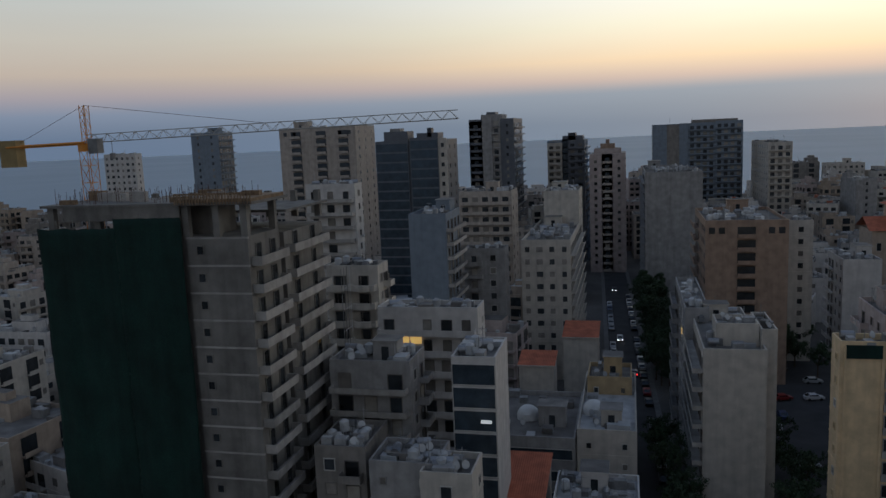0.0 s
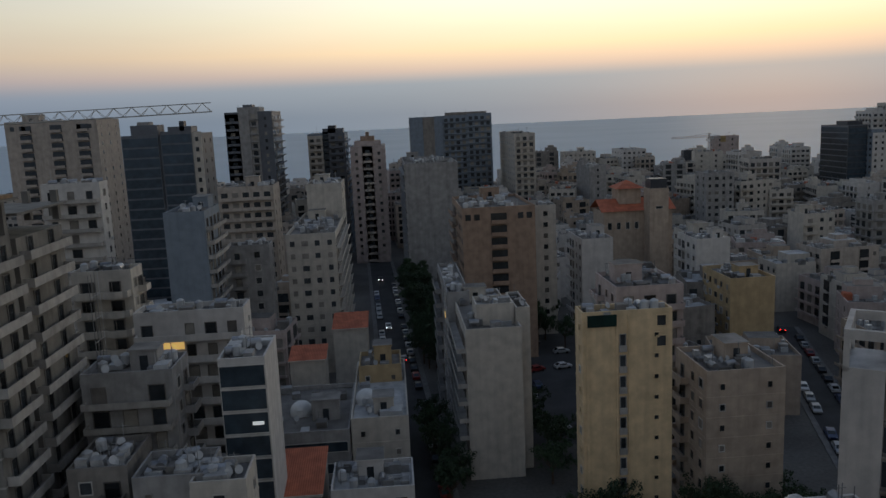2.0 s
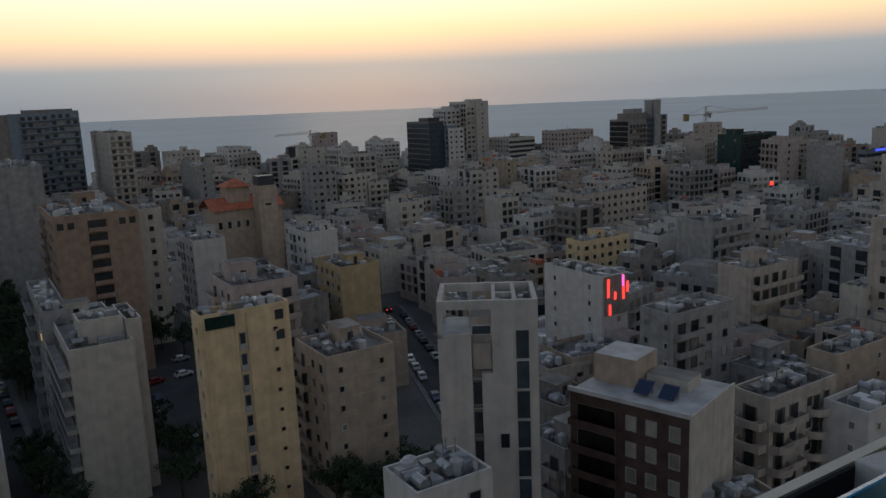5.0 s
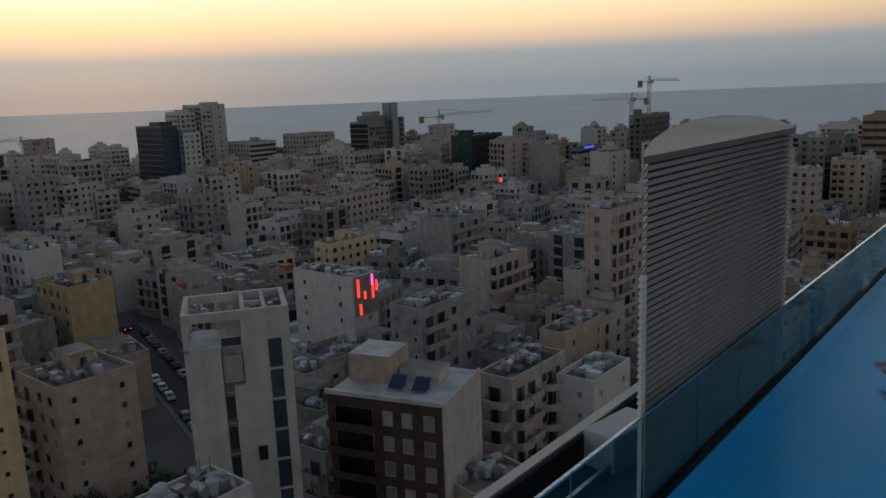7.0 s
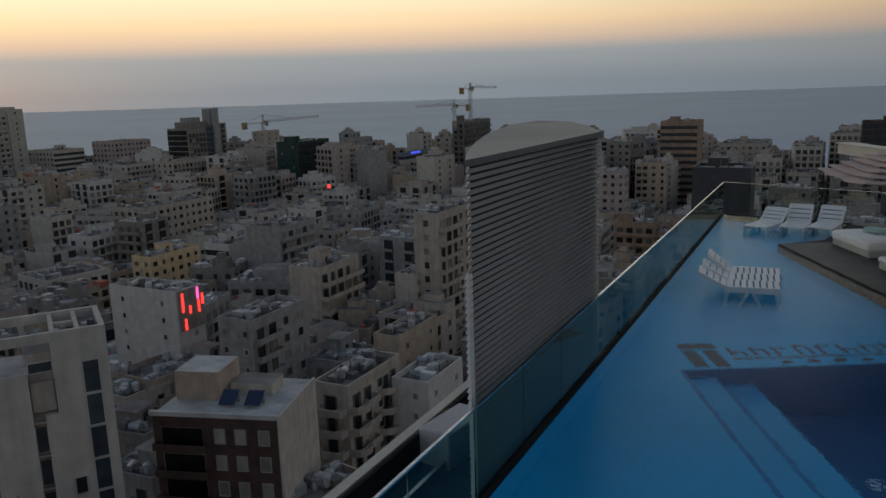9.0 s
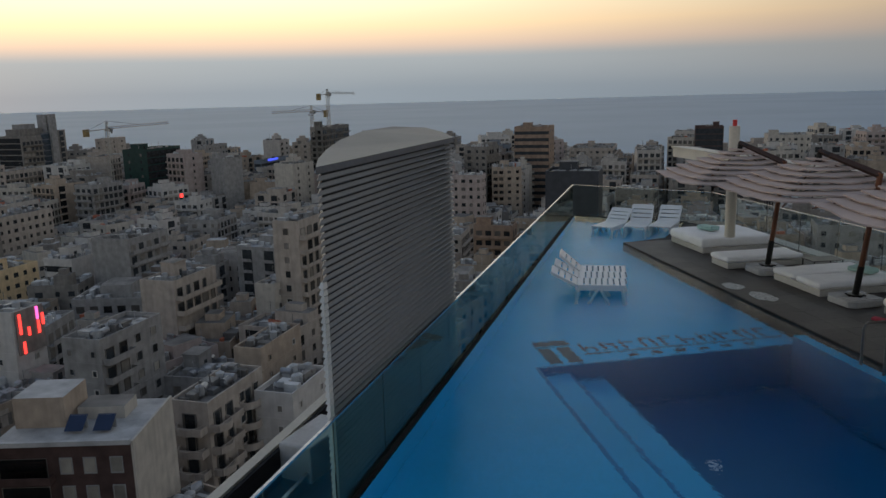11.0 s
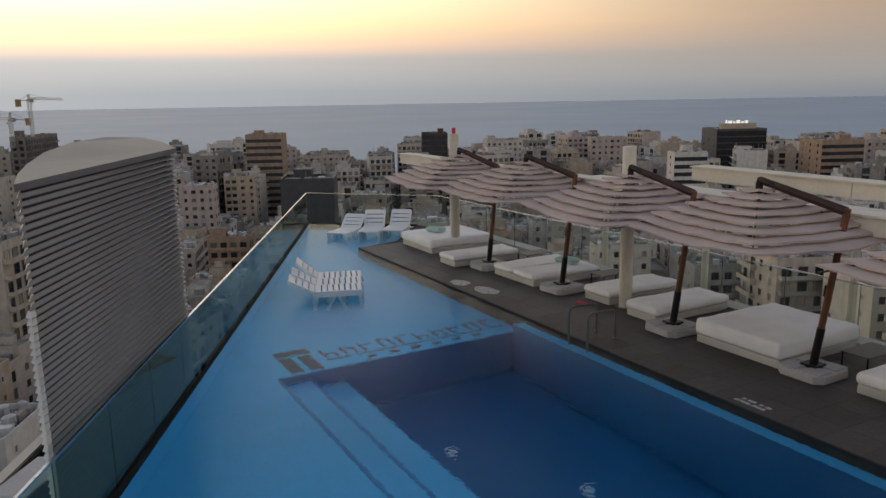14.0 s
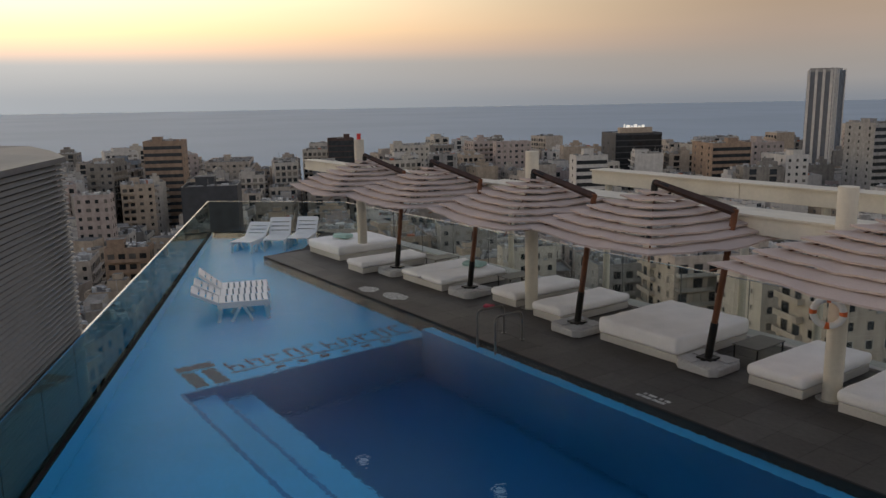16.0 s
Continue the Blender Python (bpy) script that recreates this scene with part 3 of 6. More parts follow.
building("brown and beige tower with green glazing", 396.1, 59.9, 17.7, 17.9, 43.7, "brown", "few", "band", 3.4, rich=0.5)
building("low block clad in black", 214.7, 19.0, 12.7, 14.6, 40.0, "dark", "blank", "blank", 3.1, rich=0.5)
building("stepped flats by the shore", 449.4, 32.3, 37.7, 24.3, 28.8, "beige", "bal", "mix", 3.1, rich=0.5)
building("red-brown slab tower near the sea", 430.4, -25.2, 14.0, 14.0, 41.1, "maroon", "few", "glass", 3.1, rich=0.5)
building("brown flats with long balconies", 235.9, 47.2, 7.4, 12.5, 20.7, "brown", "bal", "bal", 3.1)
building("pale rendered flats near the shore", 292.3, 70.2, 6.7, 12.0, 30.3, "pink", "win", "win", 3.1)
building("pale flats near the sea", 447.8, -69.6, 20.0, 21.0, 35.4, "ivory", "few", "win", 3.1, rich=0.5)
building("pinkish block near the sea", 418.2, -121.7, 6.6, 19.8, 37.8, "pink", "few", "win", 3.1, rich=0.5)
building("black glass hotel block with a lit roof sign", 389.2, -184.8, 20.0, 25.8, 42.2, "dark", "few", "glass", 3.1, rich=0.5)
building("brown office block with ribbed front", 342.1, -207.8, 20.0, 19.7, 38.7, "brown", "few", "band", 3.1, rich=0.5)
building("pinkish flats near the sea", 367.5, -241.7, 20.0, 17.7, 36.9, "pink", "few", "win", 3.1, rich=0.5)
building("dark tower at the edge of the district", 312.9, -275.5, 20.0, 25.7, 47.6, "grey", "few", "band", 3.1, rich=0.5)
building("white stepped block near the sea", 311.5, -124.0, 8.5, 13.9, 37.3, "white", "few", "band", 3.1, rich=0.5)
building("white rendered block of flats", 317.1, -221.1, 20.0, 11.1, 34.2, "white", "few", "win", 3.1, rich=0.5)
building("cream block across the street", 126.9, -94.5, 16.0, 13.8, 28.0, "ivory", "few", "win", 3.1)
building("beige flats across the street", 147.9, -91.2, 16.0, 17.3, 28.9, "beige", "mix", "rail", 3.1)
building("long low block with roof tanks", 168.3, -83.6, 16.0, 18.5, 23.3, "grey", "few", "bal", 3.1)
building("cream villa with a roof house", 184.7, -60.4, 5.9, 13.9, 25.1, "ivory", "few", "win", 3.1)
building("beige flats across the way", 103.5, -89.8, 16.0, 10.6, 31.8, "beige", "mix", "win", 3.1)
building("low grey block of flats", 227.3, -55.5, 10.6, 17.4, 24.4, "grey", "mix", "win", 3.1)
building("white flats across the way", 165.3, -111.1, 16.0, 6.9, 23.2, "white", "few", "rail", 3.1)


# ---- buildings with a shape of their own ----
NET = material("green_debris_net", (0.006, 0.028, 0.022), rough=0.9, vary=0.35, scale=0.25, grain=5, bump=0.4, stain=0.3)
TIMBER = material("formwork_timber", (0.22, 0.15, 0.09), rough=0.8, vary=0.3, scale=1.5)
RUST = material("rebar", (0.10, 0.06, 0.045), rough=0.8, vary=0.3)
CRANE = material("crane_yellow", (0.62, 0.24, 0.03), rough=0.5, vary=0.15)
CRANE_PALE = material("crane_grey_lattice", (0.42, 0.40, 0.36), rough=0.5, vary=0.15)
BALLAST = material("crane_ballast", (0.30, 0.22, 0.10), rough=0.8, vary=0.2)
WINDOW_LIT = material("lit_window", (1.0, 0.62, 0.18), emit=0.45, bump=0.0)
HEADLIGHT = material("headlight", (1.0, 0.95, 0.85), emit=9.0, bump=0.0)
TAIL_RED = material("tail_light", (1.0, 0.03, 0.02), emit=4.0, bump=0.0)
NEON_RED = material("neon_red", (1.0, 0.05, 0.04), emit=1.6, bump=0.0)
NEON_PINK = material("neon_pink", (0.9, 0.12, 0.45), emit=1.4, bump=0.0)
SIGN_WHITE = material("white_sign_light", (0.95, 0.95, 0.9), emit=0.35, bump=0.0)
BLUE_SIGN = material("blue_sign_light", (0.08, 0.12, 0.9), emit=0.9, bump=0.0)
DOME = material("white_dome_plaster", (0.66, 0.66, 0.65), vary=0.1)
SOLAR = material("solar_panel", (0.02, 0.035, 0.08), rough=0.2, vary=0.1, bump=0.0)


def under_construction():
    x0, x1, y0, y1, h, floor = -66.6, -41.0, 78.7, 101.0, 56.0, 3.15
    root = thing("unfinished_tower", "raw concrete tower under construction with green netting", "building", at=(0, 0, 0))
    s = Shape()
    s.box(x0, x1 - 0.01, y0 + 0.4, y0 + 8.0, 0, h - 4.2)
    s.box(x0, x1 - 2.2, y0 + 8.0, y0 + 10.0, 0, h - 4.2)
    s.box(x0, x1 - 0.4, y0 + 10.0, y1, 0, h - 5.0)
    part("frame", s, WALL["raw"], root)
    part("front_wall", Shape().box(-48.5, x1, y0, y0 + 0.4, 0, h - 4.2), WALL["raw"], root)
    n = int(h / floor) - 1
    for k in range(n + 1):
        z = h - 4.2 - k * floor
        part("slab_edge", Shape().box(-48.6, x1 + 0.03, y0 - 0.06, y0 + 0.3, z - 0.22, z), SLAB, root)
        if k == 0:
            continue
        part("window_hole", window_mesh(0.8, 0.9, WALL["raw"]), None, root, m=pose(-46.9, y0, z + 1.2))
        for name, a, b in (("front", y0 + 0.5, y0 + 7.8), ("rear", y0 + 10.4, y1 - 0.6)):
            w = b - a
            m = pose(x1 - (0 if name == "front" else 0.4), (a + b) / 2, z, 0, 0, 90)
            part("balcony", balcony_mesh(w, 1.3, "solid", SLAB), None, root, m=m)
            for q in (-0.25, 0.25):
                part("door_hole", window_mesh(1.3, 2.1, WALL["raw"]), None, root, m=m @ pose(q * w, 0, 0.05))
    # the open top storey and its formwork
    for x in (x0 + 0.4, -60, -54, -48.6, -44.8, x1 - 0.4):
        for y in (y0 + 0.5, y0 + 7.4, y1 - 1):
            part("column", Shape().box(x - 0.4, x + 0.4, y - 0.35, y + 0.35, h - 4.2, h - 0.6), WALL["raw"], root)
    part("core_wall", Shape().box(-58, -46, y0 + 3, y0 + 7, h - 4.2, h - 0.6), WALL["raw"], root)
    part("roof_slab", Shape().box(x0 - 0.5, x1 + 1.0, y0 - 0.4, y0 + 9, h - 0.6, h - 0.3), WALL["raw"], root)
    part("rear_slab", Shape().box(x0, x1 + 0.6, y0 + 9, y1, h - 2.4, h - 2.1), WALL["raw"], root)
    part("edge_beam", Shape().box(x0 + 2.5, -49.0, y0 - 0.3, y0, h - 2.2, h - 0.6), WALL["raw"], root)
    rnd = random.Random(3)
    for i in range(26):
        x = -49.3 + i * 0.37
        part("formwork_board", Shape().box(x, x + 0.12, y0 - 0.7, y0 - 0.6, h - 0.5, h + 0.75), TIMBER, root)
    part("formwork_rail", Shape().box(-49.4, x1 + 1.0, y0 - 0.6, y0 - 0.45, h + 0.55, h + 0.75), TIMBER, root)
    part("formwork_deck", Shape().box(-49.4, x1 + 0.9, y0 - 0.4, y0 + 8, h - 0.28, h + 0.1), TIMBER, root)
    for i in range(14):
        x, y = rnd.uniform(x0 + 1, x1 - 1), rnd.uniform(y0 + 1, y0 + 8)
        part("timber_block", Shape().box(x - rnd.uniform(0.5, 1.4), x + rnd.uniform(0.5, 1.4), y - 0.4, y + 0.4, h - 0.3, h + rnd.uniform(0.0, 1.0)), TIMBER if i % 3 else SLAB, root)
    s = Shape()
    for _ in range(150):
        x, y = rnd.uniform(x0 + 0.5, x1 - 0.3), rnd.uniform(y0, y0 + 8.5)
        s.tube((x, y, h - 0.3), (x + rnd.uniform(-0.1, 0.1), y, h + rnd.uniform(0.5, 1.6)), 0.03, n=3)
    part("rebar", s, RUST, root, "rusty upright rebar", kind="stuff")
    # netting on its poles
    for a, b, top in ((x0 - 0.8, -57.0, h - 3.0), (-57.2, -48.7, h - 1.9)):
        s = Shape()
        nx, nz = 24, 60
        for j in range(nz + 1):
            for i in range(nx + 1):
                x, z = a + (b - a) * i / nx, 2 + (top - 2) * j / nz
                sag = 0.35 * noise.noise(Vector((x * 0.35, z * 0.10, 1.0))) + 0.12 * noise.noise(Vector((x * 1.1, z * 0.5, 4.0)))
                edge = 0.25 * noise.noise(Vector((x * 0.6, 0, 9))) if j == nz else 0
                s.v.append((x, y0 - 0.75 + sag, z + edge))
        for j in range(nz):
            for i in range(nx):
                p = j * (nx + 1) + i
                s.f.append((p, p + 1, p + nx + 2, p + nx + 1))
                s.m.append(0)
        ob = part("net", s, NET, root, "dark green debris netting", smooth=True)
        sol = ob.modifiers.new("thick", "SOLIDIFY")
        sol.thickness = 0.03
    for i in range(9):
        x = x0 - 0.8 + i * 2.25
        part("scaffold_pole", Shape().tube((x, y0 - 0.35, 0), (x, y0 - 0.35, h - 2), 0.05, n=6), JUNK, root)
    for i in range(4):
        y = y1 + 1.0 + i * 1.1
        part("scaffold_pole", Shape().tube((x1 + 1.6, y, 0), (x1 + 1.6, y, h - 12), 0.05, n=6), JUNK, root)
    for k in range(14):
        part("scaffold_rail", Shape().tube((x1 + 1.6, y1 + 1, 3 * k + 2), (x1 + 1.6, y1 + 4.3, 3 * k + 2), 0.05, n=5), JUNK, root)


under_construction()


def lattice(s, a, b, w, n, mat=0, r=0.07, up=(0, 0, 1)):
    """A square lattice girder from a to b."""
    a, b = Vector(a), Vector(b)
    d = (b - a).normalized()
    side = d.cross(Vector(up)).normalized() * w / 2
    top = side.cross(d).normalized() * w / 2
    corners = [side + top, side - top, -side - top, -side + top]
    for c in corners:
        s.tube(a + c, b + c, r, n=4, mat=mat)
    for i in range(n):
        p, q = a.lerp(b, i / n), a.lerp(b, (i + 1) / n)
        for k in range(4):
            c, e = corners[k], corners[(k + 1) % 4]
            s.tube(p + c, q + e, r * 0.6, n=3, mat=mat)
            s.tube(p + c, p + e, r * 0.6, n=3, mat=mat)
    return s


def tower_crane(label, mast, z0, z_jib, z_top, jib_to, back_to, w=1.5, colour=None, r=0.07, fine=1.0):
    root = thing("tower_crane", label, "crane", at=(mast[0], mast[1], z0))
    c = colour or CRANE
    zj, zt = z_jib - z0, z_top - z0
    part("mast", lattice(Shape(), (0, 0, 0), (0, 0, zj), w, int(zj / 2.2 * fine), 0, r, (1, 0, 0)), c, root)
    part("slewing_ring", Shape().tube((0, 0, zj - 0.4), (0, 0, zj + 0.5), w * 0.8, n=12), c, root)
    part("tower_top", lattice(Shape(), (0, 0, zj + 0.5), (0, 0, zt), w * 0.55, max(2, int((zt - zj) / 1.2 * fine)), 0, r, (1, 0, 0)), c, root)
    j = Vector(jib_to) - Vector((mast[0], mast[1], z0))
    k = Vector(back_to) - Vector((mast[0], mast[1], z0))
    s = Shape()
    a = Vector((0, 0, zj + 0.7))
    d = (j - a).normalized()
    side = d.cross(Vector((0, 0, 1))).normalized() * w * 0.4
    n = max(8, int((j - a).length / 1.9 * fine))
    hgt = Vector((0, 0, w * 0.68))
    for p, q in ((a + side, j + side), (a - side, j - side), (a + hgt, j + hgt)):
        s.tube(p, q, r * 0.9, n=4)
    for i in range(n):
        p, q = a.lerp(j, i / n), a.lerp(j, (i + 1) / n)
        m = a.lerp(j, (i + 0.5) / n) + hgt
        for e in (side, -side):
            s.tube(p + e, m, r * 0.55, n=3)
            s.tube(m, q + e, r * 0.55, n=3)
    part("jib", s, CRANE_PALE if colour is None else c, root)
    part("counter_jib", Shape().tube(a, k, 0.25, n=6).tube(a + side * 2, k + side * 2, 0.12, n=5), c, root)
    part("counterweight", Shape().box(k.x - 1.3, k.x + 1.3, k.y - 0.8, k.y + 0.8, k.z - 2.6, k.z + 0.9), BALLAST, root, "stacked concrete counterweight")
    part("cab", Shape().box(1.0, 2.4, -1.3, 0.0, zj - 0.7, zj + 1.2), JUNK, root, bevel=0.05)
    s = Shape()
    s.tube((0, 0, zt), k, r * 0.5, n=3).tube((0, 0, zt), a.lerp(j, 0.5) + hgt, r * 0.5, n=3)
    part("tie", s, RUST, root)
    hook = a.lerp(j, 0.07)
    part("hook_block", Shape().tube(hook, hook + Vector((0, 0, -1.5)), 0.04, n=4).tube(hook + Vector((0, 0, -1.5)), hook + Vector((0, 0, -2.3)), 0.35, n=8), JUNK, root)
    return root


tower_crane("yellow tower crane with a long pale jib", (-68.4, 89.5), 0.0, 62.2, 67.7, (-20.0, 93.7, 63.9), (-79.2, 88.6, 62.7), 1.5, None, 0.06)
tower_crane("grey tower crane on the unfinished tower", (391.9, 178.6), 45.0, 62.0, 65.2, (409.0, 170.0, 62.2), (386.0, 181.0, 62.0), 1.4, CRANE_PALE, 0.12, 0.6)
tower_crane("grey tower crane beside the unfinished tower", (389.0, 187.0), 40.0, 53.0, 56.8, (376.0, 204.0, 53.2), (394.0, 181.0, 53.0), 1.4, CRANE_PALE, 0.12, 0.6)
tower_crane("grey tower crane behind the green tower", (319.4, 262.0), 20.0, 48.0, 52.5, (344.0, 245.0, 50.0), (312.0, 268.0, 48.0), 1.4, CRANE_PALE, 0.12, 0.6)
tower_crane("small pale crane near the shore", (196.0, 470.0), 0.0, 42.0, 45.0, (176.0, 480.0, 42.0), (203.0, 466.0, 42.0), 1.3, CRANE_PALE, 0.12, 0.6)


def composed(label, x0, y0, w, d, h, wall, side, bays, crown, seed=1):
    """A tower whose front is made of upright bays: (from, to, proud, height, wall, style), and boxes on its roof."""
    rnd = random.Random(seed)
    root = thing("residential_tower", label, "building", at=(x0, y0, 0))
    part("body", Shape().box(0, w, 0, d, 0, h, 0, 1), [WALL[wall], ROOF], root)
    g = Shape()
    m = pose(w, d / 2, 0, 0, 0, 90) if x0 < 0 else pose(0, d / 2, 0, 0, 0, -90)
    far_facade(g, side, d, m, h, 3.1, rnd, 0.9)
    part("side_relief", g, [GLASS_DARK, WALL[wall], AWNING], root, kind="stuff")
    for a, b, out, z, mat, style in bays:
        part("bay", Shape().box(a * w, b * w, -out, 0, 0, z), WALL[mat], root)
        g = Shape()
        far_facade(g, style, (b - a) * w, pose((a + b) / 2 * w, -out, 0), z, 3.1, rnd, 0.7)
        if g.v:
            part("bay_relief", g, [GLASS_BAND if style == "glass" else GLASS_DARK, WALL[mat], CURTAIN], root, kind="stuff")
    for a, b, c, e, z, mat in crown:
        part("roof_house", Shape().box(a * w, b * w, c * d, e * d, h - 0.1, z, 0, 1), [WALL[mat], ROOF], root)
    for a in (0.2, 0.45, 0.7):
        part("roof_mast", Shape().tube((a * w, 0.4 * d, h), (a * w, 0.4 * d, h + 3.2), 0.06, n=4), JUNK, root)
    return root


composed("dark glazed twin tower with a pale edge", -80.2, 244.4, 23.7, 15.1, 60.6, "slate", "few",
         [(0.0, 0.46, 0.6, 60.6, "slate", "glass"), (0.49, 0.88, 0.6, 61.4, "slate", "glass"), (0.88, 1.0, 0.3, 61.0, "ivory", "few")],
         [(0.08, 0.42, 0.2, 0.7, 63.6, "slate"), (0.15, 0.30, 0.3, 0.6, 64.6, "grey"), (0.55, 0.85, 0.2, 0.7, 62.8, "slate"), (0.70, 0.76, 0.2, 0.4, 64.4, "dark")], 2)
composed("tall dark tower with a grey centre strip", -68.0, 337.5, 19.7, 27.5, 67.8, "slate", "rail",
         [(0.0, 0.30, 0.0, 67.0, "slate", "bal"), (0.30, 0.52, 1.2, 68.6, "grey", "blank"), (0.52, 0.70, 0.6, 68.4, "grey", "rail"), (0.70, 1.0, 0.2, 67.0, "slate", "few")],
         [(0.25, 0.72, 0.1, 0.6, 69.8, "grey"), (0.35, 0.55, 0.2, 0.5, 70.9, "slate")], 3)
composed("tower of flats with pale balconies and a dark front", -37.5, 370.3, 17.2, 30.0, 56.8, "bluegrey", "bal",
         [(0.0, 0.40, 0.4, 56.0, "ivory", "bal"), (0.40, 0.56, 0.0, 57.6, "slate", "glass"), (0.56, 1.0, 0.8, 57.0, "slate", "bal")],
         [(0.40, 0.95, 0.1, 0.5, 59.0, "slate"), (0.55, 0.75, 0.1, 0.4, 60.4, "dark")], 4)
composed("beige flats with a stepped red cap", -16.7, 340.9, 15.0, 30.0, 51.0, "pink", "win",
         [(0.0, 0.34, 0.4, 50.0, "pink", "win"), (0.34, 0.64, 0.0, 51.0, "beige", "bal"), (0.64, 1.0, 0.4, 50.0, "pink", "win")],
         [(0.12, 0.88, 0.1, 0.6, 53.2, "pink"), (0.3, 0.7, 0.15, 0.5, 55.2, "brown"), (0.45, 0.55, 0.2, 0.35, 57.0, "brown")], 5)
composed("broad grey-brown tower block with a pale end", 11.9, 430.7, 44.9, 14.0, 62.4, "slate", "few",
         [(0.0, 0.16, 0.6, 62.4, "bluegrey", "blank"), (0.16, 0.30, 0.2, 62.0, "dust", "blank"), (0.30, 0.40, 0.6, 62.6, "bluegrey", "blank"), (0.40, 0.70, 0.3, 62.6, "bluegrey", "rail"), (0.70, 1.0, 0.8, 63.2, "bluegrey", "rail")],
         [(0.45, 0.95, 0.2, 0.8, 64.2, "dust")], 6)
composed("dark office tower with a pale gridded wing", 243.5, 402.6, 10.4, 26.4, 48.0, "slate", "glass",
         [(0.0, 1.0, 0.3, 47.5, "dark", "glass")], [(0.1, 0.9, 0.1, 0.5, 50.2, "dark")], 7)
composed("pale blue gridded office wing", 254.2, 398.0, 11.0, 22.0, 43.6, "bluegrey", "win",
         [(0.0, 1.0, 0.4, 43.6, "white", "win")], [(0.2, 0.8, 0.2, 0.6, 45.2, "bluegrey")], 8)
composed("tall pale residential tower near the sea", 292.0, 434.3, 17.0, 20.1, 58.7, "ivory", "rail",
         [(0.0, 0.42, 0.2, 56.0, "ivory", "bal"), (0.42, 1.0, 1.5, 58.7, "bone", "few")], [(0.5, 0.95, 0.2, 0.7, 60.0, "bone")], 9)
composed("lower pale wing of the tall tower", 280.0, 440.0, 11.0, 16.0, 54.5, "white", "bal",
         [(0.0, 1.0, 0.3, 54.0, "white", "bal")], [(0.3, 0.8, 0.2, 0.7, 56.0, "white")], 10)
composed("stepped grey tower with a tall fin", 342.4, 337.2, 32.7, 15.6, 44.5, "dust", "glass",
         [(0.0, 0.45, 0.6, 43.0, "dust", "rail"), (0.45, 0.64, 0.3, 45.5, "slate", "glass"), (0.64, 0.78, 1.6, 55.5, "grey", "blank"), (0.78, 1.0, 0.4, 46.5, "dust", "col")],
         [(0.1, 0.6, 0.2, 0.8, 48.0, "dust"), (0.2, 0.5, 0.3, 0.7, 50.5, "grey"), (0.66, 0.77, 0.1, 0.5, 55.3, "grey")], 11)
building("taller back part of the plain corner block", 20.3, 129.5, 2.4, 12.0, 29.4, "ivory", "blank", "blank", 3.1, rich=0.5)
building("roof house on the plain corner block", 13.6, 131.0, 6.6, 6.5, 29.9, "ivory", "blank", "few", 3.1, rich=0.5)


def white_frame_tower():
    root = thing("white_tower", "white rendered tower with an open roof frame", "building", at=(39.7, 65.4, 0), turn=-35)
    m = WALL["bone"]
    part("left_wing", Shape().box(0, 3.4, 0, 8, 0, 38.0, 0, 1), [m, ROOF_PALE], root)
    part("wing_parapet", Shape().box(0, 0.2, 0, 8, 38.0, 38.5).box(0.2, 3.4, 0, 0.2, 38.0, 38.4), m, root)
    part("right_wing", Shape().box(5.5, 10.2, 0, 8, 0, 41.0, 0, 1), [m, ROOF], root)
    part("recess_wall", Shape().box(3.4, 5.5, 1.4, 8, 0, 39.8, 0, 1), [WALL["beige"], ROOF], root)
    part("pier", Shape().box(4.4, 5.5, 0, 1.4, 0, 34.2), m, root)
    for k in range(10):
        part("stair_window", band_mesh(0.9, 2.5), None, root, m=pose(3.9, 1.39, 33.6 - 3.3 * (k + 1)))
        part("ledge", Shape().box(3.4, 4.4, 0.9, 1.4, 33.2 - 3.3 * k, 33.4 - 3.3 * k), m, root)
    part("high_window", band_mesh(1.9, 0.9), None, root, m=pose(4.45, 1.39, 38.0))
    part("panel", Shape().box(3.5, 5.4, 0.7, 1.4, 34.4, 37.2), WALL["beige"], root)
    for k in range(12):
        part("glass_panel", band_mesh(1.3, 3.0), None, root, m=pose(8.6, 0, 39.0 - 3.25 * (k + 1)))
    part("small_window", window_mesh(0.9, 1.6), None, root, m=pose(6.6, 0, 26.0))
    for x0, x1, y0, y1 in ((0, 10.2, 0, 0.5), (0, 0.5, 0.5, 8), (9.7, 10.2, 0.5, 8), (0.5, 9.7, 7.5, 8)):
        part("roof_beam", Shape().box(x0, x1, y0, y1, 41.0, 41.9), m, root)
    for x in (5.6, 7.7):
        part("roof_beam", Shape().box(x, x + 0.4, 0.5, 7.5, 41.2, 41.8), m, root)
    part("roof_beam", Shape().box(6.0, 7.7, 3.6, 4.0, 41.2, 41.8), m, root)
    for x, y in ((0, 0), (0, 7.5), (3.0, 7.5)):
        part("column", Shape().box(x, x + 0.5, y, y + 0.5, 38.0, 41.0), m, root)
    for k in range(6):
        part("roof_unit", Shape().box(6.0 + 0.6 * k, 6.45 + 0.6 * k, 2.0 + (k % 3), 2.9 + (k % 3), 41.0, 41.5), JUNK, root)


white_frame_tower()


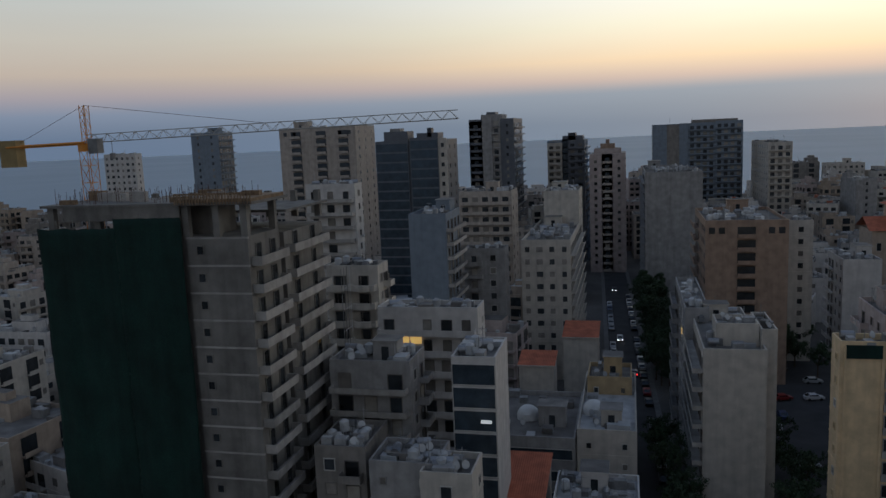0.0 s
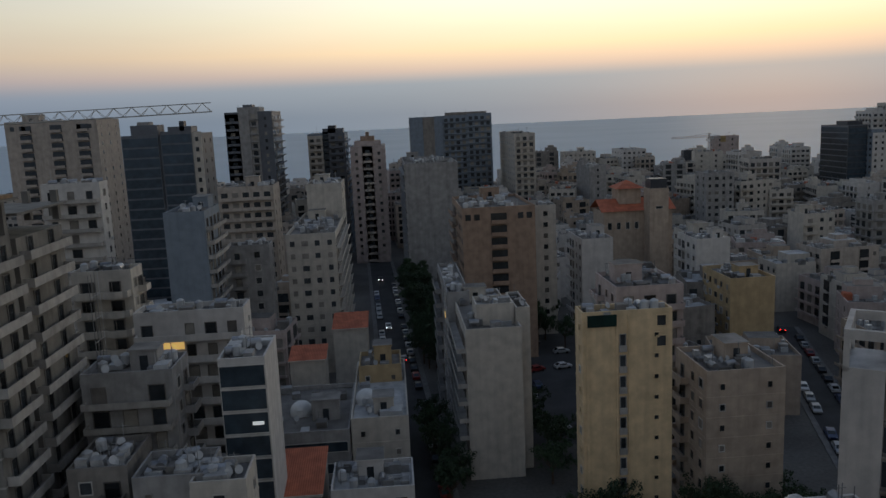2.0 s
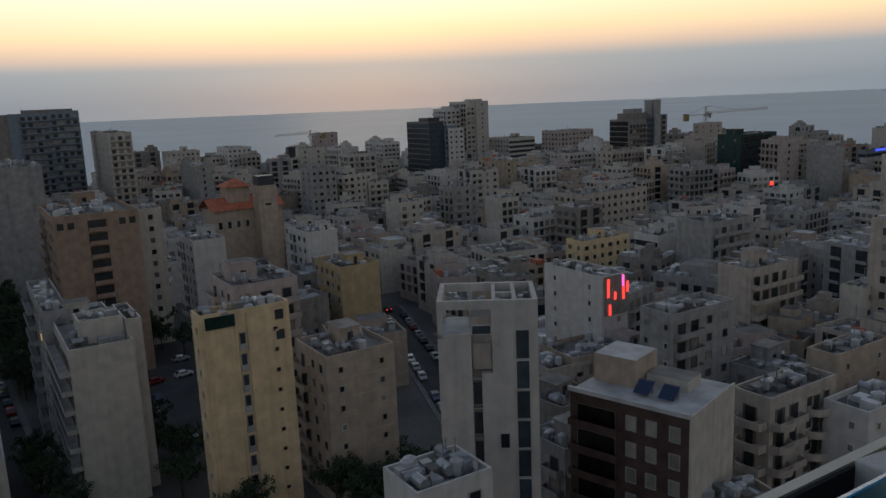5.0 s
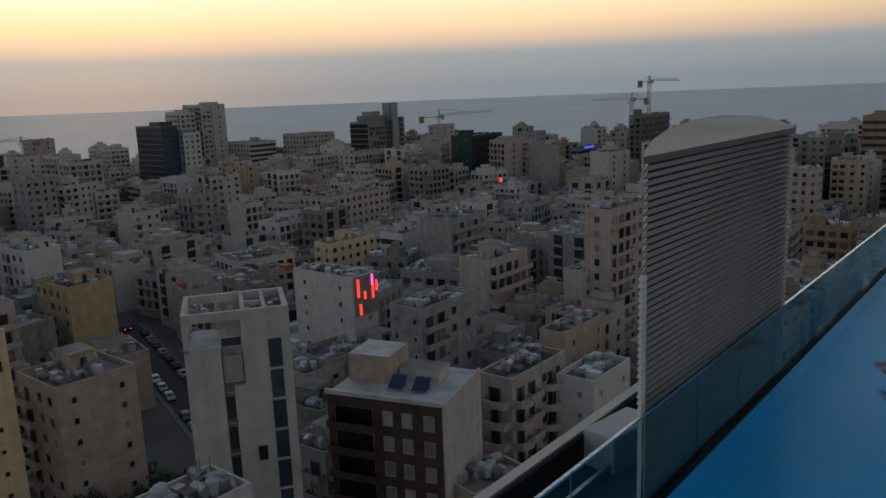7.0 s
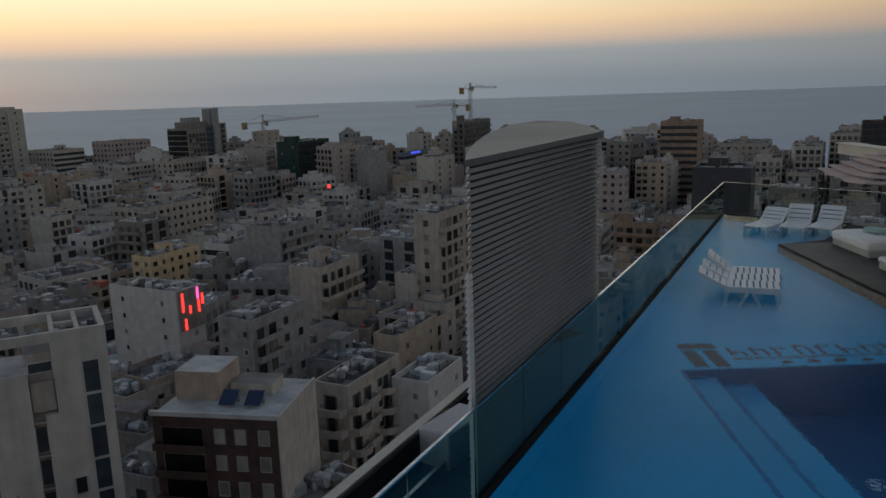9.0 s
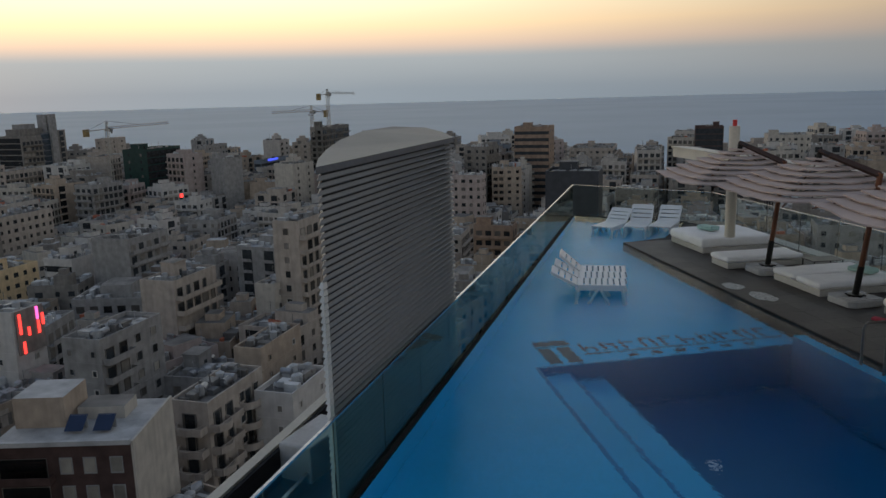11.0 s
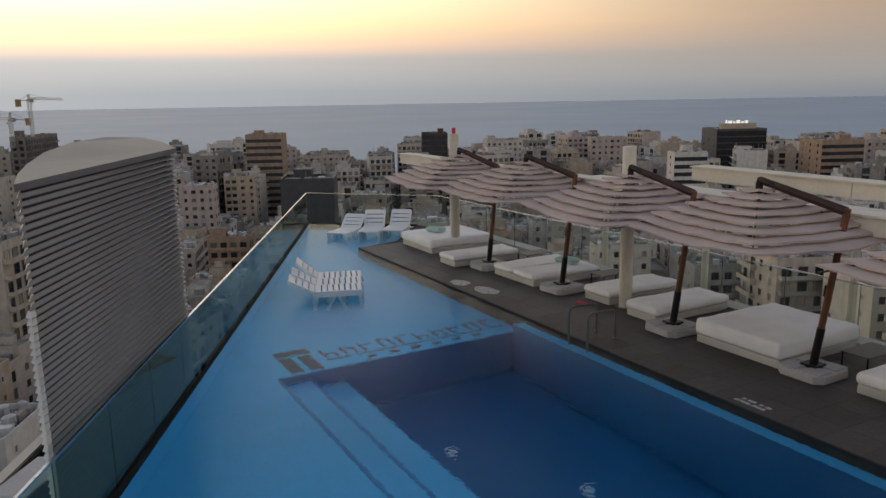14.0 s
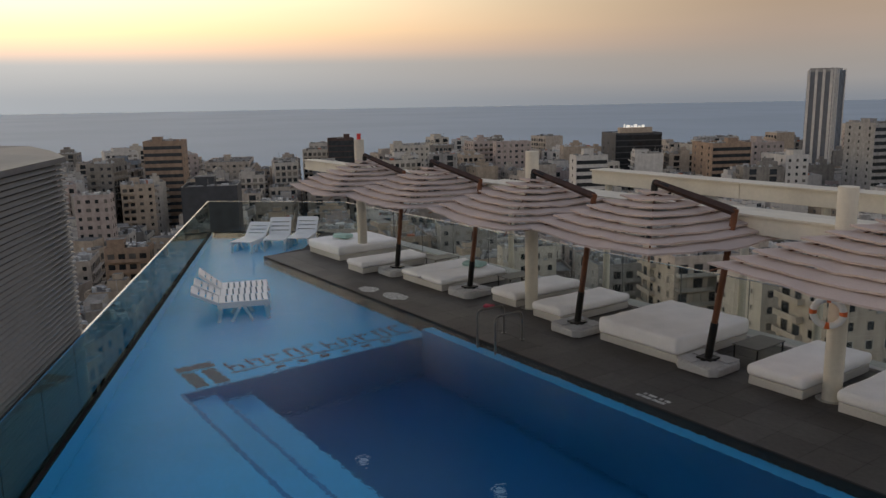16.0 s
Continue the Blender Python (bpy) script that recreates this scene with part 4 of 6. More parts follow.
def brick_block():
    """The near dark block: its long wall with white-framed windows looks towards the terrace."""
    root = thing("brick_block", "dark brown brick block with white-framed windows", "building", at=(57.6, 65.7, 0), turn=-73)
    L, D, h = 14.5, 12, 28.1
    part("wall", Shape().box(0, L, 0, D, 0, h, 0, 1), [WALL["maroon"], ROOF_PALE], root)
    part("end_wall", Shape().box(L, L + 0.25, -0.02, D, 0, h + 0.3), WALL["ivory"], root, "cream rendered end wall")
    part("roof_edge", Shape().box(-0.2, L, -0.25, 0.2, h, h + 0.5), ROOF_PALE, root)
    part("roof_house", Shape().box(0.6, 6.0, 4.5, 10, h, h + 3.4, 0, 1), [WALL["tan"], ROOF_PALE], root, "tan rendered roof house")
    part("roof_screen", Shape().box(6.4, 11.5, 6.5, 10, h, h + 1.4, 0, 1), [WALL["ivory"], ROOF], root)
    for x in (6.6, 9.6):
        part("solar_panel", Shape().quad([(x, 2.6, h + 0.35), (x + 1.9, 2.6, h + 0.35), (x + 1.9, 4.4, h + 1.5), (x, 4.4, h + 1.5)]), SOLAR, root)
        part("panel_stand", Shape().box(x + 0.1, x + 1.8, 4.3, 4.4, h, h + 1.45), JUNK, root)
    for k in range(8):
        for x in (7.8, 10.2, 12.9):
            part("window", window_mesh(1.1, 1.6, PLAIN_WHITE, CURTAIN), None, root, m=pose(x, 0, h - 3.0 - 3.1 * k))
        part("long_balcony", balcony_mesh(6.2, 1.1, "rail", WALL["maroon"]), None, root, m=pose(3.4, 0, h - 3.6 - 3.1 * k))
        part("balcony_door", glazing_mesh(4.8), None, root, m=pose(3.4, 0, h - 3.54 - 3.1 * k))


PLAIN_WHITE = material("white_window_frame", (0.30, 0.295, 0.285), vary=0.08)
brick_block()


def striped_tower():
    """The tall tower by the sea: white piers and dark glass run up its whole height."""
    root = thing("tall_tower", "very tall white tower with upright dark glass stripes", "building", at=(397, -288.5, 0), turn=-52)
    h = 74.0
    part("core", Shape().box(0, 20, 0, 14, 0, h - 1.5, 0, 1), [WALL["slate"], ROOF], root)
    for x0, x1 in ((-0.3, 1.2), (3.0, 4.4), (6.2, 7.6), (18.6, 20.3)):
        part("pier", Shape().box(x0, x1, -0.7, 0, 0, h), WALL["white"], root)
    part("dark_bay", Shape().box(8.2, 18.2, -0.5, 0, 0, h - 0.6), WALL["bluegrey"], root)
    for x in (10.2, 12.6, 15.0, 17.2):
        part("mullion", Shape().box(x - 0.2, x + 0.2, -0.75, -0.5, 0, h - 1.0), WALL["slate"], root)
    for k in range(22):
        z = 3.2 * k + 3.0
        for x0, x1 in ((1.2, 3.0), (4.4, 6.2)):
            part("balcony", Shape().box(x0, x1, -0.55, 0, z, z + 1.1), WALL["ivory"], root)
    part("crown", Shape().box(1.0, 19.0, 1.0, 13.0, h - 1.5, h + 0.6), WALL["grey"], root)
    for y in (1.0, 5.0, 9.0, 13.0):
        part("side_pier", Shape().box(-0.5, 0, y - 0.7, y + 0.7, 0, h - 0.3), WALL["white"], root)


striped_tower()


def dome(label, x, y, z, r):
    s = Shape()
    n, k = 20, 7
    for j in range(k):
        a = math.pi / 2 * j / k
        for i in range(n):
            b = 2 * math.pi * i / n
            s.v.append((r * math.cos(a) * math.cos(b), r * math.cos(a) * math.sin(b), r * 0.95 * math.sin(a) + 0.5))
    s.v += [(0, 0, r * 0.95 + 0.5)]
    for j in range(k - 1):
        for i in range(n):
            s.f.append((j * n + i, j * n + (i + 1) % n, (j + 1) * n + (i + 1) % n, (j + 1) * n + i))
            s.m.append(0)
    for i in range(n):
        s.f.append(((k - 1) * n + i, (k - 1) * n + (i + 1) % n, k * n))
        s.m.append(0)
    root = thing("roof_dome", label, "dome", "roof domes", at=(x, y, z))
    part("shell", s, DOME, root, smooth=True)
    part("drum", Shape().tube((0, 0, 0), (0, 0, 0.5), r, n=20), DOME, root)
    part("dormer", Shape().box(-0.5, 0.5, -r - 0.1, -r * 0.5, 0.2, 1.3), DOME, root)


# the stepped block with the domes, and the houses before it
building("long low block with a green ribbon window", -23.0, 117.5, 14.5, 22, 14.5, "grey", "band", "few", 3.6, rich=0.5, name="stepped_block")
building("stepped corner block with pale roof terraces", -8.3, 119.0, 9.2, 30, 15.5, "ivory", "few", "rail", 3.3, rich=0.5, name="stepped_block", roof=ROOF_PALE)
building("ochre roof house on the corner block", -7.6, 138.0, 7.8, 9, 18.0, "mustard", "few", "few", rich=0.5, name="stepped_block")
dome("white plaster dome on a flat roof", -17.0, 127.5, 13.7, 1.9)
dome("white plaster dome on a roof terrace", -6.0, 128.5, 14.7, 1.9)
building("white house with a crowded roof", -10.4, 101.0, 11.5, 9, 12.5, "white", "win", "few", name="city_house", rich=1.4, roof=ROOF_PALE)
building("shabby house with many roof tanks", -39.0, 104.0, 9, 11, 12.0, "grey", "win", "few", name="city_house", rich=2)
building("pale house with arched openings", -29.5, 101.0, 9.5, 10, 12.5, "white", "win", "few", name="city_house", rich=2)

# low houses that crowd the gaps between the taller blocks
building("shabby house with many roof tanks", -37.2, 84.0, 6.5, 9.0, 25.7, "dust", "mix", "few", 3.1, rich=1.2, name="city_house", turn=0)
building("bare house crowded with round water tanks", -29.6, 82.0, 8.1, 7.0, 25.1, "grey", "few", "few", 3.1, rich=1.2, name="city_house", turn=0)
building("pale house with arched openings", -23.1, 80.5, 6.0, 6.2, 24.8, "ivory", "win", "few", 3.1, rich=1.2, name="city_house", turn=0)
building("low house with a cluttered roof", 70.1, 83.0, 9.0, 9.0, 17.0, "dust", "mix", "rail", 3.1, rich=1.2, name="city_house", turn=8)
building("low grey house with roof sheds", 64.5, 75.3, 8.0, 8.0, 15.0, "grey", "bal", "mix", 3.1, rich=1.2, name="city_house", turn=4)
building("low flats with sheds on the roof", 86.7, 97.1, 13.0, 10.0, 17.0, "sand", "mix", "rail", 3.1, rich=1.2, name="city_house", turn=-6)
building("low flats with a pale cluttered roof", 93.0, 90.8, 11.0, 10.0, 17.5, "grey", "bal", "rail", 3.1, rich=1.2, name="city_house", turn=5)
building("low cream flats with tanks on the roof", 81.5, 97.7, 9.0, 10.0, 16.0, "beige", "bal", "rail", 3.1, rich=1.2, name="city_house", turn=-4)
building("narrow low house behind the brick block", 86.5, 65.9, 8.0, 9.0, 15.0, "sand", "mix", "few", 3.1, rich=1.0, name="city_house", turn=6)
building("small cream house with a stair tower", 63.7, 47.8, 9.0, 6.0, 18.0, "tan", "few", "mix", 3.1, rich=1.2, name="city_house", turn=-12)
building("low house with many roof tanks", 109.0, 74.4, 10.0, 9.0, 15.5, "grey", "mix", "rail", 3.1, rich=1.2, name="city_house", turn=5)


def tiled_roof(x0, x1, y0, y1, z, rise, label):
    root = thing("tiled_house", label, "house", at=(0, 0, 0))
    part("wall", Shape().box(x0 + 0.3, x1 - 0.3, y0 + 0.3, y1 - 0.3, 0, z), WALL["ivory"], root)
    n = int((x1 - x0) / 0.32)
    s = Shape()
    for i in range(n):
        a = x0 + (x1 - x0) * i / n
        b = a + (x1 - x0) / n
        c = (a + b) / 2
        for p, q, h0, h1 in ((a, c, 0.0, 0.07), (c, b, 0.07, 0.0)):
            s.quad([(p, y0, z + h0), (q, y0, z + h1), (q, y1, z + rise + h1), (p, y1, z + rise + h0)])
    part("roof_tiles", s, TERRACOTTA, root, "ribbed terracotta roof")
    part("eave", Shape().box(x0, x1, y0 - 0.1, y0, z - 0.25, z + 0.03), WALL["ivory"], root)


tiled_roof(-19.2, -11.4, 100.8, 112.5, 12.2, 1.9, "small house with a red tiled roof")
tiled_roof(-22.0, -14.5, 150.0, 157.0, 16.0, 1.2, "house with a faded red tiled roof")
tiled_roof(-15.0, -6.8, 172.0, 182.0, 16.0, 1.4, "red-roofed house by the street")


def church():
    root = thing("church", "ochre church with a square tower and red roofs", "church", at=(79, 247, 0))
    part("tower", Shape().box(3.4, 9.6, -3, 3, 0, 36.5), WALL["tan"], root)
    part("belfry", Shape().box(3.8, 9.2, -2.6, 2.6, 36.5, 39.5), WALL["dark"], root)
    part("nave", Shape().box(-10, 13, 3, 16, 0, 29.0), WALL["tan"], root)
    s = Shape()
    s.quad([(-11, 2, 29), (14, 2, 29), (14, 9.5, 32.5), (-11, 9.5, 32.5)]).quad([(14, 17, 29), (-11, 17, 29), (-11, 9.5, 32.5), (14, 9.5, 32.5)])
    part("nave_roof", s, TERRACOTTA, root, "red tiled roof")
    part("upper_hall", Shape().box(-4, 3.4, 6, 14, 29, 36), WALL["tan"], root)
    s = Shape()
    s.quad([(-5, 5, 36), (4.4, 5, 36), (-0.3, 10, 38.6)]).quad([(4.4, 5, 36), (4.4, 15, 36), (-0.3, 10, 38.6)]).quad([(4.4, 15, 36), (-5, 15, 36), (-0.3, 10, 38.6)]).quad([(-5, 15, 36), (-5, 5, 36), (-0.3, 10, 38.6)])
    part("hall_roof", s, TERRACOTTA, root, "red tiled roof")
    for k in range(4):
        part("window", window_mesh(1.2, 2.2), None, root, m=pose(-8 + k * 3, 3, 23))
    part("slit_window", window_mesh(2.2, 0.7), None, root, m=pose(6.5, -3, 30))


church()

# the yellow block's front
yb = thing("facade_bays", "yellow rendered bays with small square windows", "facade", at=(25.7, 105.6, 0))
part("green_band", Shape().box(0.9, 5.1, -0.25, 0.02, 31.9, 33.6), NET, yb, "dark green awning band")
for x in (0.85, 5.15, 6.9):
    part("pilaster", Shape().box(x - 0.15, x + 0.15, -0.22, 0.0, 0, 33.4), WALL["yellow"], yb)
for k in range(10):
    z = 30.0 - 3.1 * k
    part("window", window_mesh(0.62, 0.62, WALL["yellow"]), None, yb, m=pose(10.9, 0, z))
    part("window", window_mesh(0.75, 2.2, WALL["grey"]), None, yb, m=pose(6.0, 0, z - 1.6))
    part("ledge", Shape().box(5.45, 6.55, -0.35, 0.0, z - 1.9, z - 1.0), SLAB, yb)
for z in (28.6, 31.6):
    part("square_window", window_mesh(1.3, 1.5, WALL["yellow"]), None, yb, m=pose(11.6, 0, z))

# half-round balconies
def round_balconies(label, spots, h, wall, floors, r=1.9, turn=0):
    root = thing("round_balconies", label, "balconies", at=(0, 0, 0))

    def tray():
        s = Shape()
        n = 12
        arc = [(r * math.cos(math.pi + math.pi * i / n), r * math.sin(math.pi + math.pi * i / n)) for i in range(n + 1)]
        ins = [(x * 0.93, y * 0.93) for x, y in arc]
        for (ring_, z) in ((arc, -0.2), (arc, 0.8), (ins, 0.8), (ins, 0.0)):
            s.v += [(x, y, z) for x, y in ring_]
        c = n + 1
        for k in range(3):
            for i in range(n):
                s.f.append((k * c + i, k * c + i + 1, (k + 1) * c + i + 1, (k + 1) * c + i))
                s.m.append(0)
        s.f += [tuple(range(3 * c, 4 * c)), tuple(range(c - 1, -1, -1))]
        s.m += [0, 0]
        return s.data("round_balcony", WALL[wall])

    me = cached(("round", r, wall), tray)
    for x, y, t in spots:
        for k in range(floors):
            z = h - 0.9 - 3.1 * (k + 1)
            part("round_balcony", me, None, root, m=pose(x, y, z, 0, 0, t))
            part("balcony_door", window_mesh(1.6, 2.05, AWNING), None, root, m=pose(x, y, z + 0.1, 0, 0, t) @ pose(0, -0.02, 0))


round_balconies("cream half-round balconies stacked on a corner block", [(84.9, 57.0, 0), (92.5, 57.0, 0), (82.9, 59.8, -90)], 23.4, "beige", 6)
round_balconies("cream half-round balconies stacked on a facade", [(-48.5, 124.1, 0), (-44.0, 124.1, 0)], 40.7, "ivory", 11, 2.2)

# lit windows and neon on the blocks above
neon = thing("neon_strips", "red and pink neon strips on a shop front", "neon sign", at=(97.1, 101.6, 0))
for i, (x, z0, z1, mm) in enumerate(((0.9, 25.0, 28.4, NEON_RED), (1.3, 21.6, 23.6, NEON_RED), (2.6, 24.4, 25.8, NEON_RED), (4.6, 26.6, 28.8, NEON_PINK), (4.7, 24.2, 26.4, NEON_RED), (5.7, 25.4, 27.4, NEON_RED))):
    part("tube", Shape().box(x, x + 0.38, -0.35, -0.1, z0, z1), mm, neon)
part("dark_fascia", Shape().box(0.4, 6.2, -0.1, 0.02, 21.5, 28.9), WALL["dust"], neon)
single("lit_blind", Shape().box(-36.2, -32.2, 116.45, 116.58, 29.4, 30.6), WINDOW_LIT, "window with a glowing orange blind", "window")
single("lit_shop_window", Shape().box(-18.8, -17.4, 95.15, 95.3, 25.0, 25.4), SIGN_WHITE, "small bright sign light on a facade", "sign")
for x, y, z, w in ((9.55, 152.0, 22.6, 1.4), (61.0, 176.0, 12.0, 1.3)):
    single("lit_window", Shape().box(x - 0.06, x + 0.06, y - w / 2, y + w / 2, z, z + 1.0), WINDOW_LIT, "small warm lit window in a facade", "window")
single("blue_roof_sign", Shape().box(418, 430, 231.0, 231.2, 24.3, 25.6), BLUE_SIGN, "small blue lit roof sign", "sign")
single("red_roof_light", Shape().box(249.6, 250.8, 175.0, 175.6, 26.0, 27.4), NEON_RED, "small red rooftop light", "light")
rs = thing("roof_sign", "white lit lettering on a black block's roof", "sign", at=(388.8, -183, 44.8))
for i, (a, b, z) in enumerate(((2.5, 4.0, 1.2), (4.6, 6.0, 0.8), (6.5, 8.4, 1.5), (9.0, 10.0, 0.9), (10.6, 12.6, 1.3), (13.2, 14.0, 1.6))):
    part("letter_bar", Shape().box(-0.2, 0, a + 6, b + 6, 0.2, 0.2 + z), SIGN_WHITE, rs)
part("sign_frame", Shape().box(0, 3, 4, 22, -2.6, 0.2), WALL["tan"], rs)


# ---- roads, cars and trees ----
PAVE = material("pavement_slab", (0.16, 0.155, 0.15), vary=0.25)
CAR_PAINT = [material("car_paint_" + n, c, rough=0.3, vary=0.05, bump=0.0, spec=0.6) for n, c in (("white", (0.6, 0.6, 0.6)), ("silver", (0.32, 0.33, 0.34)), ("black", (0.02, 0.02, 0.022)), ("red", (0.22, 0.02, 0.02)), ("blue", (0.03, 0.05, 0.12)))]
TYRE = material("tyre_rubber", (0.02, 0.02, 0.02), rough=0.9, vary=0.1)
LEAF = material("dark_foliage", (0.035, 0.06, 0.028), rough=0.7, vary=0.4, scale=1.2, bump=0.0, spread=0.25)
BARK = material("bark", (0.09, 0.065, 0.045), rough=0.9, vary=0.3, scale=3)


def road(name, label, a, b, w, z=0.03):
    a, b = Vector(a), Vector(b)
    side = Vector((-(b - a).y, (b - a).x)).normalized() * w / 2
    p = [a - side, b - side, b + side, a + side]
    single(name, Shape().prism([(q.x, q.y) for q in p], -0.3, z), ASPHALT, label, "road", kind="structure")
    for k in (-1, 1):
        q = [a + k * side, b + k * side, b + k * side * 1.28, a + k * side * 1.28]
        single("pavement", Shape().prism([(v.x, v.y) for v in (q if k < 0 else q[::-1])][::-1], -0.3, z + 0.13), PAVE, "narrow paved footway with a kerb", "pavement", kind="structure")


road("road", "dark asphalt street between the blocks", (5.0, 70), (-13.5, 500), 9.0)
road("road", "narrow asphalt side street", (62, 70), (106, 205), 8.0, 0.05)
single("parking_lot", Shape().prism([(21, 138), (46, 138), (52, 214), (21, 214)], -0.3, 0.06), ASPHALT, "open asphalt parking lot between blocks", "parking", kind="structure")


def car_template(paint, lit=""):
    root = thing("car", "parked %s hatchback car by the kerb" % paint.name.split("_")[2], "car", "cars in the streets")
    s = Shape()
    prof = [(-2.1, 0.35), (2.1, 0.35), (2.15, 0.75), (1.2, 0.92), (0.55, 1.42), (-1.1, 1.45), (-1.9, 0.98), (-2.12, 0.9)]
    n = len(prof)
    for y, k in ((-0.85, 1), (-0.80, 1), (0.80, 1), (0.85, 1)):
        s.v += [(x * (1 if abs(y) < 0.82 else 0.985), y * (0.86 if z > 1.2 else 1.0), z) for x, z in prof]
    for j in range(3):
        for i in range(n):
            s.f.append((j * n + i, j * n + (i + 1) % n, (j + 1) * n + (i + 1) % n, (j + 1) * n + i))
            s.m.append(0)
    s.f += [tuple(range(n - 1, -1, -1)), tuple(range(3 * n, 4 * n))]
    s.m += [0, 0]
    part("body", s, paint, root)
    part("windscreen", Shape().quad([(1.16, -0.68, 0.96), (1.16, 0.68, 0.96), (0.58, 0.62, 1.41), (0.58, -0.62, 1.41)][::1]), GLASS_DARK, root)
    part("rear_window", Shape().quad([(-1.86, 0.66, 1.02), (-1.86, -0.66, 1.02), (-1.13, -0.6, 1.445), (-1.13, 0.6, 1.445)]), GLASS_DARK, root)
    for sy in (-1, 1):
        part("side_window", Shape().box(-1.2, 0.7, sy * 0.80 - 0.02, sy * 0.80 + 0.02, 0.98, 1.32), GLASS_DARK, root)
        part("headlight", Shape().box(2.08, 2.16, sy * 0.62 - 0.14, sy * 0.62 + 0.14, 0.58, 0.72), HEADLIGHT if lit else TANK_WHITE, root)
        part("tail_light", Shape().box(-2.16, -2.10, sy * 0.66 - 0.12, sy * 0.66 + 0.12, 0.75, 0.92), TAIL_RED if lit else RUST, root)
        for x in (-1.3, 1.3):
            part("wheel", Shape().tube((x, sy * 0.70, 0.32), (x, sy * 0.88, 0.32), 0.32, n=14), TYRE, root)
    return root


def place_cars():
    rnd = random.Random(4)
    made = {}

    def put(x, y, turn, lit=""):
        k = (rnd.choice((0, 0, 1, 1, 2, 2, 3, 4)), lit)
        if k not in made:
            made[k] = car_template(CAR_PAINT[k[0]], lit)
            made[k].matrix_world = pose(x, y, 0.06, 0, 0, turn)
            if lit:
                made[k]["label"] = "car driving with its lights on"
        else:
            copy_thing(made[k], pose(x, y, 0.06, 0, 0, turn))

    street = 92.5
    for i in range(26):
        y = 122 + i * 6.6 + rnd.uniform(-0.6, 0.6)
        x = 5.0 - 18.5 * (y - 70) / 430
        if rnd.random() < 0.85:
            put(x + 3.4, y, street)
        if rnd.random() < 0.6:
            put(x - 3.4, y, street + 180)
    for y, d in ((229, -1), (300, -1), (352, -1), (398, -1), (196, 1)):
        x = 5.0 - 18.5 * (y - 70) / 430
        put(x + d * 1.2, y, street + 180 if d < 0 else street, "on")
    for i in range(15):
        q = 0.28 + i * 0.045
        x, y = 62 + 44 * q, 70 + 135 * q
        put(x + 2.9, y - 0.95, 72)
        if i % 4 != 1:
            put(x - 2.9, y + 0.95, 252)
    put(62 + 44 * 0.97, 70 + 135 * 0.97, 72, "on")
    for x, y, t in ((30.8, 144.4, 10), (26, 156, 85), (29, 163, 80), (31, 170, 95), (33, 181, 20), (39.7, 182, 12), (26, 190, 75), (42, 194, 5), (30, 200, 0), (36, 203, 5)):
        put(x, y, t)


place_cars()


def tree(label, h, spread, seed):
    rnd = random.Random(seed)
    root = thing("tree", label, "tree", "street trees")
    s = Shape()
    fork = Vector((0, 0, h * 0.35))
    s.tube((0, 0, -0.1), fork, 0.22, 0.15, n=8)
    tips = []
    for i in range(7):
        a = 2 * math.pi * i / 7 + rnd.uniform(-0.3, 0.3)
        r, z = spread * rnd.uniform(0.35, 0.75), h * rnd.uniform(0.55, 0.88)
        tip = Vector((r * math.cos(a), r * math.sin(a), z))
        s.tube(fork, tip, 0.10, 0.03, n=5)
        tips.append(tip)
    part("trunk", s, BARK, root)
    g = Shape()
    for tip in tips + [Vector((0, 0, h * 0.85)), Vector((0, 0, h * 0.6))]:
        for _ in range(9):
            c = tip + Vector((rnd.gauss(0, 0.30), rnd.gauss(0, 0.30), rnd.gauss(0, 0.22))) * spread * 0.6
            for _ in range(26):
                d = Vector((rnd.gauss(0, 1), rnd.gauss(0, 1), rnd.gauss(0, 1))).normalized()
                p = c + d * rnd.uniform(0.2, 0.75)
                e = Vector((rnd.gauss(0, 1), rnd.gauss(0, 1), rnd.gauss(0, 1))).normalized() * rnd.uniform(0.12, 0.26)
                f = d.cross(e).normalized() * rnd.uniform(0.10, 0.2)
                g.quad([p - e, p + f, p + e, p - f])
    part("crown", g, LEAF, root)
    return root


def place_trees():
    rnd = random.Random(9)
    kinds = [tree("dark broad-leaved street tree", 9.5, 4.2, 1), tree("dense dark evergreen in a yard", 7.5, 3.6, 2), tree("tall narrow dark tree", 12.5, 2.4, 3)]
    spots = []
    for i in range(46):
        y = 184 + i * 2.2
        spots.append((7.8 + rnd.uniform(-1.5, 5.5) - 0.035 * (y - 186), y))
    spots += [(6.5 + rnd.uniform(-1, 2), y) for y in (118, 124, 131, 139, 148)]
    spots += [(rnd.uniform(21, 25), rnd.uniform(140, 152)) for _ in range(4)] + [(rnd.uniform(36, 44), rnd.uniform(196, 214)) for _ in range(7)]
    spots += [(rnd.uniform(46, 60), rnd.uniform(88, 101)) for _ in range(9)] + [(rnd.uniform(16, 28), rnd.uniform(96, 103)) for _ in range(5)]
    spots += [(43.1, 103.0), (47.0, 104.5), (51.9, 106.8), (55.3, 106.6), (45.9, 98.2), (50.1, 98.5), (26.7, 136.6), (27.2, 129.4), (24.7, 122.9), (26.4, 105.4), (29.7, 104.6)]
    for i, (x, y) in enumerate(spots):
        m = pose(x, y, 0, 0, 0, rnd.uniform(0, 360))
        if i < 3:
            kinds[i].matrix_world = m
        else:
            copy_thing(kinds[rnd.choice((0, 0, 1, 2) if y > 180 else (0, 1, 1))], m)


place_trees()


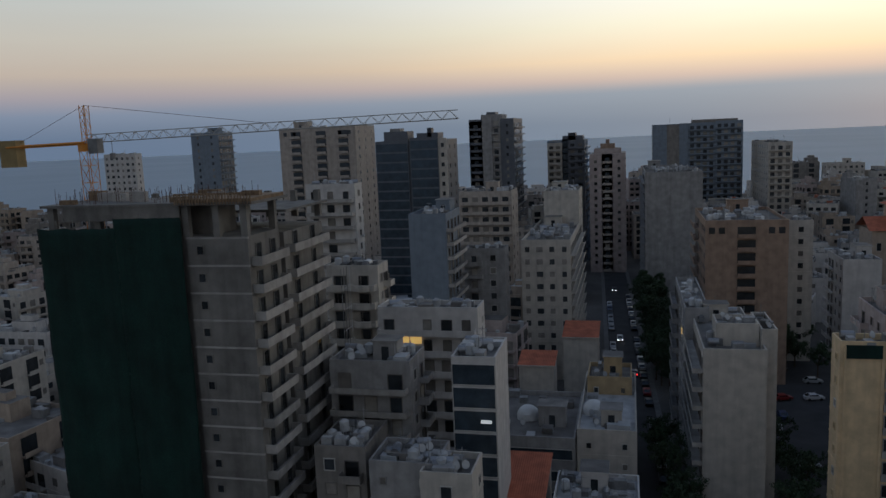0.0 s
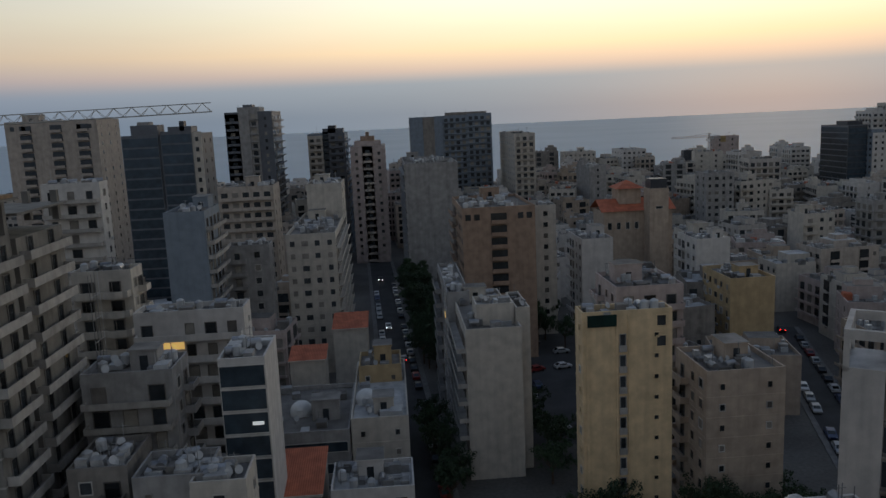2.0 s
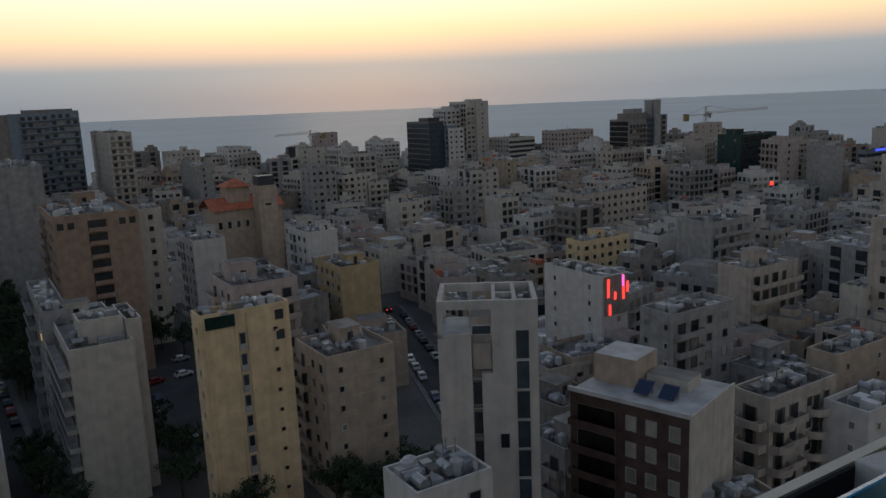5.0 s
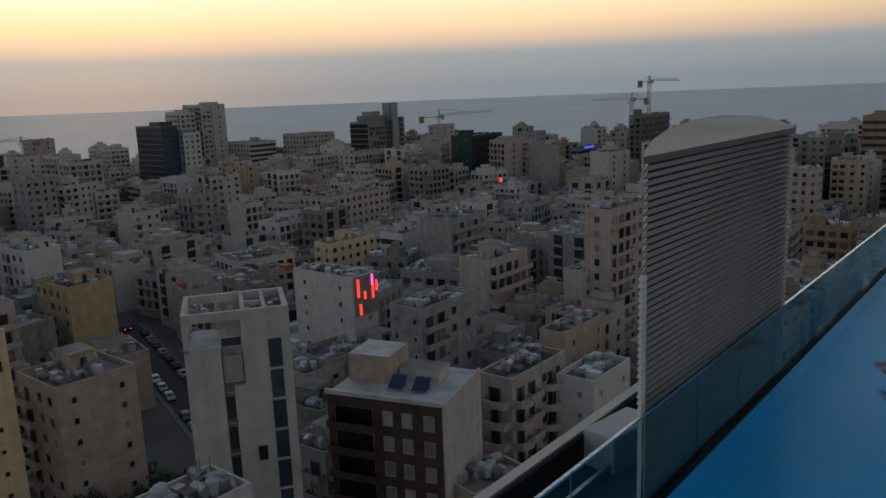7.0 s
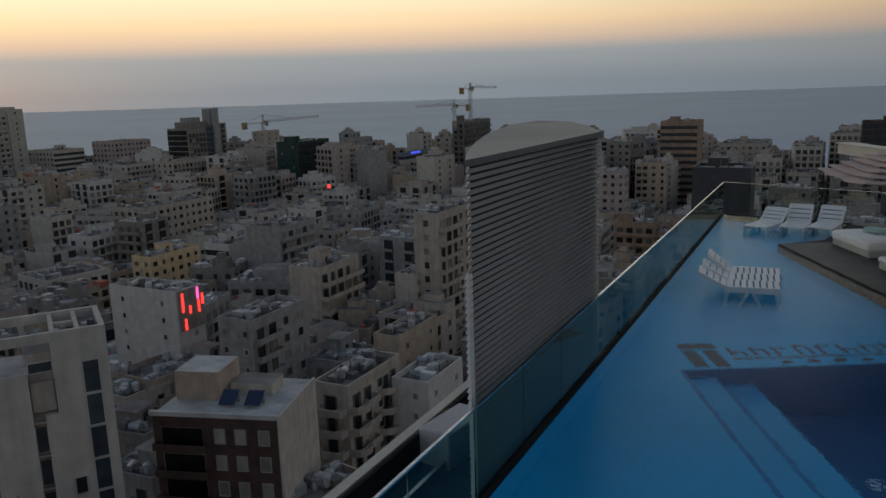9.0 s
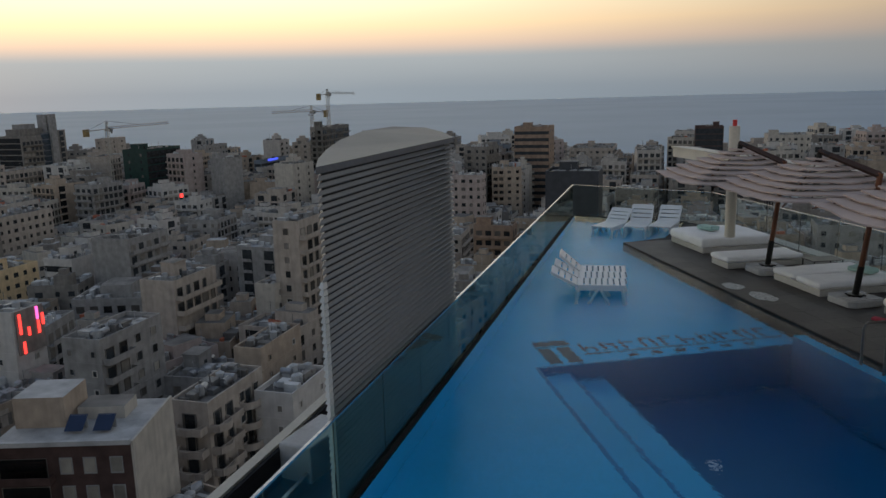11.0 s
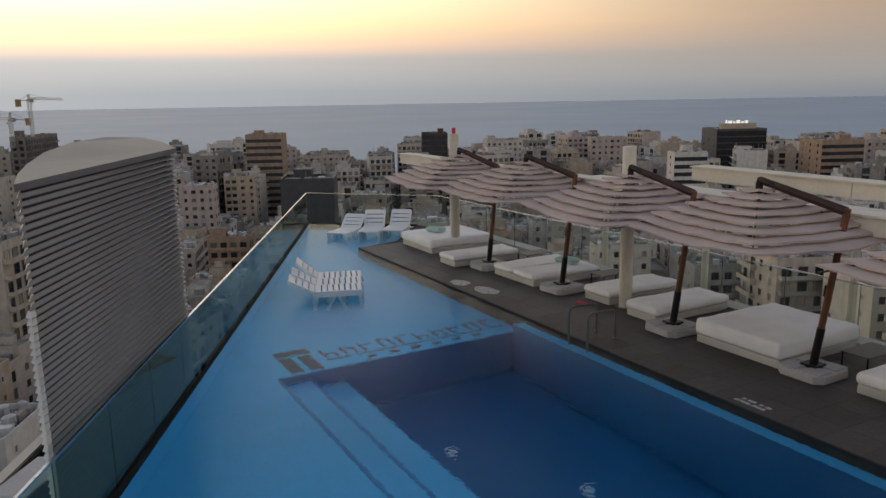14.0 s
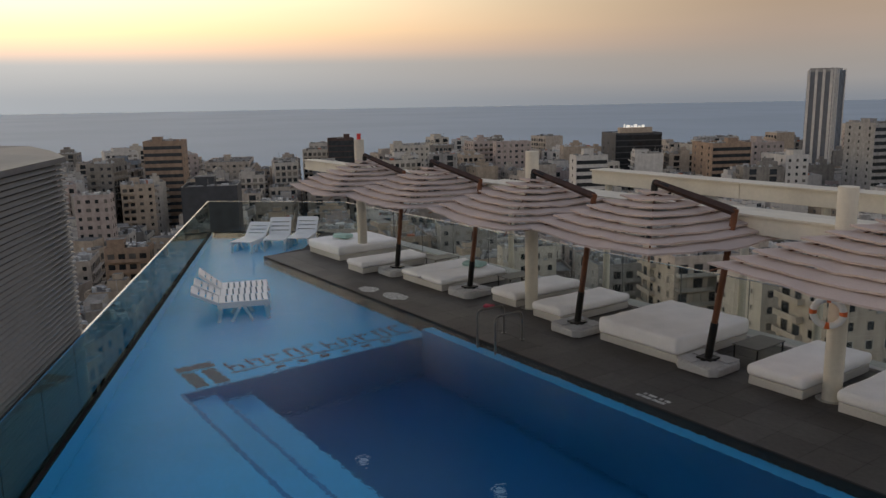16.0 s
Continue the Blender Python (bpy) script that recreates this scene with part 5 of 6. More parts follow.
# ---- ground and sea ----
COAST = [(-900, 520), (-420, 500), (-150, 520), (60, 545), (220, 560), (330, 535), (430, 470), (520, 350), (560, 200), (565, 40), (560, -120), (570, -300), (600, -700), (-900, -700)]
s = Shape().prism(COAST[::-1], -6, 0)
single("ground", s, EARTH, "dark city ground between the buildings", "ground", kind="structure")
s = Shape()
s.quad([(-30000, -30000, -1.0), (30000, -30000, -1.0), (30000, 30000, -1.0), (-30000, 30000, -1.0)])


def sea_material():
    m = bpy.data.materials.new("sea_water")
    m.use_nodes = True
    nt = m.node_tree
    b = nt.nodes["Principled BSDF"]
    b.inputs["Roughness"].default_value = 0.5
    b.inputs["Specular IOR Level"].default_value = 0.55
    n1, geo, bp, n2, r = (nt.nodes.new(k) for k in ("ShaderNodeTexNoise", "ShaderNodeNewGeometry", "ShaderNodeBump", "ShaderNodeTexNoise", "ShaderNodeValToRGB"))
    n1.inputs["Scale"].default_value, n1.inputs["Detail"].default_value = 0.02, 5
    n2.inputs["Scale"].default_value, n2.inputs["Detail"].default_value = 0.0025, 4
    for n in (n1, n2):
        nt.links.new(geo.outputs["Position"], n.inputs["Vector"])
    r.color_ramp.elements[0].color, r.color_ramp.elements[1].color = (0.18, 0.29, 0.40, 1), (0.21, 0.325, 0.44, 1)
    r.color_ramp.elements[0].position, r.color_ramp.elements[1].position = 0.4, 0.62
    nt.links.new(n2.outputs[0], r.inputs[0])
    nt.links.new(r.outputs[0], b.inputs["Base Color"])
    nt.links.new(n1.outputs[0], bp.inputs["Height"])
    bp.inputs["Strength"].default_value, bp.inputs["Distance"].default_value = 0.15, 1.5
    nt.links.new(bp.outputs[0], b.inputs["Normal"])
    return m


single("sea", s, sea_material(), "calm grey-blue evening sea", "water", kind="structure")

# ---- the low city that fills the blocks ----
LABEL = {"beige": "weathered beige block of flats", "ivory": "cream rendered block of flats", "white": "whitewashed block of flats", "grey": "bare concrete block of flats", "pink": "faded pink block of flats", "bone": "off-white block of flats", "sand": "sand-coloured block of flats", "dust": "dusty grey block of flats", "smoke": "grimy brown block of flats", "tan": "tan rendered block of flats"}
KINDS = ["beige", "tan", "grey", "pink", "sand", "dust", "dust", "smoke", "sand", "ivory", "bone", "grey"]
# paler mix for far blocks: distance haze put into the wall colours
HAZE_FAR_KINDS = ["ivory", "white", "beige", "pink", "bone", "ivory", "sand", "beige", "grey", "white", "tan", "dust"]
FAR_STYLES = ["bal", "rail", "mix", "col", "col", "blank", "few", "bal", "rail", "mix"]
STYLES = ["win", "mix", "bal", "rail", "bal", "mix", "bal", "rail"]


def inland(x, y):
    """Whether the place lies well inside the coast."""
    hit = False
    for (x0, y0), (x1, y1) in zip(COAST, COAST[1:] + COAST[:1]):
        if (y0 > y) != (y1 > y) and x < (x1 - x0) * (y - y0) / (y1 - y0) + x0:
            hit = not hit
    return hit


def near_line(x, y, ax, ay, bx, by):
    """The distance of a place from a stretch of road."""
    k = ((x - ax) * (bx - ax) + (y - ay) * (by - ay)) / ((bx - ax) ** 2 + (by - ay) ** 2)
    k = min(1.0, max(0.0, k))
    return math.hypot(x - ax - k * (bx - ax), y - ay - k * (by - ay))


def city_plots():
    rnd = random.Random(5)
    boxes = []
    for o in scene.objects:
        if o.get("category") == "building":
            b, c = o.children[0].dimensions if o.children else o.dimensions, o.matrix_world.translation
            boxes.append((c.x - b.x / 2 - 0.6, c.x + b.x / 2 + 0.6, c.y - b.y / 2 - 0.6, c.y + b.y / 2 + 0.6))
    plots = []
    y = -420.0
    while y < 560:
        depth = rnd.uniform(13, 20)
        x = -330.0 + rnd.uniform(0, 10)
        while x < 600:
            w, d = rnd.uniform(9, 19), depth * rnd.uniform(0.72, 1.0)
            x1, y1, cx, cy = x + w, y + d, x + w / 2, y + d / 2
            far, yaw = math.hypot(cx, cy), math.degrees(math.atan2(cx, cy))
            ok = far > 50 and -50 < yaw < 138 and inland(x1 + 14, y1 + 14)
            ok = ok and not any(near_line(cx, cy, *ln) < w * 0.5 + 5.2 for ln in LANES)
            for s0, s1, a, b in STREETS:
                ok = ok and not (x1 > s0 and x < s1 and y1 > a and y < b)
            if ok and not any(x1 > b[0] and x < b[1] and y1 > b[2] and y < b[3] for b in boxes):
                cap = 13 if far < 110 else 17 if far < 180 else 16 if far < 370 else 26
                h = rnd.uniform(0.42, 1.08) * cap
                if far > 370 and rnd.random() < 0.22:
                    h += rnd.uniform(3, 11)
                elif far > 150 and rnd.random() < 0.2:
                    h += rnd.uniform(3, 9)
                # beyond 230 m the haze-lightened palette takes over
                plots.append((far, x, y, w, d, h, rnd.choice(KINDS if far < 230 else HAZE_FAR_KINDS), rnd.choice(STYLES)))
            x += w + rnd.choice((0.0, 0.0, 0.6, 2.0, 3.5))
        y += depth + rnd.choice((1.0, 2.0, 5.0, 8.0))
    return sorted(plots)


def block_shell(s, cx, cy, w, d, h, low, rnd):
    a, b, t = w / 2, d / 2, 0.25
    o4, i4 = [(-a, -b), (a, -b), (a, b), (-a, b)], [(-a + t, -b + t), (a - t, -b + t), (a - t, b - t), (-a + t, b - t)]
    o4, i4 = [(x + cx, y + cy) for x, y in o4], [(x + cx, y + cy) for x, y in i4]
    s.prism(o4, -1, h, 0, cap=False)
    for k in range(4):
        p, q, pi, qi = o4[k], o4[(k + 1) % 4], i4[k], i4[(k + 1) % 4]
        s.quad([(*p, h), (*q, h), (*qi, h), (*pi, h)])
        s.quad([(*qi, low), (*pi, low), (*pi, h), (*qi, h)])
    s.quad([(*p, low) for p in i4], 1)
    if rnd.random() < 0.85:
        p, q = rnd.uniform(1.8, a * 0.6), rnd.uniform(1.8, b * 0.6)
        u, v = cx + rnd.uniform(-a + p, a - p), cy + rnd.uniform(-b + q, b - q)
        z = low + rnd.uniform(2.4, 3.4)
        s.box(u - p, u + p, v - q, v + q, low, z, 0, 1)
        if rnd.random() < 0.5:
            s.box(u - p * 0.5, u + p * 0.5, v - q * 0.5, v + q * 0.5, z, z + 1.4, 0, 1)


def fill_city():
    rnd = random.Random(8)
    rest = {}
    for n, (far, x, y, w, d, h, wall, style) in enumerate(city_plots()):
        cx, cy = x + w / 2, y + d / 2
        if far < 135:
            building(LABEL[wall], x, y, w, d, h, wall, style, rnd.choice(("few", "mix", "rail", "win")), seed=n + 1, name="city_block", group="low city buildings", rich=1.3, turn=rnd.uniform(-7, 7))
            continue
        low = h - 0.8
        style = rnd.choice(FAR_STYLES)
        frames = face_frames(w, d, cx, cy)
        if n < 290:
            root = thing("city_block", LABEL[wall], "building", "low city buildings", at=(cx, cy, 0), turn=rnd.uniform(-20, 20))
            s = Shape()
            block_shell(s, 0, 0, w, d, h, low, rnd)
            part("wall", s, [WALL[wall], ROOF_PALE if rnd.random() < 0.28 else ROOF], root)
            g = Shape()
            for side, (width, m) in frames.items():
                far_facade(g, style if side in "SN" else rnd.choice(FAR_STYLES + ["blank", "col"]), width, m, h, 3.1, rnd, 0.9)
            if g.v:
                part("facade_relief", g, [GLASS_DARK, WALL[wall], AWNING], root, kind="stuff")
            roof_things_far(root, None, 0, 0, w, d, low, rnd)
        else:
            s, g, r = rest.setdefault(wall, (Shape(), Shape(), Shape()))
            first = [len(q.v) for q in (s, g, r)]
            block_shell(s, cx, cy, w, d, h, low, rnd)
            for side, (width, m) in frames.items():
                far_facade(g, style if side in "SN" else rnd.choice(FAR_STYLES + ["blank", "col"]), width, Matrix.Translation((cx, cy, 0)) @ m, h, 3.1, rnd, 0.9)
            roof_things_far(None, r, cx, cy, w, d, low, rnd)
            ang = radians(rnd.uniform(-20, 20))
            ca, sa = math.cos(ang), math.sin(ang)
            for q, n0 in zip((s, g, r), first):
                q.v[n0:] = [(cx + (px - cx) * ca - (py - cy) * sa, cy + (px - cx) * sa + (py - cy) * ca, pz) for px, py, pz in q.v[n0:]]
    far_city = thing("distant_city", "crowded low city blocks towards the sea", "city", kind="stuff")
    for wall, (s, g, r) in rest.items():
        part("far_walls", s, [WALL[wall], ROOF], far_city, kind="stuff")
        part("far_facade_relief", g, [GLASS_DARK, WALL[wall], AWNING], far_city, kind="stuff")
        part("far_roof_plant", r, [JUNK, TANK_WHITE, ROOF, TERRACOTTA], far_city, kind="stuff")


def roof_things_far(root, s, cx, cy, w, d, h, rnd):
    own = s is None
    s = Shape() if own else s
    for _ in range(int(8 + w * d / 13)):
        x, y, z = cx + rnd.uniform(-w / 2 + 0.8, w / 2 - 0.8), cy + rnd.uniform(-d / 2 + 0.8, d / 2 - 0.8), rnd.uniform(0.5, 1.8)
        k = rnd.random()
        if k < 0.4:
            s.tube((x, y, h), (x, y, h + z), rnd.uniform(0.4, 0.7), n=7, mat=1)
        elif k < 0.86:
            a, b = rnd.uniform(0.3, 1.5), rnd.uniform(0.3, 1.5)
            s.box(x - a, x + a, y - b, y + b, h - 0.02, h + z, rnd.choice((0, 0, 2, 2, 1, 3 if rnd.random() < 0.25 else 0)))
        else:
            s.tube((x, y, h), (x, y, h + rnd.uniform(2, 4)), 0.06, n=4)
    if own:
        part("roof_plant", s, [JUNK, TANK_WHITE, ROOF, TERRACOTTA], root, kind="stuff")


# streets and open lots, kept free of buildings: x0, x1, y0, y1
STREETS = [(56, 80, 72, 128), (-6.5, 10, 100, 200), (4, 16, 180, 282), (-40, 42, -70, 60), (0, 62, -70, 14), (20, 48, 112, 215), (38, 56, 56, 75), (56, 75, 50, 71), (44, 60, 84, 102), (-76, -28, 60, 103), (-40, 4, 98, 142), (0, 30, 60, 104), (66, 96, 234, 266), (-16, -5, 168, 184), (-24, -12, 146, 160)]
LANES = [(5.0, 70, -13.5, 500), (62, 70, 106, 205)]
fill_city()


# ---- the roof terrace ----
W = 57.6  # the water's level
DECK_TURN = 25.8
DECK_AT = pose(23.92, 1.51, W, 0, 0, DECK_TURN)  # x along the pool's edge, +y towards the water


def deck(u, v, z=0.0, turn=0.0):
    return DECK_AT @ pose(u, v, z, 0, 0, turn)


def dxy(u, v):
    p = DECK_AT @ Vector((u, v, 0))
    return (p.x, p.y)


TILE_DARK = material("dark_deck_tile", (0.066, 0.060, 0.056), rough=0.55, vary=0.25, scale=0.8, spread=0.18)
GROUT = material("deck_grout", (0.03, 0.03, 0.03), rough=0.9)
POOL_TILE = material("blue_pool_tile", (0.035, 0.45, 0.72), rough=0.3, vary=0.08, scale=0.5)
# the dimming of deep water is painted into this tile colour
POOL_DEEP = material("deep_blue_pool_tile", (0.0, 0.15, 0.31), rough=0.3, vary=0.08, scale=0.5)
POOL_LINE = material("navy_edge_tile", (0.0, 0.19, 0.42), rough=0.3, vary=0.1)
LOGO = material("grey_mosaic", (0.085, 0.07, 0.075), rough=0.4, vary=0.15, scale=3)
CUSHION = material("white_cushion_cloth", (0.90, 0.88, 0.87), rough=0.9, vary=0.05, scale=2.5, grain=40, bump=0.25)
BED_BASE = material("pale_wicker_base", (0.55, 0.52, 0.48), rough=0.7, vary=0.15, grain=60)
PLASTIC = material("white_moulded_plastic", (0.80, 0.80, 0.80), rough=0.4, vary=0.04)
FABRIC = material("taupe_canopy_cloth", (0.50, 0.395, 0.35), rough=0.9, vary=0.08, scale=1.5, grain=60, bump=0.2)
TEAK = material("oiled_teak", (0.15, 0.055, 0.026), rough=0.45, vary=0.25, scale=3)
DARK_TEAK = material("dark_stained_timber", (0.055, 0.028, 0.02), rough=0.6, vary=0.25, scale=3)
BLACK_METAL = material("black_metal", (0.02, 0.02, 0.02), rough=0.4, metal=0.5, vary=0.1)
STEEL = material("brushed_steel", (0.55, 0.55, 0.55), rough=0.25, metal=1.0, vary=0.1)
BASE_GREY = material("pale_concrete_base", (0.48, 0.47, 0.46), rough=0.8, vary=0.15)
CREAM = material("cream_painted_metal", (0.62, 0.57, 0.48), rough=0.55, vary=0.08, stain=0.15)
COPING = material("dark_coping", (0.02, 0.02, 0.02), rough=0.85, vary=0.3, spec=0.1)
LOUVRE = material("grey_aluminium_slat", (0.19, 0.192, 0.198), rough=0.5, metal=0.2, vary=0.12, scale=0.5)
SCREEN_CAP = material("grey_sheet_cap", (0.12, 0.12, 0.125), rough=0.5, metal=0.2, vary=0.15)
# near-black, so the shade between the slats is in the colour
LOUVRE_GAP_SHADE = material("shaded_backing", (0.015, 0.015, 0.016), rough=0.7)
ORANGE = material("orange_band", (0.65, 0.14, 0.04), rough=0.6, vary=0.1)
MINT = material("mint_towel", (0.35, 0.52, 0.48), rough=0.95, vary=0.1)
RED = material("red_paint", (0.55, 0.03, 0.03), rough=0.4, vary=0.1)
SCREED = material("dark_roof_felt", (0.05, 0.05, 0.052), rough=0.9, vary=0.3, scale=0.5)
HOTEL = material("hotel_render", (0.42, 0.41, 0.40), vary=0.12, stain=0.2)
LAMP_GLOW = material("warm_lamp", (1.0, 0.42, 0.10), emit=6.0, bump=0.0)


def glass_material(name, colour, rough=0.0, ior=1.45, wave=0.0):
    m = bpy.data.materials.new(name)
    m.use_nodes = True
    nt = m.node_tree
    b = nt.nodes["Principled BSDF"]
    b.inputs["Base Color"].default_value = (*colour, 1)
    b.inputs["Transmission Weight"].default_value = 1.0
    b.inputs["Roughness"].default_value, b.inputs["IOR"].default_value = rough, ior
    if wave:
        geo, n1, n2, bp, ad = (nt.nodes.new(k) for k in ("ShaderNodeNewGeometry", "ShaderNodeTexNoise", "ShaderNodeTexNoise", "ShaderNodeBump", "ShaderNodeMath"))
        n1.inputs["Scale"].default_value, n1.inputs["Detail"].default_value = 3.2, 3
        n2.inputs["Scale"].default_value, n2.inputs["Detail"].default_value = 11.0, 2
        nt.links.new(geo.outputs["Position"], n1.inputs["Vector"])
        nt.links.new(geo.outputs["Position"], n2.inputs["Vector"])
        nt.links.new(n1.outputs[0], ad.inputs[0])
        nt.links.new(n2.outputs[0], ad.inputs[1])
        nt.links.new(ad.outputs[0], bp.inputs["Height"])
        bp.inputs["Strength"].default_value, bp.inputs["Distance"].default_value = wave, 0.05
        nt.links.new(bp.outputs[0], b.inputs["Normal"])
    return m


GLASS = glass_material("green_tinted_glass", (0.45, 0.62, 0.56), 0.0, 1.2)
GLASS_CLEAR = glass_material("clear_glass", (0.84, 0.90, 0.86), 0.0, 1.3)
WATER = glass_material("pool_water", (0.46, 0.82, 1.0), 0.02, 1.07, 0.30)

# the hotel under the terrace
s = Shape().prism([(-9, -13), (7, -13), dxy(-19, -4.6), dxy(2.4, -4.5), (29.0, 3.66), (13.4, 3.66), (13.4, 6.3), (-9, 6.3)], 0, W - 1.9)
single("hotel_tower", s, HOTEL, "grey rendered hotel tower under the pool", "building", m=None)
s = Shape().prism([(-9, -13), (1.7, -13), (1.7, 2.2), (-9, 2.2)], W - 1.9, W + 2.9)
single("upper_terrace", s, TILE_DARK, "dark tiled upper terrace", "terrace", kind="structure")
# the roof strip outside the glass, with its parapet
s = Shape().box(-9, 13.4, 3.7, 6.05, W - 1.9, W - 1.5)
single("roof_strip", s, SCREED, "dark felted roof strip outside the glass", "roof", kind="structure")
single("parapet_upstand", Shape().box(-9, 13.4, 6.08, 6.3, W - 1.9, W - 0.99), SCREED, "dark felted upstand of the roof parapet", "parapet", kind="structure")
s = Shape().box(-9, 13.4, 6.14, 6.32, W - 0.99, W - 0.94)
single("parapet", s, CREAM, "pale coping of the roof parapet", "parapet", kind="structure")
s = Shape().box(-9, 13.4, 5.55, 5.62, W - 1.5, W - 1.3)
single("parapet_gutter", s, STEEL, "thin metal gutter beside the parapet", "gutter", kind="structure")
ob = single("plant_box", Shape().box(-0.62, 0.62, -0.3, 0.3, 0, 0.62), TANK_WHITE, "pale sheet-metal box on the roof strip", "vent box", m=pose(11.5, 5.72, W - 1.5, 0, 0, -8), bevel=0.03)

# the basin: a shallow shelf, two steps and a deep part
far_a, far_b = (13.75, 2.37), (16.2, -2.55)
shelf = [(1.7, 3.55), (1.7, -9.0), dxy(-19.6, 0), dxy(0, 0), dxy(0.4, -1.6), (28.0, -0.3), (28.95, 3.55)]
s = Shape()
# sides take the darkened tile, only the top the pale one
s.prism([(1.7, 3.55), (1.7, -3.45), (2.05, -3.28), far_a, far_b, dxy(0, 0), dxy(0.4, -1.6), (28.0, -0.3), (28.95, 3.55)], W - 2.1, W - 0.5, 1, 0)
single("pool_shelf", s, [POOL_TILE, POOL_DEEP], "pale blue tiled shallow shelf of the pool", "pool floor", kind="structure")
step_dir = Vector((math.cos(radians(DECK_TURN)), math.sin(radians(DECK_TURN))))
step_out = Vector((step_dir.y, -step_dir.x))


def beside(p, k, along):
    q = Vector(p) + step_out * k - step_dir * along
    return (q.x, q.y)


for k in range(2):
    s = Shape().prism([beside(far_a, 0.62 * k, 13), beside(far_a, 0.62 * (k + 1), 13), beside(far_a, 0.62 * (k + 1), -0.25 * k), beside(far_a, 0.62 * k, -0.25 * k)][::1], W - 2.0, W - 0.72 - 0.22 * k)
    single("pool_step", s, POOL_TILE, "blue tiled step down into the deep part", "pool step", "pool steps", kind="structure")
    s = Shape().prism([beside(far_a, 0.62 * k - 0.065, 13), beside(far_a, 0.62 * k, 13), beside(far_a, 0.62 * k, 0), beside(far_a, 0.62 * k - 0.065, 0)], W - 0.6 - 0.22 * k, W - 0.494 - 0.22 * k)
    single("step_edge", s, POOL_LINE, "navy tile edge of the pool step", "tile edge", "pool steps", kind="structure")
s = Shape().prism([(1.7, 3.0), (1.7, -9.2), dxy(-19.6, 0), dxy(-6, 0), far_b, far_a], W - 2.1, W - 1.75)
single("pool_floor", s, POOL_DEEP, "blue tiled pool floor with the depth's darkening in its colour", "pool floor", kind="structure")
# wall and ledge sides carry the painted deep-water darkening too
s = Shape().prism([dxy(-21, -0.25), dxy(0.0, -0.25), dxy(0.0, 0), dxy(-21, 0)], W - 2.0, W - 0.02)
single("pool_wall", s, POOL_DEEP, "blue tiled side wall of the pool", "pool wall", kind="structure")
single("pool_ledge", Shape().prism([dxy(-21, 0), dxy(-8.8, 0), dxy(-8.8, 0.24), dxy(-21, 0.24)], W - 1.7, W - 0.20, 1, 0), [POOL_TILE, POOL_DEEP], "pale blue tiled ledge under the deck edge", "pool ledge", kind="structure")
s = Shape().quad([(x, y, W - 0.012) for x, y in shelf])
water = single("water", s, WATER, "clear still blue pool water", "water", kind="structure")
water.visible_shadow = False

# the mosaic sign in the shelf, its lettering drawn as plain bars
sign_turn = math.degrees(math.atan2(far_b[1] - far_a[1], far_b[0] - far_a[0]))
sign = thing("floor_mosaic", "grey mosaic sign set into the pale pool floor", "mosaic", at=(14.75, 2.58, W - 0.497), turn=sign_turn)
for u in (0.0, 4.95):
    part("mosaic_block", Shape().box(u, u + 0.68, 0.02, 0.34, -0.01, 0.004), LOGO, sign)
    for k in (0.0, 0.37):
        part("mosaic_bar", Shape().box(u + k, u + k + 0.25, -0.90, -0.05, -0.01, 0.004), LOGO, sign)
for i in range(10):
    x, a = 0.84 + i * 0.405, (i * 7 + 2) % 5
    part("letter_bar", Shape().box(x, x + 0.055, -0.42, 0.04, -0.01, 0.004), LOGO, sign)
    part("letter_bar", Shape().box(x + 0.065, x + 0.27, -0.015 - 0.11 * (a % 3), 0.04 - 0.11 * (a % 3), -0.01, 0.004), LOGO, sign)
    if a > 1:
        part("letter_bar", Shape().box(x + 0.215, x + 0.27, -0.42, -0.02 - 0.11 * (a % 3), -0.01, 0.004), LOGO, sign)
part("underline", Shape().box(0.80, 4.85, -0.56, -0.51, -0.01, 0.004), LOGO, sign)
for i in range(6):
    x = 1.55 + i * 0.47
    part("letter_bar", Shape().box(x, x + 0.20, -0.84, -0.70, -0.01, 0.004), LOGO, sign)

# glass along the pool and the deck
def glazing(a, b, z0, z1, pane, label, glass):
    a, b = Vector(a), Vector(b)
    n = max(1, round((b - a).length / pane))
    turn = math.degrees(math.atan2(b.y - a.y, b.x - a.x))
    root = thing("glass_balustrade", label, "balustrade", kind="structure", at=(a.x, a.y, 0), turn=turn)
    w = (b - a).length / n
    for i in range(n):
        p = part("pane", Shape().box(i * w + 0.006, (i + 1) * w - 0.006, -0.009, 0.009, z0, z1), glass, root)
        p.visible_shadow = False
    part("top_rail", Shape().box(0, n * w, -0.018, 0.018, z1, z1 + 0.025), STEEL, root, "thin steel top rail")
    return root


glazing((1.7, 3.62), (28.95, 3.62), W - 1.4, W + 1.1, 1.55, "frameless green-tinted glass along the pool", GLASS)
glazing((28.97, 3.62), (27.25, -1.1), W - 0.05, W + 1.1, 1.5, "frameless glass at the end of the pool", GLASS_CLEAR)
glazing((27.25, -1.12), dxy(-19.6, -4.22), W + 0.05, W + 1.1, 1.5, "frameless glass behind the sunbeds", GLASS_CLEAR)
single("pool_gutter", Shape().box(1.7, 28.95, 3.552, 3.61, W - 0.06, W), COPING, "black wet coping along the glass", "coping", kind="structure")
single("pool_side", Shape().box(1.7, 28.95, 3.552, 3.61, W - 0.5, W - 0.06), POOL_TILE, "blue tiled side of the pool under the glass", "pool wall", kind="structure")
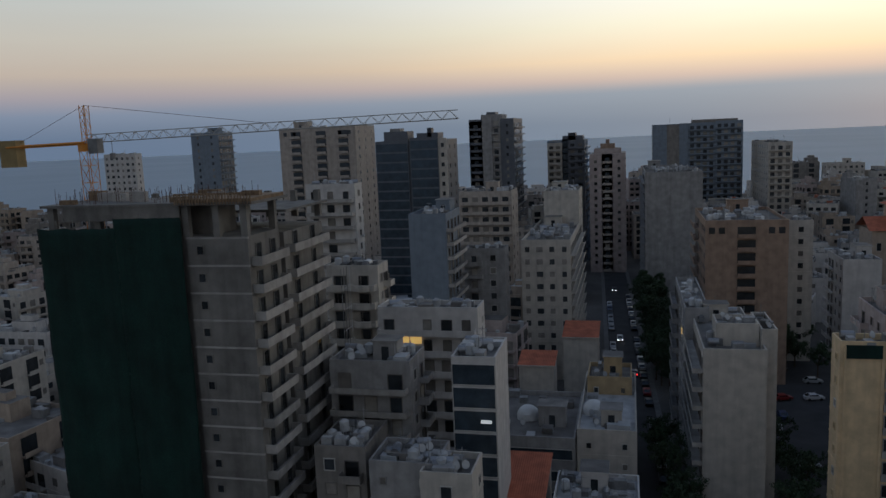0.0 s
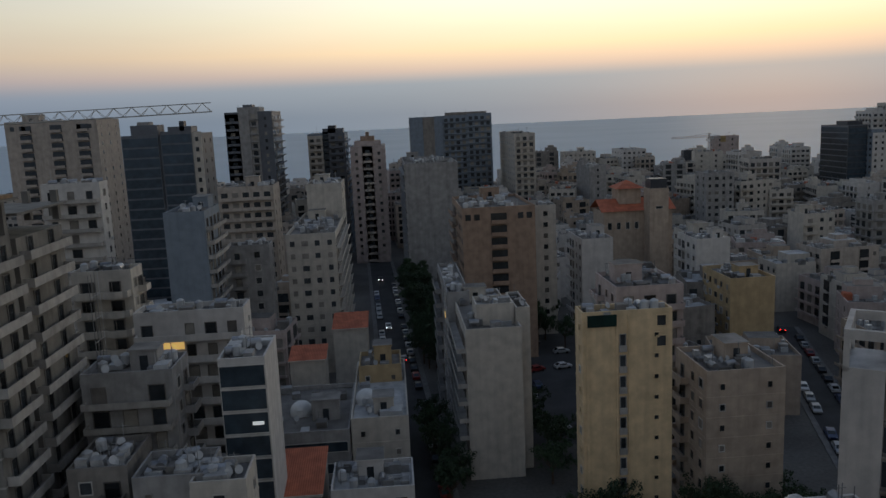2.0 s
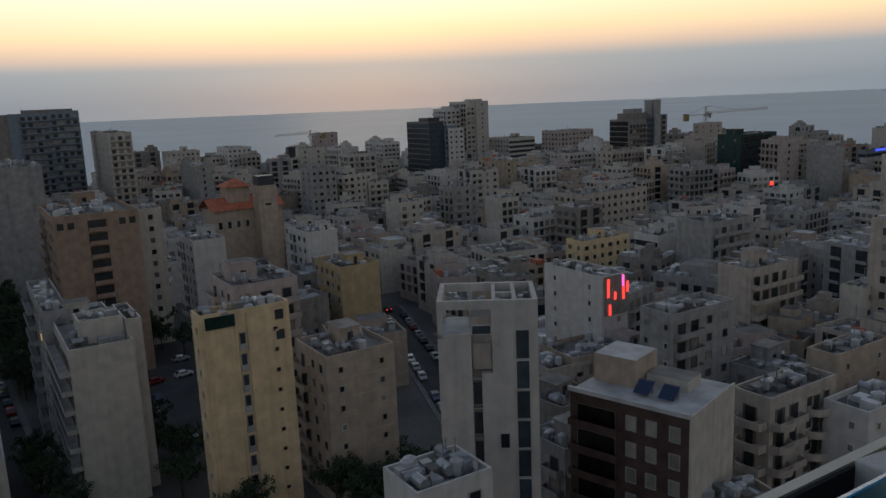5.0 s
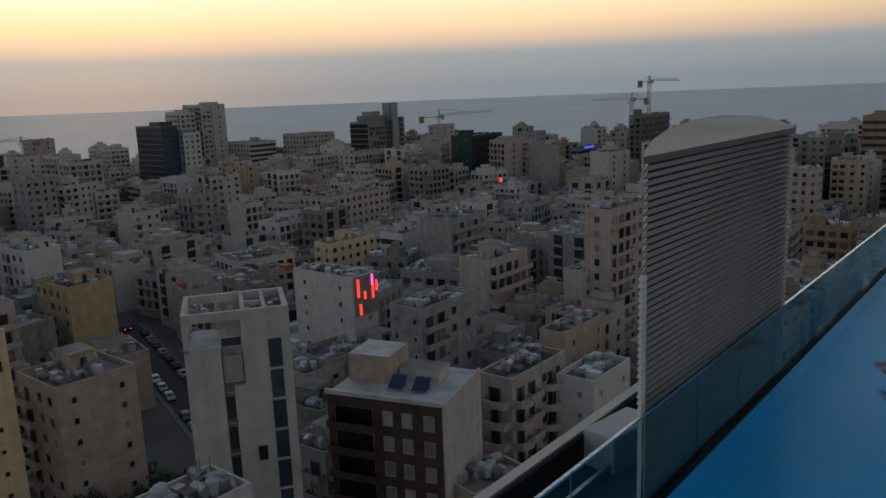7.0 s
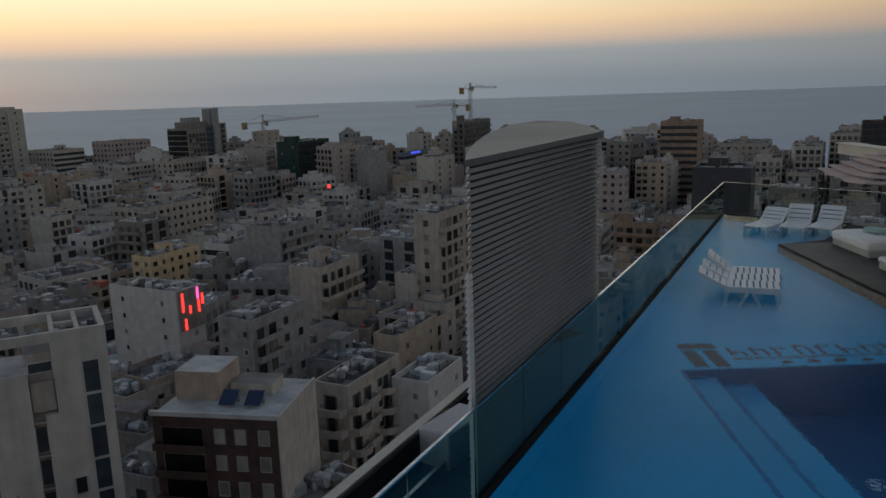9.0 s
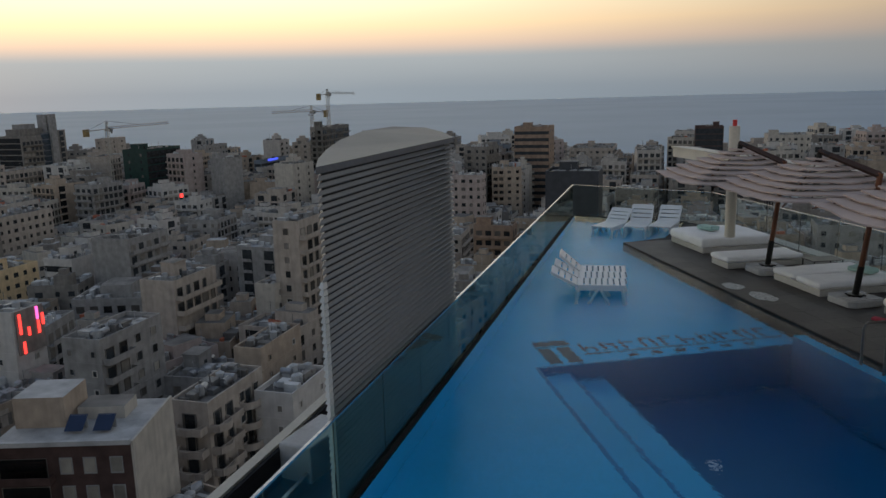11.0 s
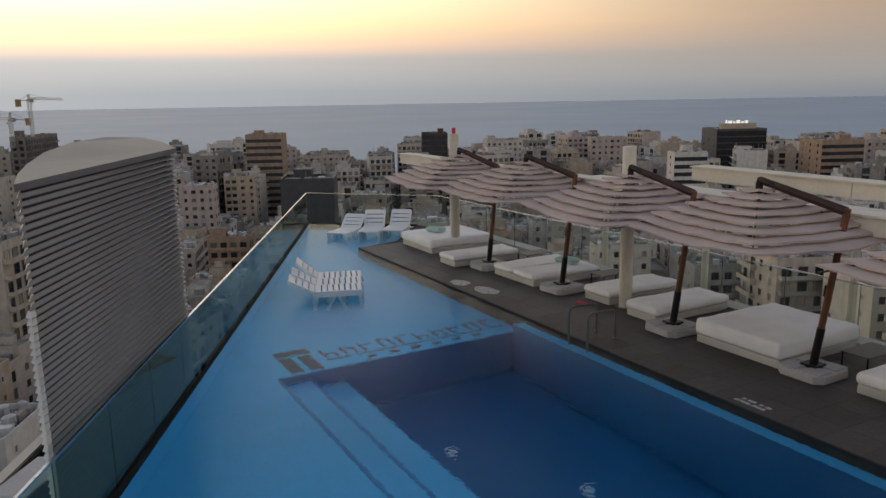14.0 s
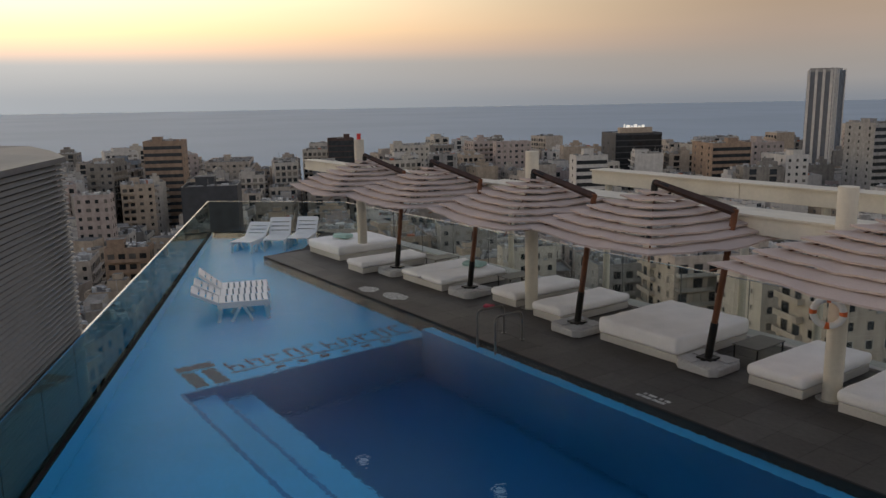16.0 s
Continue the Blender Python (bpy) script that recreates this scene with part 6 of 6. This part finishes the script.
single("end_coping", Shape().prism([(27.9, -0.35), (28.1, -0.4), (29.03, 3.5), (28.85, 3.5)], W - 0.5, W + 0.0), COPING, "dark coping at the end of the pool", "coping", kind="structure")

# the deck, laid with dark tiles
s = Shape().prism([dxy(-21, -4.5), dxy(1.5, -4.6), (27.5, -0.9), (27.9, -0.35), dxy(0.4, -1.5), dxy(0, 0), dxy(-21, 0)], W - 0.6, W + 0.004)
floor = single("deck", s, GROUT, "dark tiled deck beside the pool", "deck", kind="structure")
single("deck_kerb", Shape().prism([dxy(-21, -4.45), dxy(1.5, -4.45), dxy(1.5, -4.0), dxy(-21, -4.0)], W, W + 0.06), BASE_GREY, "pale kerb under the glass balustrade", "kerb", kind="structure")

# pillars and beams of the pergola
for i, u in enumerate((-2.0, -9.38, -16.1)):
    root = thing("pillar", "round pale painted pillar beside the sunbeds", "pillar", "pergola pillars", at=(*dxy(u, -2.28), W))
    part("shaft", Shape().tube((0, 0, 0), (0, 0, 3.45 - 0.2 * (i == 2)), 0.14, n=24), CREAM, root, smooth=False)
    part("foot", Shape().tube((0, 0, 0), (0, 0, 0.03), 0.23, n=24), STEEL, root)
    if i == 0:
        part("beacon", Shape().tube((0, 0, 3.45), (0, 0, 3.62), 0.06, n=10), RED, root, "small red beacon")
    if i == 2:
        part("lamp", Shape().tube((-0.05, 0.17, 1.82), (0.05, 0.17, 1.82), 0.05, n=8), LAMP_GLOW, root, "small glowing orange lamp")


def beam(u0, u1, v, z, label, w=0.16, h=0.30):
    root = thing("pergola_beam", label, "beam", "pergola beams", at=(*dxy(0, v), W + z), turn=DECK_TURN)
    n = max(1, round((u1 - u0) / 4.2))
    for i in range(n):
        a = u0 + (u1 - u0) * i / n
        part("beam_length", Shape().box(a + 0.008, a + (u1 - u0) / n - 0.008, -w, w, -h, 0), CREAM, root, bevel=0.012)
    part("flange", Shape().box(u0, u1, -w - 0.07, w + 0.07, 0, 0.035), CREAM, root)
    return root


beam(-20.5, 2.0, -2.62, 2.62, "long cream metal beam over the sunbeds")
r = beam(-20.5, -7.2, -6.6, 2.62, "cream metal beam beyond the glass", 0.22, 0.34)
for u in (-7.6, -13.5, -19.5):
    part("post", Shape().tube((u, 0, -4.6), (u, 0, -0.3), 0.09, n=10), CREAM, r)
r2 = beam(-20.5, -5.5, -4.6, 2.35, "lower pale beam beyond the glass", 0.14, 0.25)
for u in (-6.0, -13.0, -20.0):
    part("post", Shape().tube((u, 0, -4.2), (u, 0, -0.2), 0.08, n=10), CREAM, r2)

# life ring
def torus(R, r, n=36, k=10, a0=0.0, a1=2 * math.pi, mat=0):
    s = Shape()
    closed = a1 - a0 > 6.2
    for i in range(n if closed else n + 1):
        a = a0 + (a1 - a0) * i / n
        for j in range(k):
            b = 2 * math.pi * j / k
            s.v.append(((R + r * math.cos(b)) * math.cos(a), r * math.sin(b), (R + r * math.cos(b)) * math.sin(a)))
    m = n if closed else n + 1
    for i in range(n):
        for j in range(k):
            p, q = i * k, ((i + 1) % m) * k
            s.f.append((p + j, q + j, q + (j + 1) % k, p + (j + 1) % k))
            s.m.append(mat)
    return s


ring = thing("life_ring", "white life ring with orange bands on a pillar", "life ring", at=(0, 0, 0))
ring.matrix_world = pose(10.30, -7.29, W + 1.43, 0, 0, 52)
part("ring", torus(0.20, 0.05), PLASTIC, ring, smooth=True)
for k in range(4):
    part("band", torus(0.20, 0.053, 4, 10, k * math.pi / 2 - 0.16, k * math.pi / 2 + 0.16), ORANGE, ring, "orange band", smooth=True)

TABLE_TOP = material("dark_metal_mesh_top", (0.09, 0.088, 0.085), rough=0.5, vary=0.2)

# sunbeds
def soft_box(x0, x1, y0, y1, z0, z1, seed, r=0.07, n=10):
    """A cushion: a rounded slab whose top swells and creases a little."""
    bm = bmesh.new()
    bmesh.ops.create_cube(bm, size=1)
    bmesh.ops.scale(bm, vec=(x1 - x0, y1 - y0, z1 - z0), verts=bm.verts)
    bmesh.ops.translate(bm, vec=((x0 + x1) / 2, (y0 + y1) / 2, (z0 + z1) / 2), verts=bm.verts)
    bmesh.ops.bevel(bm, geom=bm.edges[:], offset=r, segments=3, profile=0.5, affect="EDGES")
    bmesh.ops.subdivide_edges(bm, edges=[e for e in bm.edges if e.calc_length() > 0.3], cuts=n, use_grid_fill=True)
    for v in bm.verts:
        if v.co.z > (z0 + z1) / 2:
            p = Vector((v.co.x * 2.2 + seed, v.co.y * 2.2, seed))
            v.co.z += 0.022 * noise.noise(p) + 0.012 * noise.noise(p * 3.1)
    me = bpy.data.meshes.new("cushion")
    bm.to_mesh(me)
    bm.free()
    me.materials.append(CUSHION)
    me.shade_smooth()
    return me


def sunbed(u0, u1, v0, v1, cushions, high, label, seed):
    w, d = u1 - u0, v1 - v0
    root = thing("sunbed", label, "sunbed", "sunbeds along the deck", at=(*dxy((u0 + u1) / 2, (v0 + v1) / 2), W + 0.02), turn=DECK_TURN)
    part("base", Shape().box(-w / 2 + 0.04, w / 2 - 0.04, -d / 2 + 0.04, d / 2 - 0.04, 0.0, 0.15), BED_BASE, root, bevel=0.02)
    for k in range(cushions):
        a = -w / 2 + w * k / cushions
        part("cushion", soft_box(a + 0.01, a + w / cushions - 0.01, -d / 2, d / 2, 0.15, 0.15 + high, seed + k * 3.7), None, root, "white cloth mattress")
    return root


sunbed(-2.2, -0.2, -3.5, -1.37, 1, 0.26, "wide white daybed on a low pale base", 1.0)
sunbed(-4.1, -3.2, -3.15, -1.05, 1, 0.15, "narrow white sunbed on a low pale base", 2.0)
sunbed(-7.0, -5.2, -3.6, -1.55, 2, 0.15, "double white sunbed with two mattresses", 3.0)
sunbed(-9.2, -8.3, -4.05, -1.98, 1, 0.17, "narrow white sunbed beside a pillar", 4.0)
sunbed(-10.75, -9.82, -3.95, -1.85, 1, 0.17, "narrow white sunbed beside an umbrella", 5.0)
sunbed(-13.7, -11.85, -3.85, -1.72, 1, 0.30, "wide white daybed with a thick mattress", 6.0)
sunbed(-15.9, -14.9, -3.95, -1.86, 1, 0.19, "narrow white sunbed with a sagging mattress", 7.0)
sunbed(-17.3, -16.35, -3.95, -1.86, 1, 0.19, "narrow white sunbed by the life ring", 8.0)
for u, v, z in ((-0.95, -2.2, 0.43), (-6.3, -3.1, 0.32)):
    me = soft_box(-0.28, 0.28, -0.18, 0.18, 0, 0.12, u, 0.05, 4)
    me.materials.clear()
    me.materials.append(MINT)
    single("towel", me, None, "folded mint green towel on a sunbed", "towel", m=deck(u, v, z + 0.02, 20))
for u, v in ((-4.75, -3.2), (-7.7, -3.3), (-14.35, -3.1)):
    t = thing("side_table", "low grey side table between the sunbeds", "table", "side tables", at=(*dxy(u, v), W + 0.02), turn=DECK_TURN)
    part("tabletop", Shape().box(-0.25, 0.25, -0.42, 0.42, 0.28, 0.30), TABLE_TOP, t, bevel=0.006)
    for a in (-0.22, 0.22):
        for b in (-0.38, 0.38):
            part("leg", Shape().tube((a, b, 0), (a, b, 0.28), 0.015, n=6), BLACK_METAL, t)


# umbrellas
def umbrella(u, v, seed, lean=0.0):
    rnd = random.Random(seed)
    root = thing("cantilever_umbrella", "taupe tiered cantilever umbrella with a teak mast", "umbrella", "umbrellas along the deck", at=(*dxy(u, v), W + 0.02), turn=DECK_TURN + lean)
    base = part("base", Shape().prism([(-0.42, -0.30), (-0.30, -0.42), (0.30, -0.42), (0.42, -0.30), (0.42, 0.30), (0.30, 0.42), (-0.30, 0.42), (-0.42, 0.30)], 0, 0.15), BASE_GREY, root, "pale concrete ballast", bevel=0.03)
    for a in (-0.21, 0.21):
        for b in (-0.21, 0.21):
            part("ballast_slab", Shape().box(a - 0.16, a + 0.16, b - 0.16, b + 0.16, 0.15, 0.17), BASE_GREY, base, bevel=0.01)
    foot, top, hub = Vector((0, 0, 0.16)), Vector((-0.30, -0.1, 2.74)), Vector((1.0, 0.30, 2.96))
    part("socket", Shape().tube(foot, foot.lerp(top, 0.25), 0.066, n=12).box(-0.14, 0.14, -0.14, 0.14, 0.15, 0.2), BLACK_METAL, root)
    part("mast", Shape().tube(foot.lerp(top, 0.2), top, 0.055, n=12), TEAK, root, "oiled teak mast")
    part("crank", Shape().tube(foot.lerp(top, 0.45) + Vector((0.05, 0, 0)), foot.lerp(top, 0.52) + Vector((0.05, 0, 0)), 0.045, n=8), BLACK_METAL, root)
    part("arm", Shape().tube(top + Vector((0, 0, -0.05)), hub + Vector((0, 0, 0.14)), 0.075, 0.06, n=4), DARK_TEAK, root, "dark timber arm")
    part("arm_head", Shape().tube(hub + Vector((-0.25, -0.07, 0.07)), hub + Vector((0.03, 0, 0.14)), 0.05, n=8), BLACK_METAL, root)
    part("hub", Shape().tube(hub + Vector((0, 0, -0.08)), hub + Vector((0, 0, 0.10)), 0.06, n=12), BLACK_METAL, root)
    R, rise, tiers = 1.62, 0.74, 8
    spin = Matrix.Translation(hub) @ pose(0, 0, 0, 0, 0, -8)
    for k in range(tiers):
        s = Shape()
        r0, r1 = R * (k - 0.35) / tiers if k else 0.03, R * (k + 1) / tiers
        z0, z1 = -rise * (k / tiers) ** 1.1, -rise * ((k + 1) / tiers) ** 1.1 + 0.088
        n = 8
        inner, outer = [], []
        for side in range(4):
            for i in range(n):
                q = i / n
                a, b = side * math.pi / 2 + math.pi / 4, (side + 1) * math.pi / 2 + math.pi / 4
                for ring_, r, z in ((inner, r0, z0), (outer, r1, z1)):
                    x = math.sqrt(2) * r * ((1 - q) * math.cos(a) + q * math.cos(b))
                    y = math.sqrt(2) * r * ((1 - q) * math.sin(a) + q * math.sin(b))
                    sag = -0.06 * math.sin(math.pi * q) * (1 if ring_ is outer else 0.2) * (0.6 + rnd.random() * 0.8) * (0.4 + k / tiers)
                    ring_.append((x, y, z + sag))
        c = len(inner)
        s.v = inner + outer + [(x, y, z - 0.006) for x, y, z in inner] + [(x * 0.998, y * 0.998, z - 0.03) for x, y, z in outer]
        for i in range(c):
            j = (i + 1) % c
            s.f += [(i, c + i, c + j, j), (c + i, 3 * c + i, 3 * c + j, c + j), (2 * c + i, 2 * c + j, 3 * c + j, 3 * c + i)]
            s.m += [0, 0, 0]
        part("canopy_tier", s, FABRIC, root, m=spin)
    for side in range(4):
        a = side * math.pi / 2 + math.pi / 4
        part("rib", Shape().tube((0, 0, -0.05), (math.sqrt(2) * (R - 0.03) * math.cos(a), math.sqrt(2) * (R - 0.03) * math.sin(a), -rise - 0.03), 0.013, n=6), TEAK, root, m=spin)
    return root


for i, (u, v) in enumerate(((-4.56, -1.85), (-7.55, -1.98), (-11.2, -1.85), (-14.1, -2.02), (-18.2, -1.75))):
    umbrella(u, v, 20 + i, (0, 3, -2, 1, 0)[i])

# pool ladder
DULL_STEEL = material("dull_steel", (0.22, 0.21, 0.20), rough=0.4, metal=0.7, vary=0.1)
lad = thing("pool_ladder", "dull steel pool ladder with two flat-topped hoops", "ladder", at=(*dxy(-10.72, -0.05), W), turn=DECK_TURN)
for x in (-0.27, 0.27):
    s = Shape()
    pts = [Vector((x, 0.12, -0.9)), Vector((x, 0.12, 0.50)), Vector((x, 0.095, 0.565)), Vector((x, 0.03, 0.60)), Vector((x, -0.45, 0.60)), Vector((x, -0.515, 0.565)), Vector((x, -0.54, 0.50)), Vector((x, -0.54, 0.0))]
    for p, q in zip(pts, pts[1:]):
        s.tube(p, q, 0.023, n=8)
    part("rail", s, DULL_STEEL, lad)
    part("foot", Shape().tube((x, -0.54, 0.02), (x, -0.54, 0.045), 0.05, n=10), DULL_STEEL, lad)
for z in (-0.25, -0.5, -0.75):
    part("tread", Shape().box(-0.25, 0.25, 0.06, 0.16, z - 0.015, z + 0.015), DULL_STEEL, lad)


# plastic loungers standing in the water
def lounger(x, y, turn, raise_deg, label):
    root = thing("pool_lounger", label, "lounger", "plastic pool loungers", at=(x, y, W - 0.5), turn=turn)
    H = 0.64

    def panel(name, length, m):
        for sx in (-1, 1):
            part("side_rail", Shape().box(0, length, sx * 0.33 - 0.03, sx * 0.33 + 0.03, -0.05, 0.02), PLASTIC, root, m=m, bevel=0.012)
        n = int(length / 0.13)
        for i in range(n):
            a = length * (i + 0.12) / n
            part("slat", Shape().box(a, a + length / n * 0.72, -0.30, 0.30, -0.015, 0.018), PLASTIC, root, m=m)
        part("end_rail", Shape().box(length - 0.05, length + 0.02, -0.33, 0.33, -0.03, 0.025), PLASTIC, root, m=m, bevel=0.012)

    panel("seat", 1.08, pose(-0.88, 0, H))
    panel("back", 0.64, pose(0.22, 0, H, 0, -raise_deg, 0))
    for sy in (-0.33, 0.33):
        part("skirt", Shape().box(-0.90, 0.26, sy - 0.02, sy + 0.02, H - 0.12, H - 0.04), PLASTIC, root, bevel=0.01)
        for a, b in ((-0.86, -0.80), (-0.50, -0.32), (-0.06, -0.24), (0.24, 0.18)):
            part("leg", Shape().tube((a, sy, 0), (b, sy, H - 0.08), 0.042, 0.036, n=8), PLASTIC, root)
    return root


for x, tilt in ((18.35, 27), (19.02, 30), (19.7, 40)):
    lounger(x, 2.0 + (x - 18.35) * 0.05, 96, tilt, "white slatted plastic lounger standing in shallow water")
lounger(26.6, 2.0, -20, 38, "white slatted plastic lounger with a raised back")
lounger(26.8, 1.15, -8, 52, "white slatted plastic lounger with an upright back")
lounger(26.9, 0.3, -14, 48, "white slatted plastic lounger near the daybed")


# the louvred screen outside the glass
screen_plan = [(8.25, 3.86), (13.3, 3.78), (14.6, 4.35), (15.5, 4.95), (14.3, 5.18), (12.8, 5.12), (11.4, 4.9), (10.2, 4.6), (9.1, 4.22)]
screen = thing("louvred_screen", "tall curved screen of grey aluminium louvres", "screen", at=(0, 0, 0))
cxy = Vector((sum(p[0] for p in screen_plan) / 9, sum(p[1] for p in screen_plan) / 9))


def grown(k):
    out = []
    for p in screen_plan:
        d = Vector(p) - cxy
        out.append(tuple(cxy + d * (1 + k / d.length)))
    return out


# added core whose colour paints the shade in the louvre gaps
part("core", Shape().prism(grown(-0.13), W - 1.5, W + 3.72), LOUVRE_GAP_SHADE, screen, "near-black core with the gap shade in its colour")
pitch = 0.080
a, b = grown(0.05), grown(-0.06)
for k in range(int(5.2 / pitch)):
    z = W - 1.48 + k * pitch
    s = Shape()
    n = len(a)
    s.v = [(*p, z) for p in a] + [(*p, z + 0.012) for p in a] + [(*p, z + 0.050) for p in b] + [(*p, z + 0.036) for p in b]
    for i in range(n):
        j = (i + 1) % n
        s.f += [(i, j, n + j, n + i), (n + i, n + j, 2 * n + j, 2 * n + i), (3 * n + i, 3 * n + j, j, i)]
        s.m += [0, 0, 0]
    part("slat", s, LOUVRE, screen)
# pale end pieces added to paint the sunset glint on the slat ends
GLINT_EDGE = material("bare_aluminium_edge", (0.62, 0.61, 0.58), rough=0.4, metal=0.3, vary=0.1)
TIP = Shape()
TIP.v = [(-0.10, -0.03, -0.035), (0.03, -0.05, -0.035), (0.06, 0.06, -0.02), (-0.07, 0.05, -0.02), (-0.03, -0.02, 0.04), (0.05, -0.03, 0.04), (0.07, 0.04, 0.045), (-0.01, 0.04, 0.045)]
TIP.f = [(3, 2, 1, 0), (4, 5, 6, 7), (0, 1, 5, 4), (1, 2, 6, 5), (2, 3, 7, 6), (3, 0, 4, 7)]
TIP.m = [0] * 6
TIP = TIP.data("slat_tip", GLINT_EDGE)
for k in range(50):
    part("slat_tip", TIP, None, screen, "added pale slat end that paints the sunset glint" if k == 0 else "", m=pose(8.24, 3.86, W - 1.44 + k * pitch) @ Matrix.Diagonal((0.75, 0.75, 0.8, 1)))
s = Shape().prism(grown(0.07), W + 3.72, W + 3.80)
n = len(screen_plan)
for i, lift in enumerate((0.0, 0.0, 0.03, 0.07, 0.15, 0.15, 0.10, 0.05, 0.02)):
    x, y, z = s.v[n + i]
    s.v[n + i] = (x, y, z + lift)
part("cap", s, SCREEN_CAP, screen, "flat sheet-metal cap")
part("lamp_bracket", Shape().tube((12.0, 3.86, W + 0.62), (12.0, 3.66, W + 0.66), 0.025, n=6), JUNK, screen)

# small things on the deck and in the pool
WHITE_PAINT = material("worn_white_paint", (0.5, 0.5, 0.48), vary=0.4, scale=20)
mark = thing("depth_mark", "worn white depth marking painted on the deck", "marking", at=(*dxy(-14.7, -0.32), W + 0.021), turn=DECK_TURN)
for i, (a, b) in enumerate(((0.0, 0.10), (0.14, 0.2), (0.26, 0.40), (0.44, 0.5))):
    part("mark_bar", Shape().box(a, b, 0.0, 0.07, 0, 0.003), WHITE_PAINT, mark)
    part("mark_bar", Shape().box(a + 0.02, b + 0.05, 0.11, 0.18, 0, 0.003), WHITE_PAINT, mark)
for x, y in ((9.6, 0.0), (11.2, -2.6), (8.2, -3.6), (12.6, -0.6)):
    single("pool_lamp", Shape().tube((0, 0, 0), (0, 0, 0.02), 0.10, n=14), PLASTIC, "round white lamp set in the pool floor", "pool lamp", "pool lamps", m=pose(x, y, W - 1.75))
PINK = material("pink_cloth", (0.55, 0.08, 0.12), rough=0.9, vary=0.15)
single("cloth", soft_box(-0.12, 0.12, -0.08, 0.08, 0, 0.05, 3.0, 0.02, 3), None, "small pink cloth dropped on the deck", "cloth", m=deck(-8.75, -1.6, 0.02, 30)).data.materials[0] = PINK
for u, v, r in ((-5.6, -0.35, 0.22), (-6.6, -0.5, 0.26)):
    n_ = 14
    out = [(r * (1 + 0.3 * noise.noise(Vector((i, u, 0.5)))) * 1.5 * math.cos(2 * math.pi * i / n_), r * (1 + 0.3 * noise.noise(Vector((i, u, 2.5)))) * math.sin(2 * math.pi * i / n_)) for i in range(n_)]
    single("dried_puddle", Shape().prism(out, 0, 0.003), WHITE_PAINT, "pale dried splash mark on the deck", "stain", m=deck(u, v, 0.021))

# deck tiles
TILE = Shape().box(-0.298, 0.298, -0.298, 0.298, 0, 0.016).data("tile", TILE_DARK)
inv = floor.matrix_world.inverted()
for i in range(43):
    for j in range(7):
        u, v = -0.3 - i * 0.602, -0.31 - j * 0.602
        if u > -0.1 and v < -1.2:
            continue
        if u < -20.5:
            continue
        t = part("tile", TILE, None, floor, m=inv @ deck(u, v, 0.004))
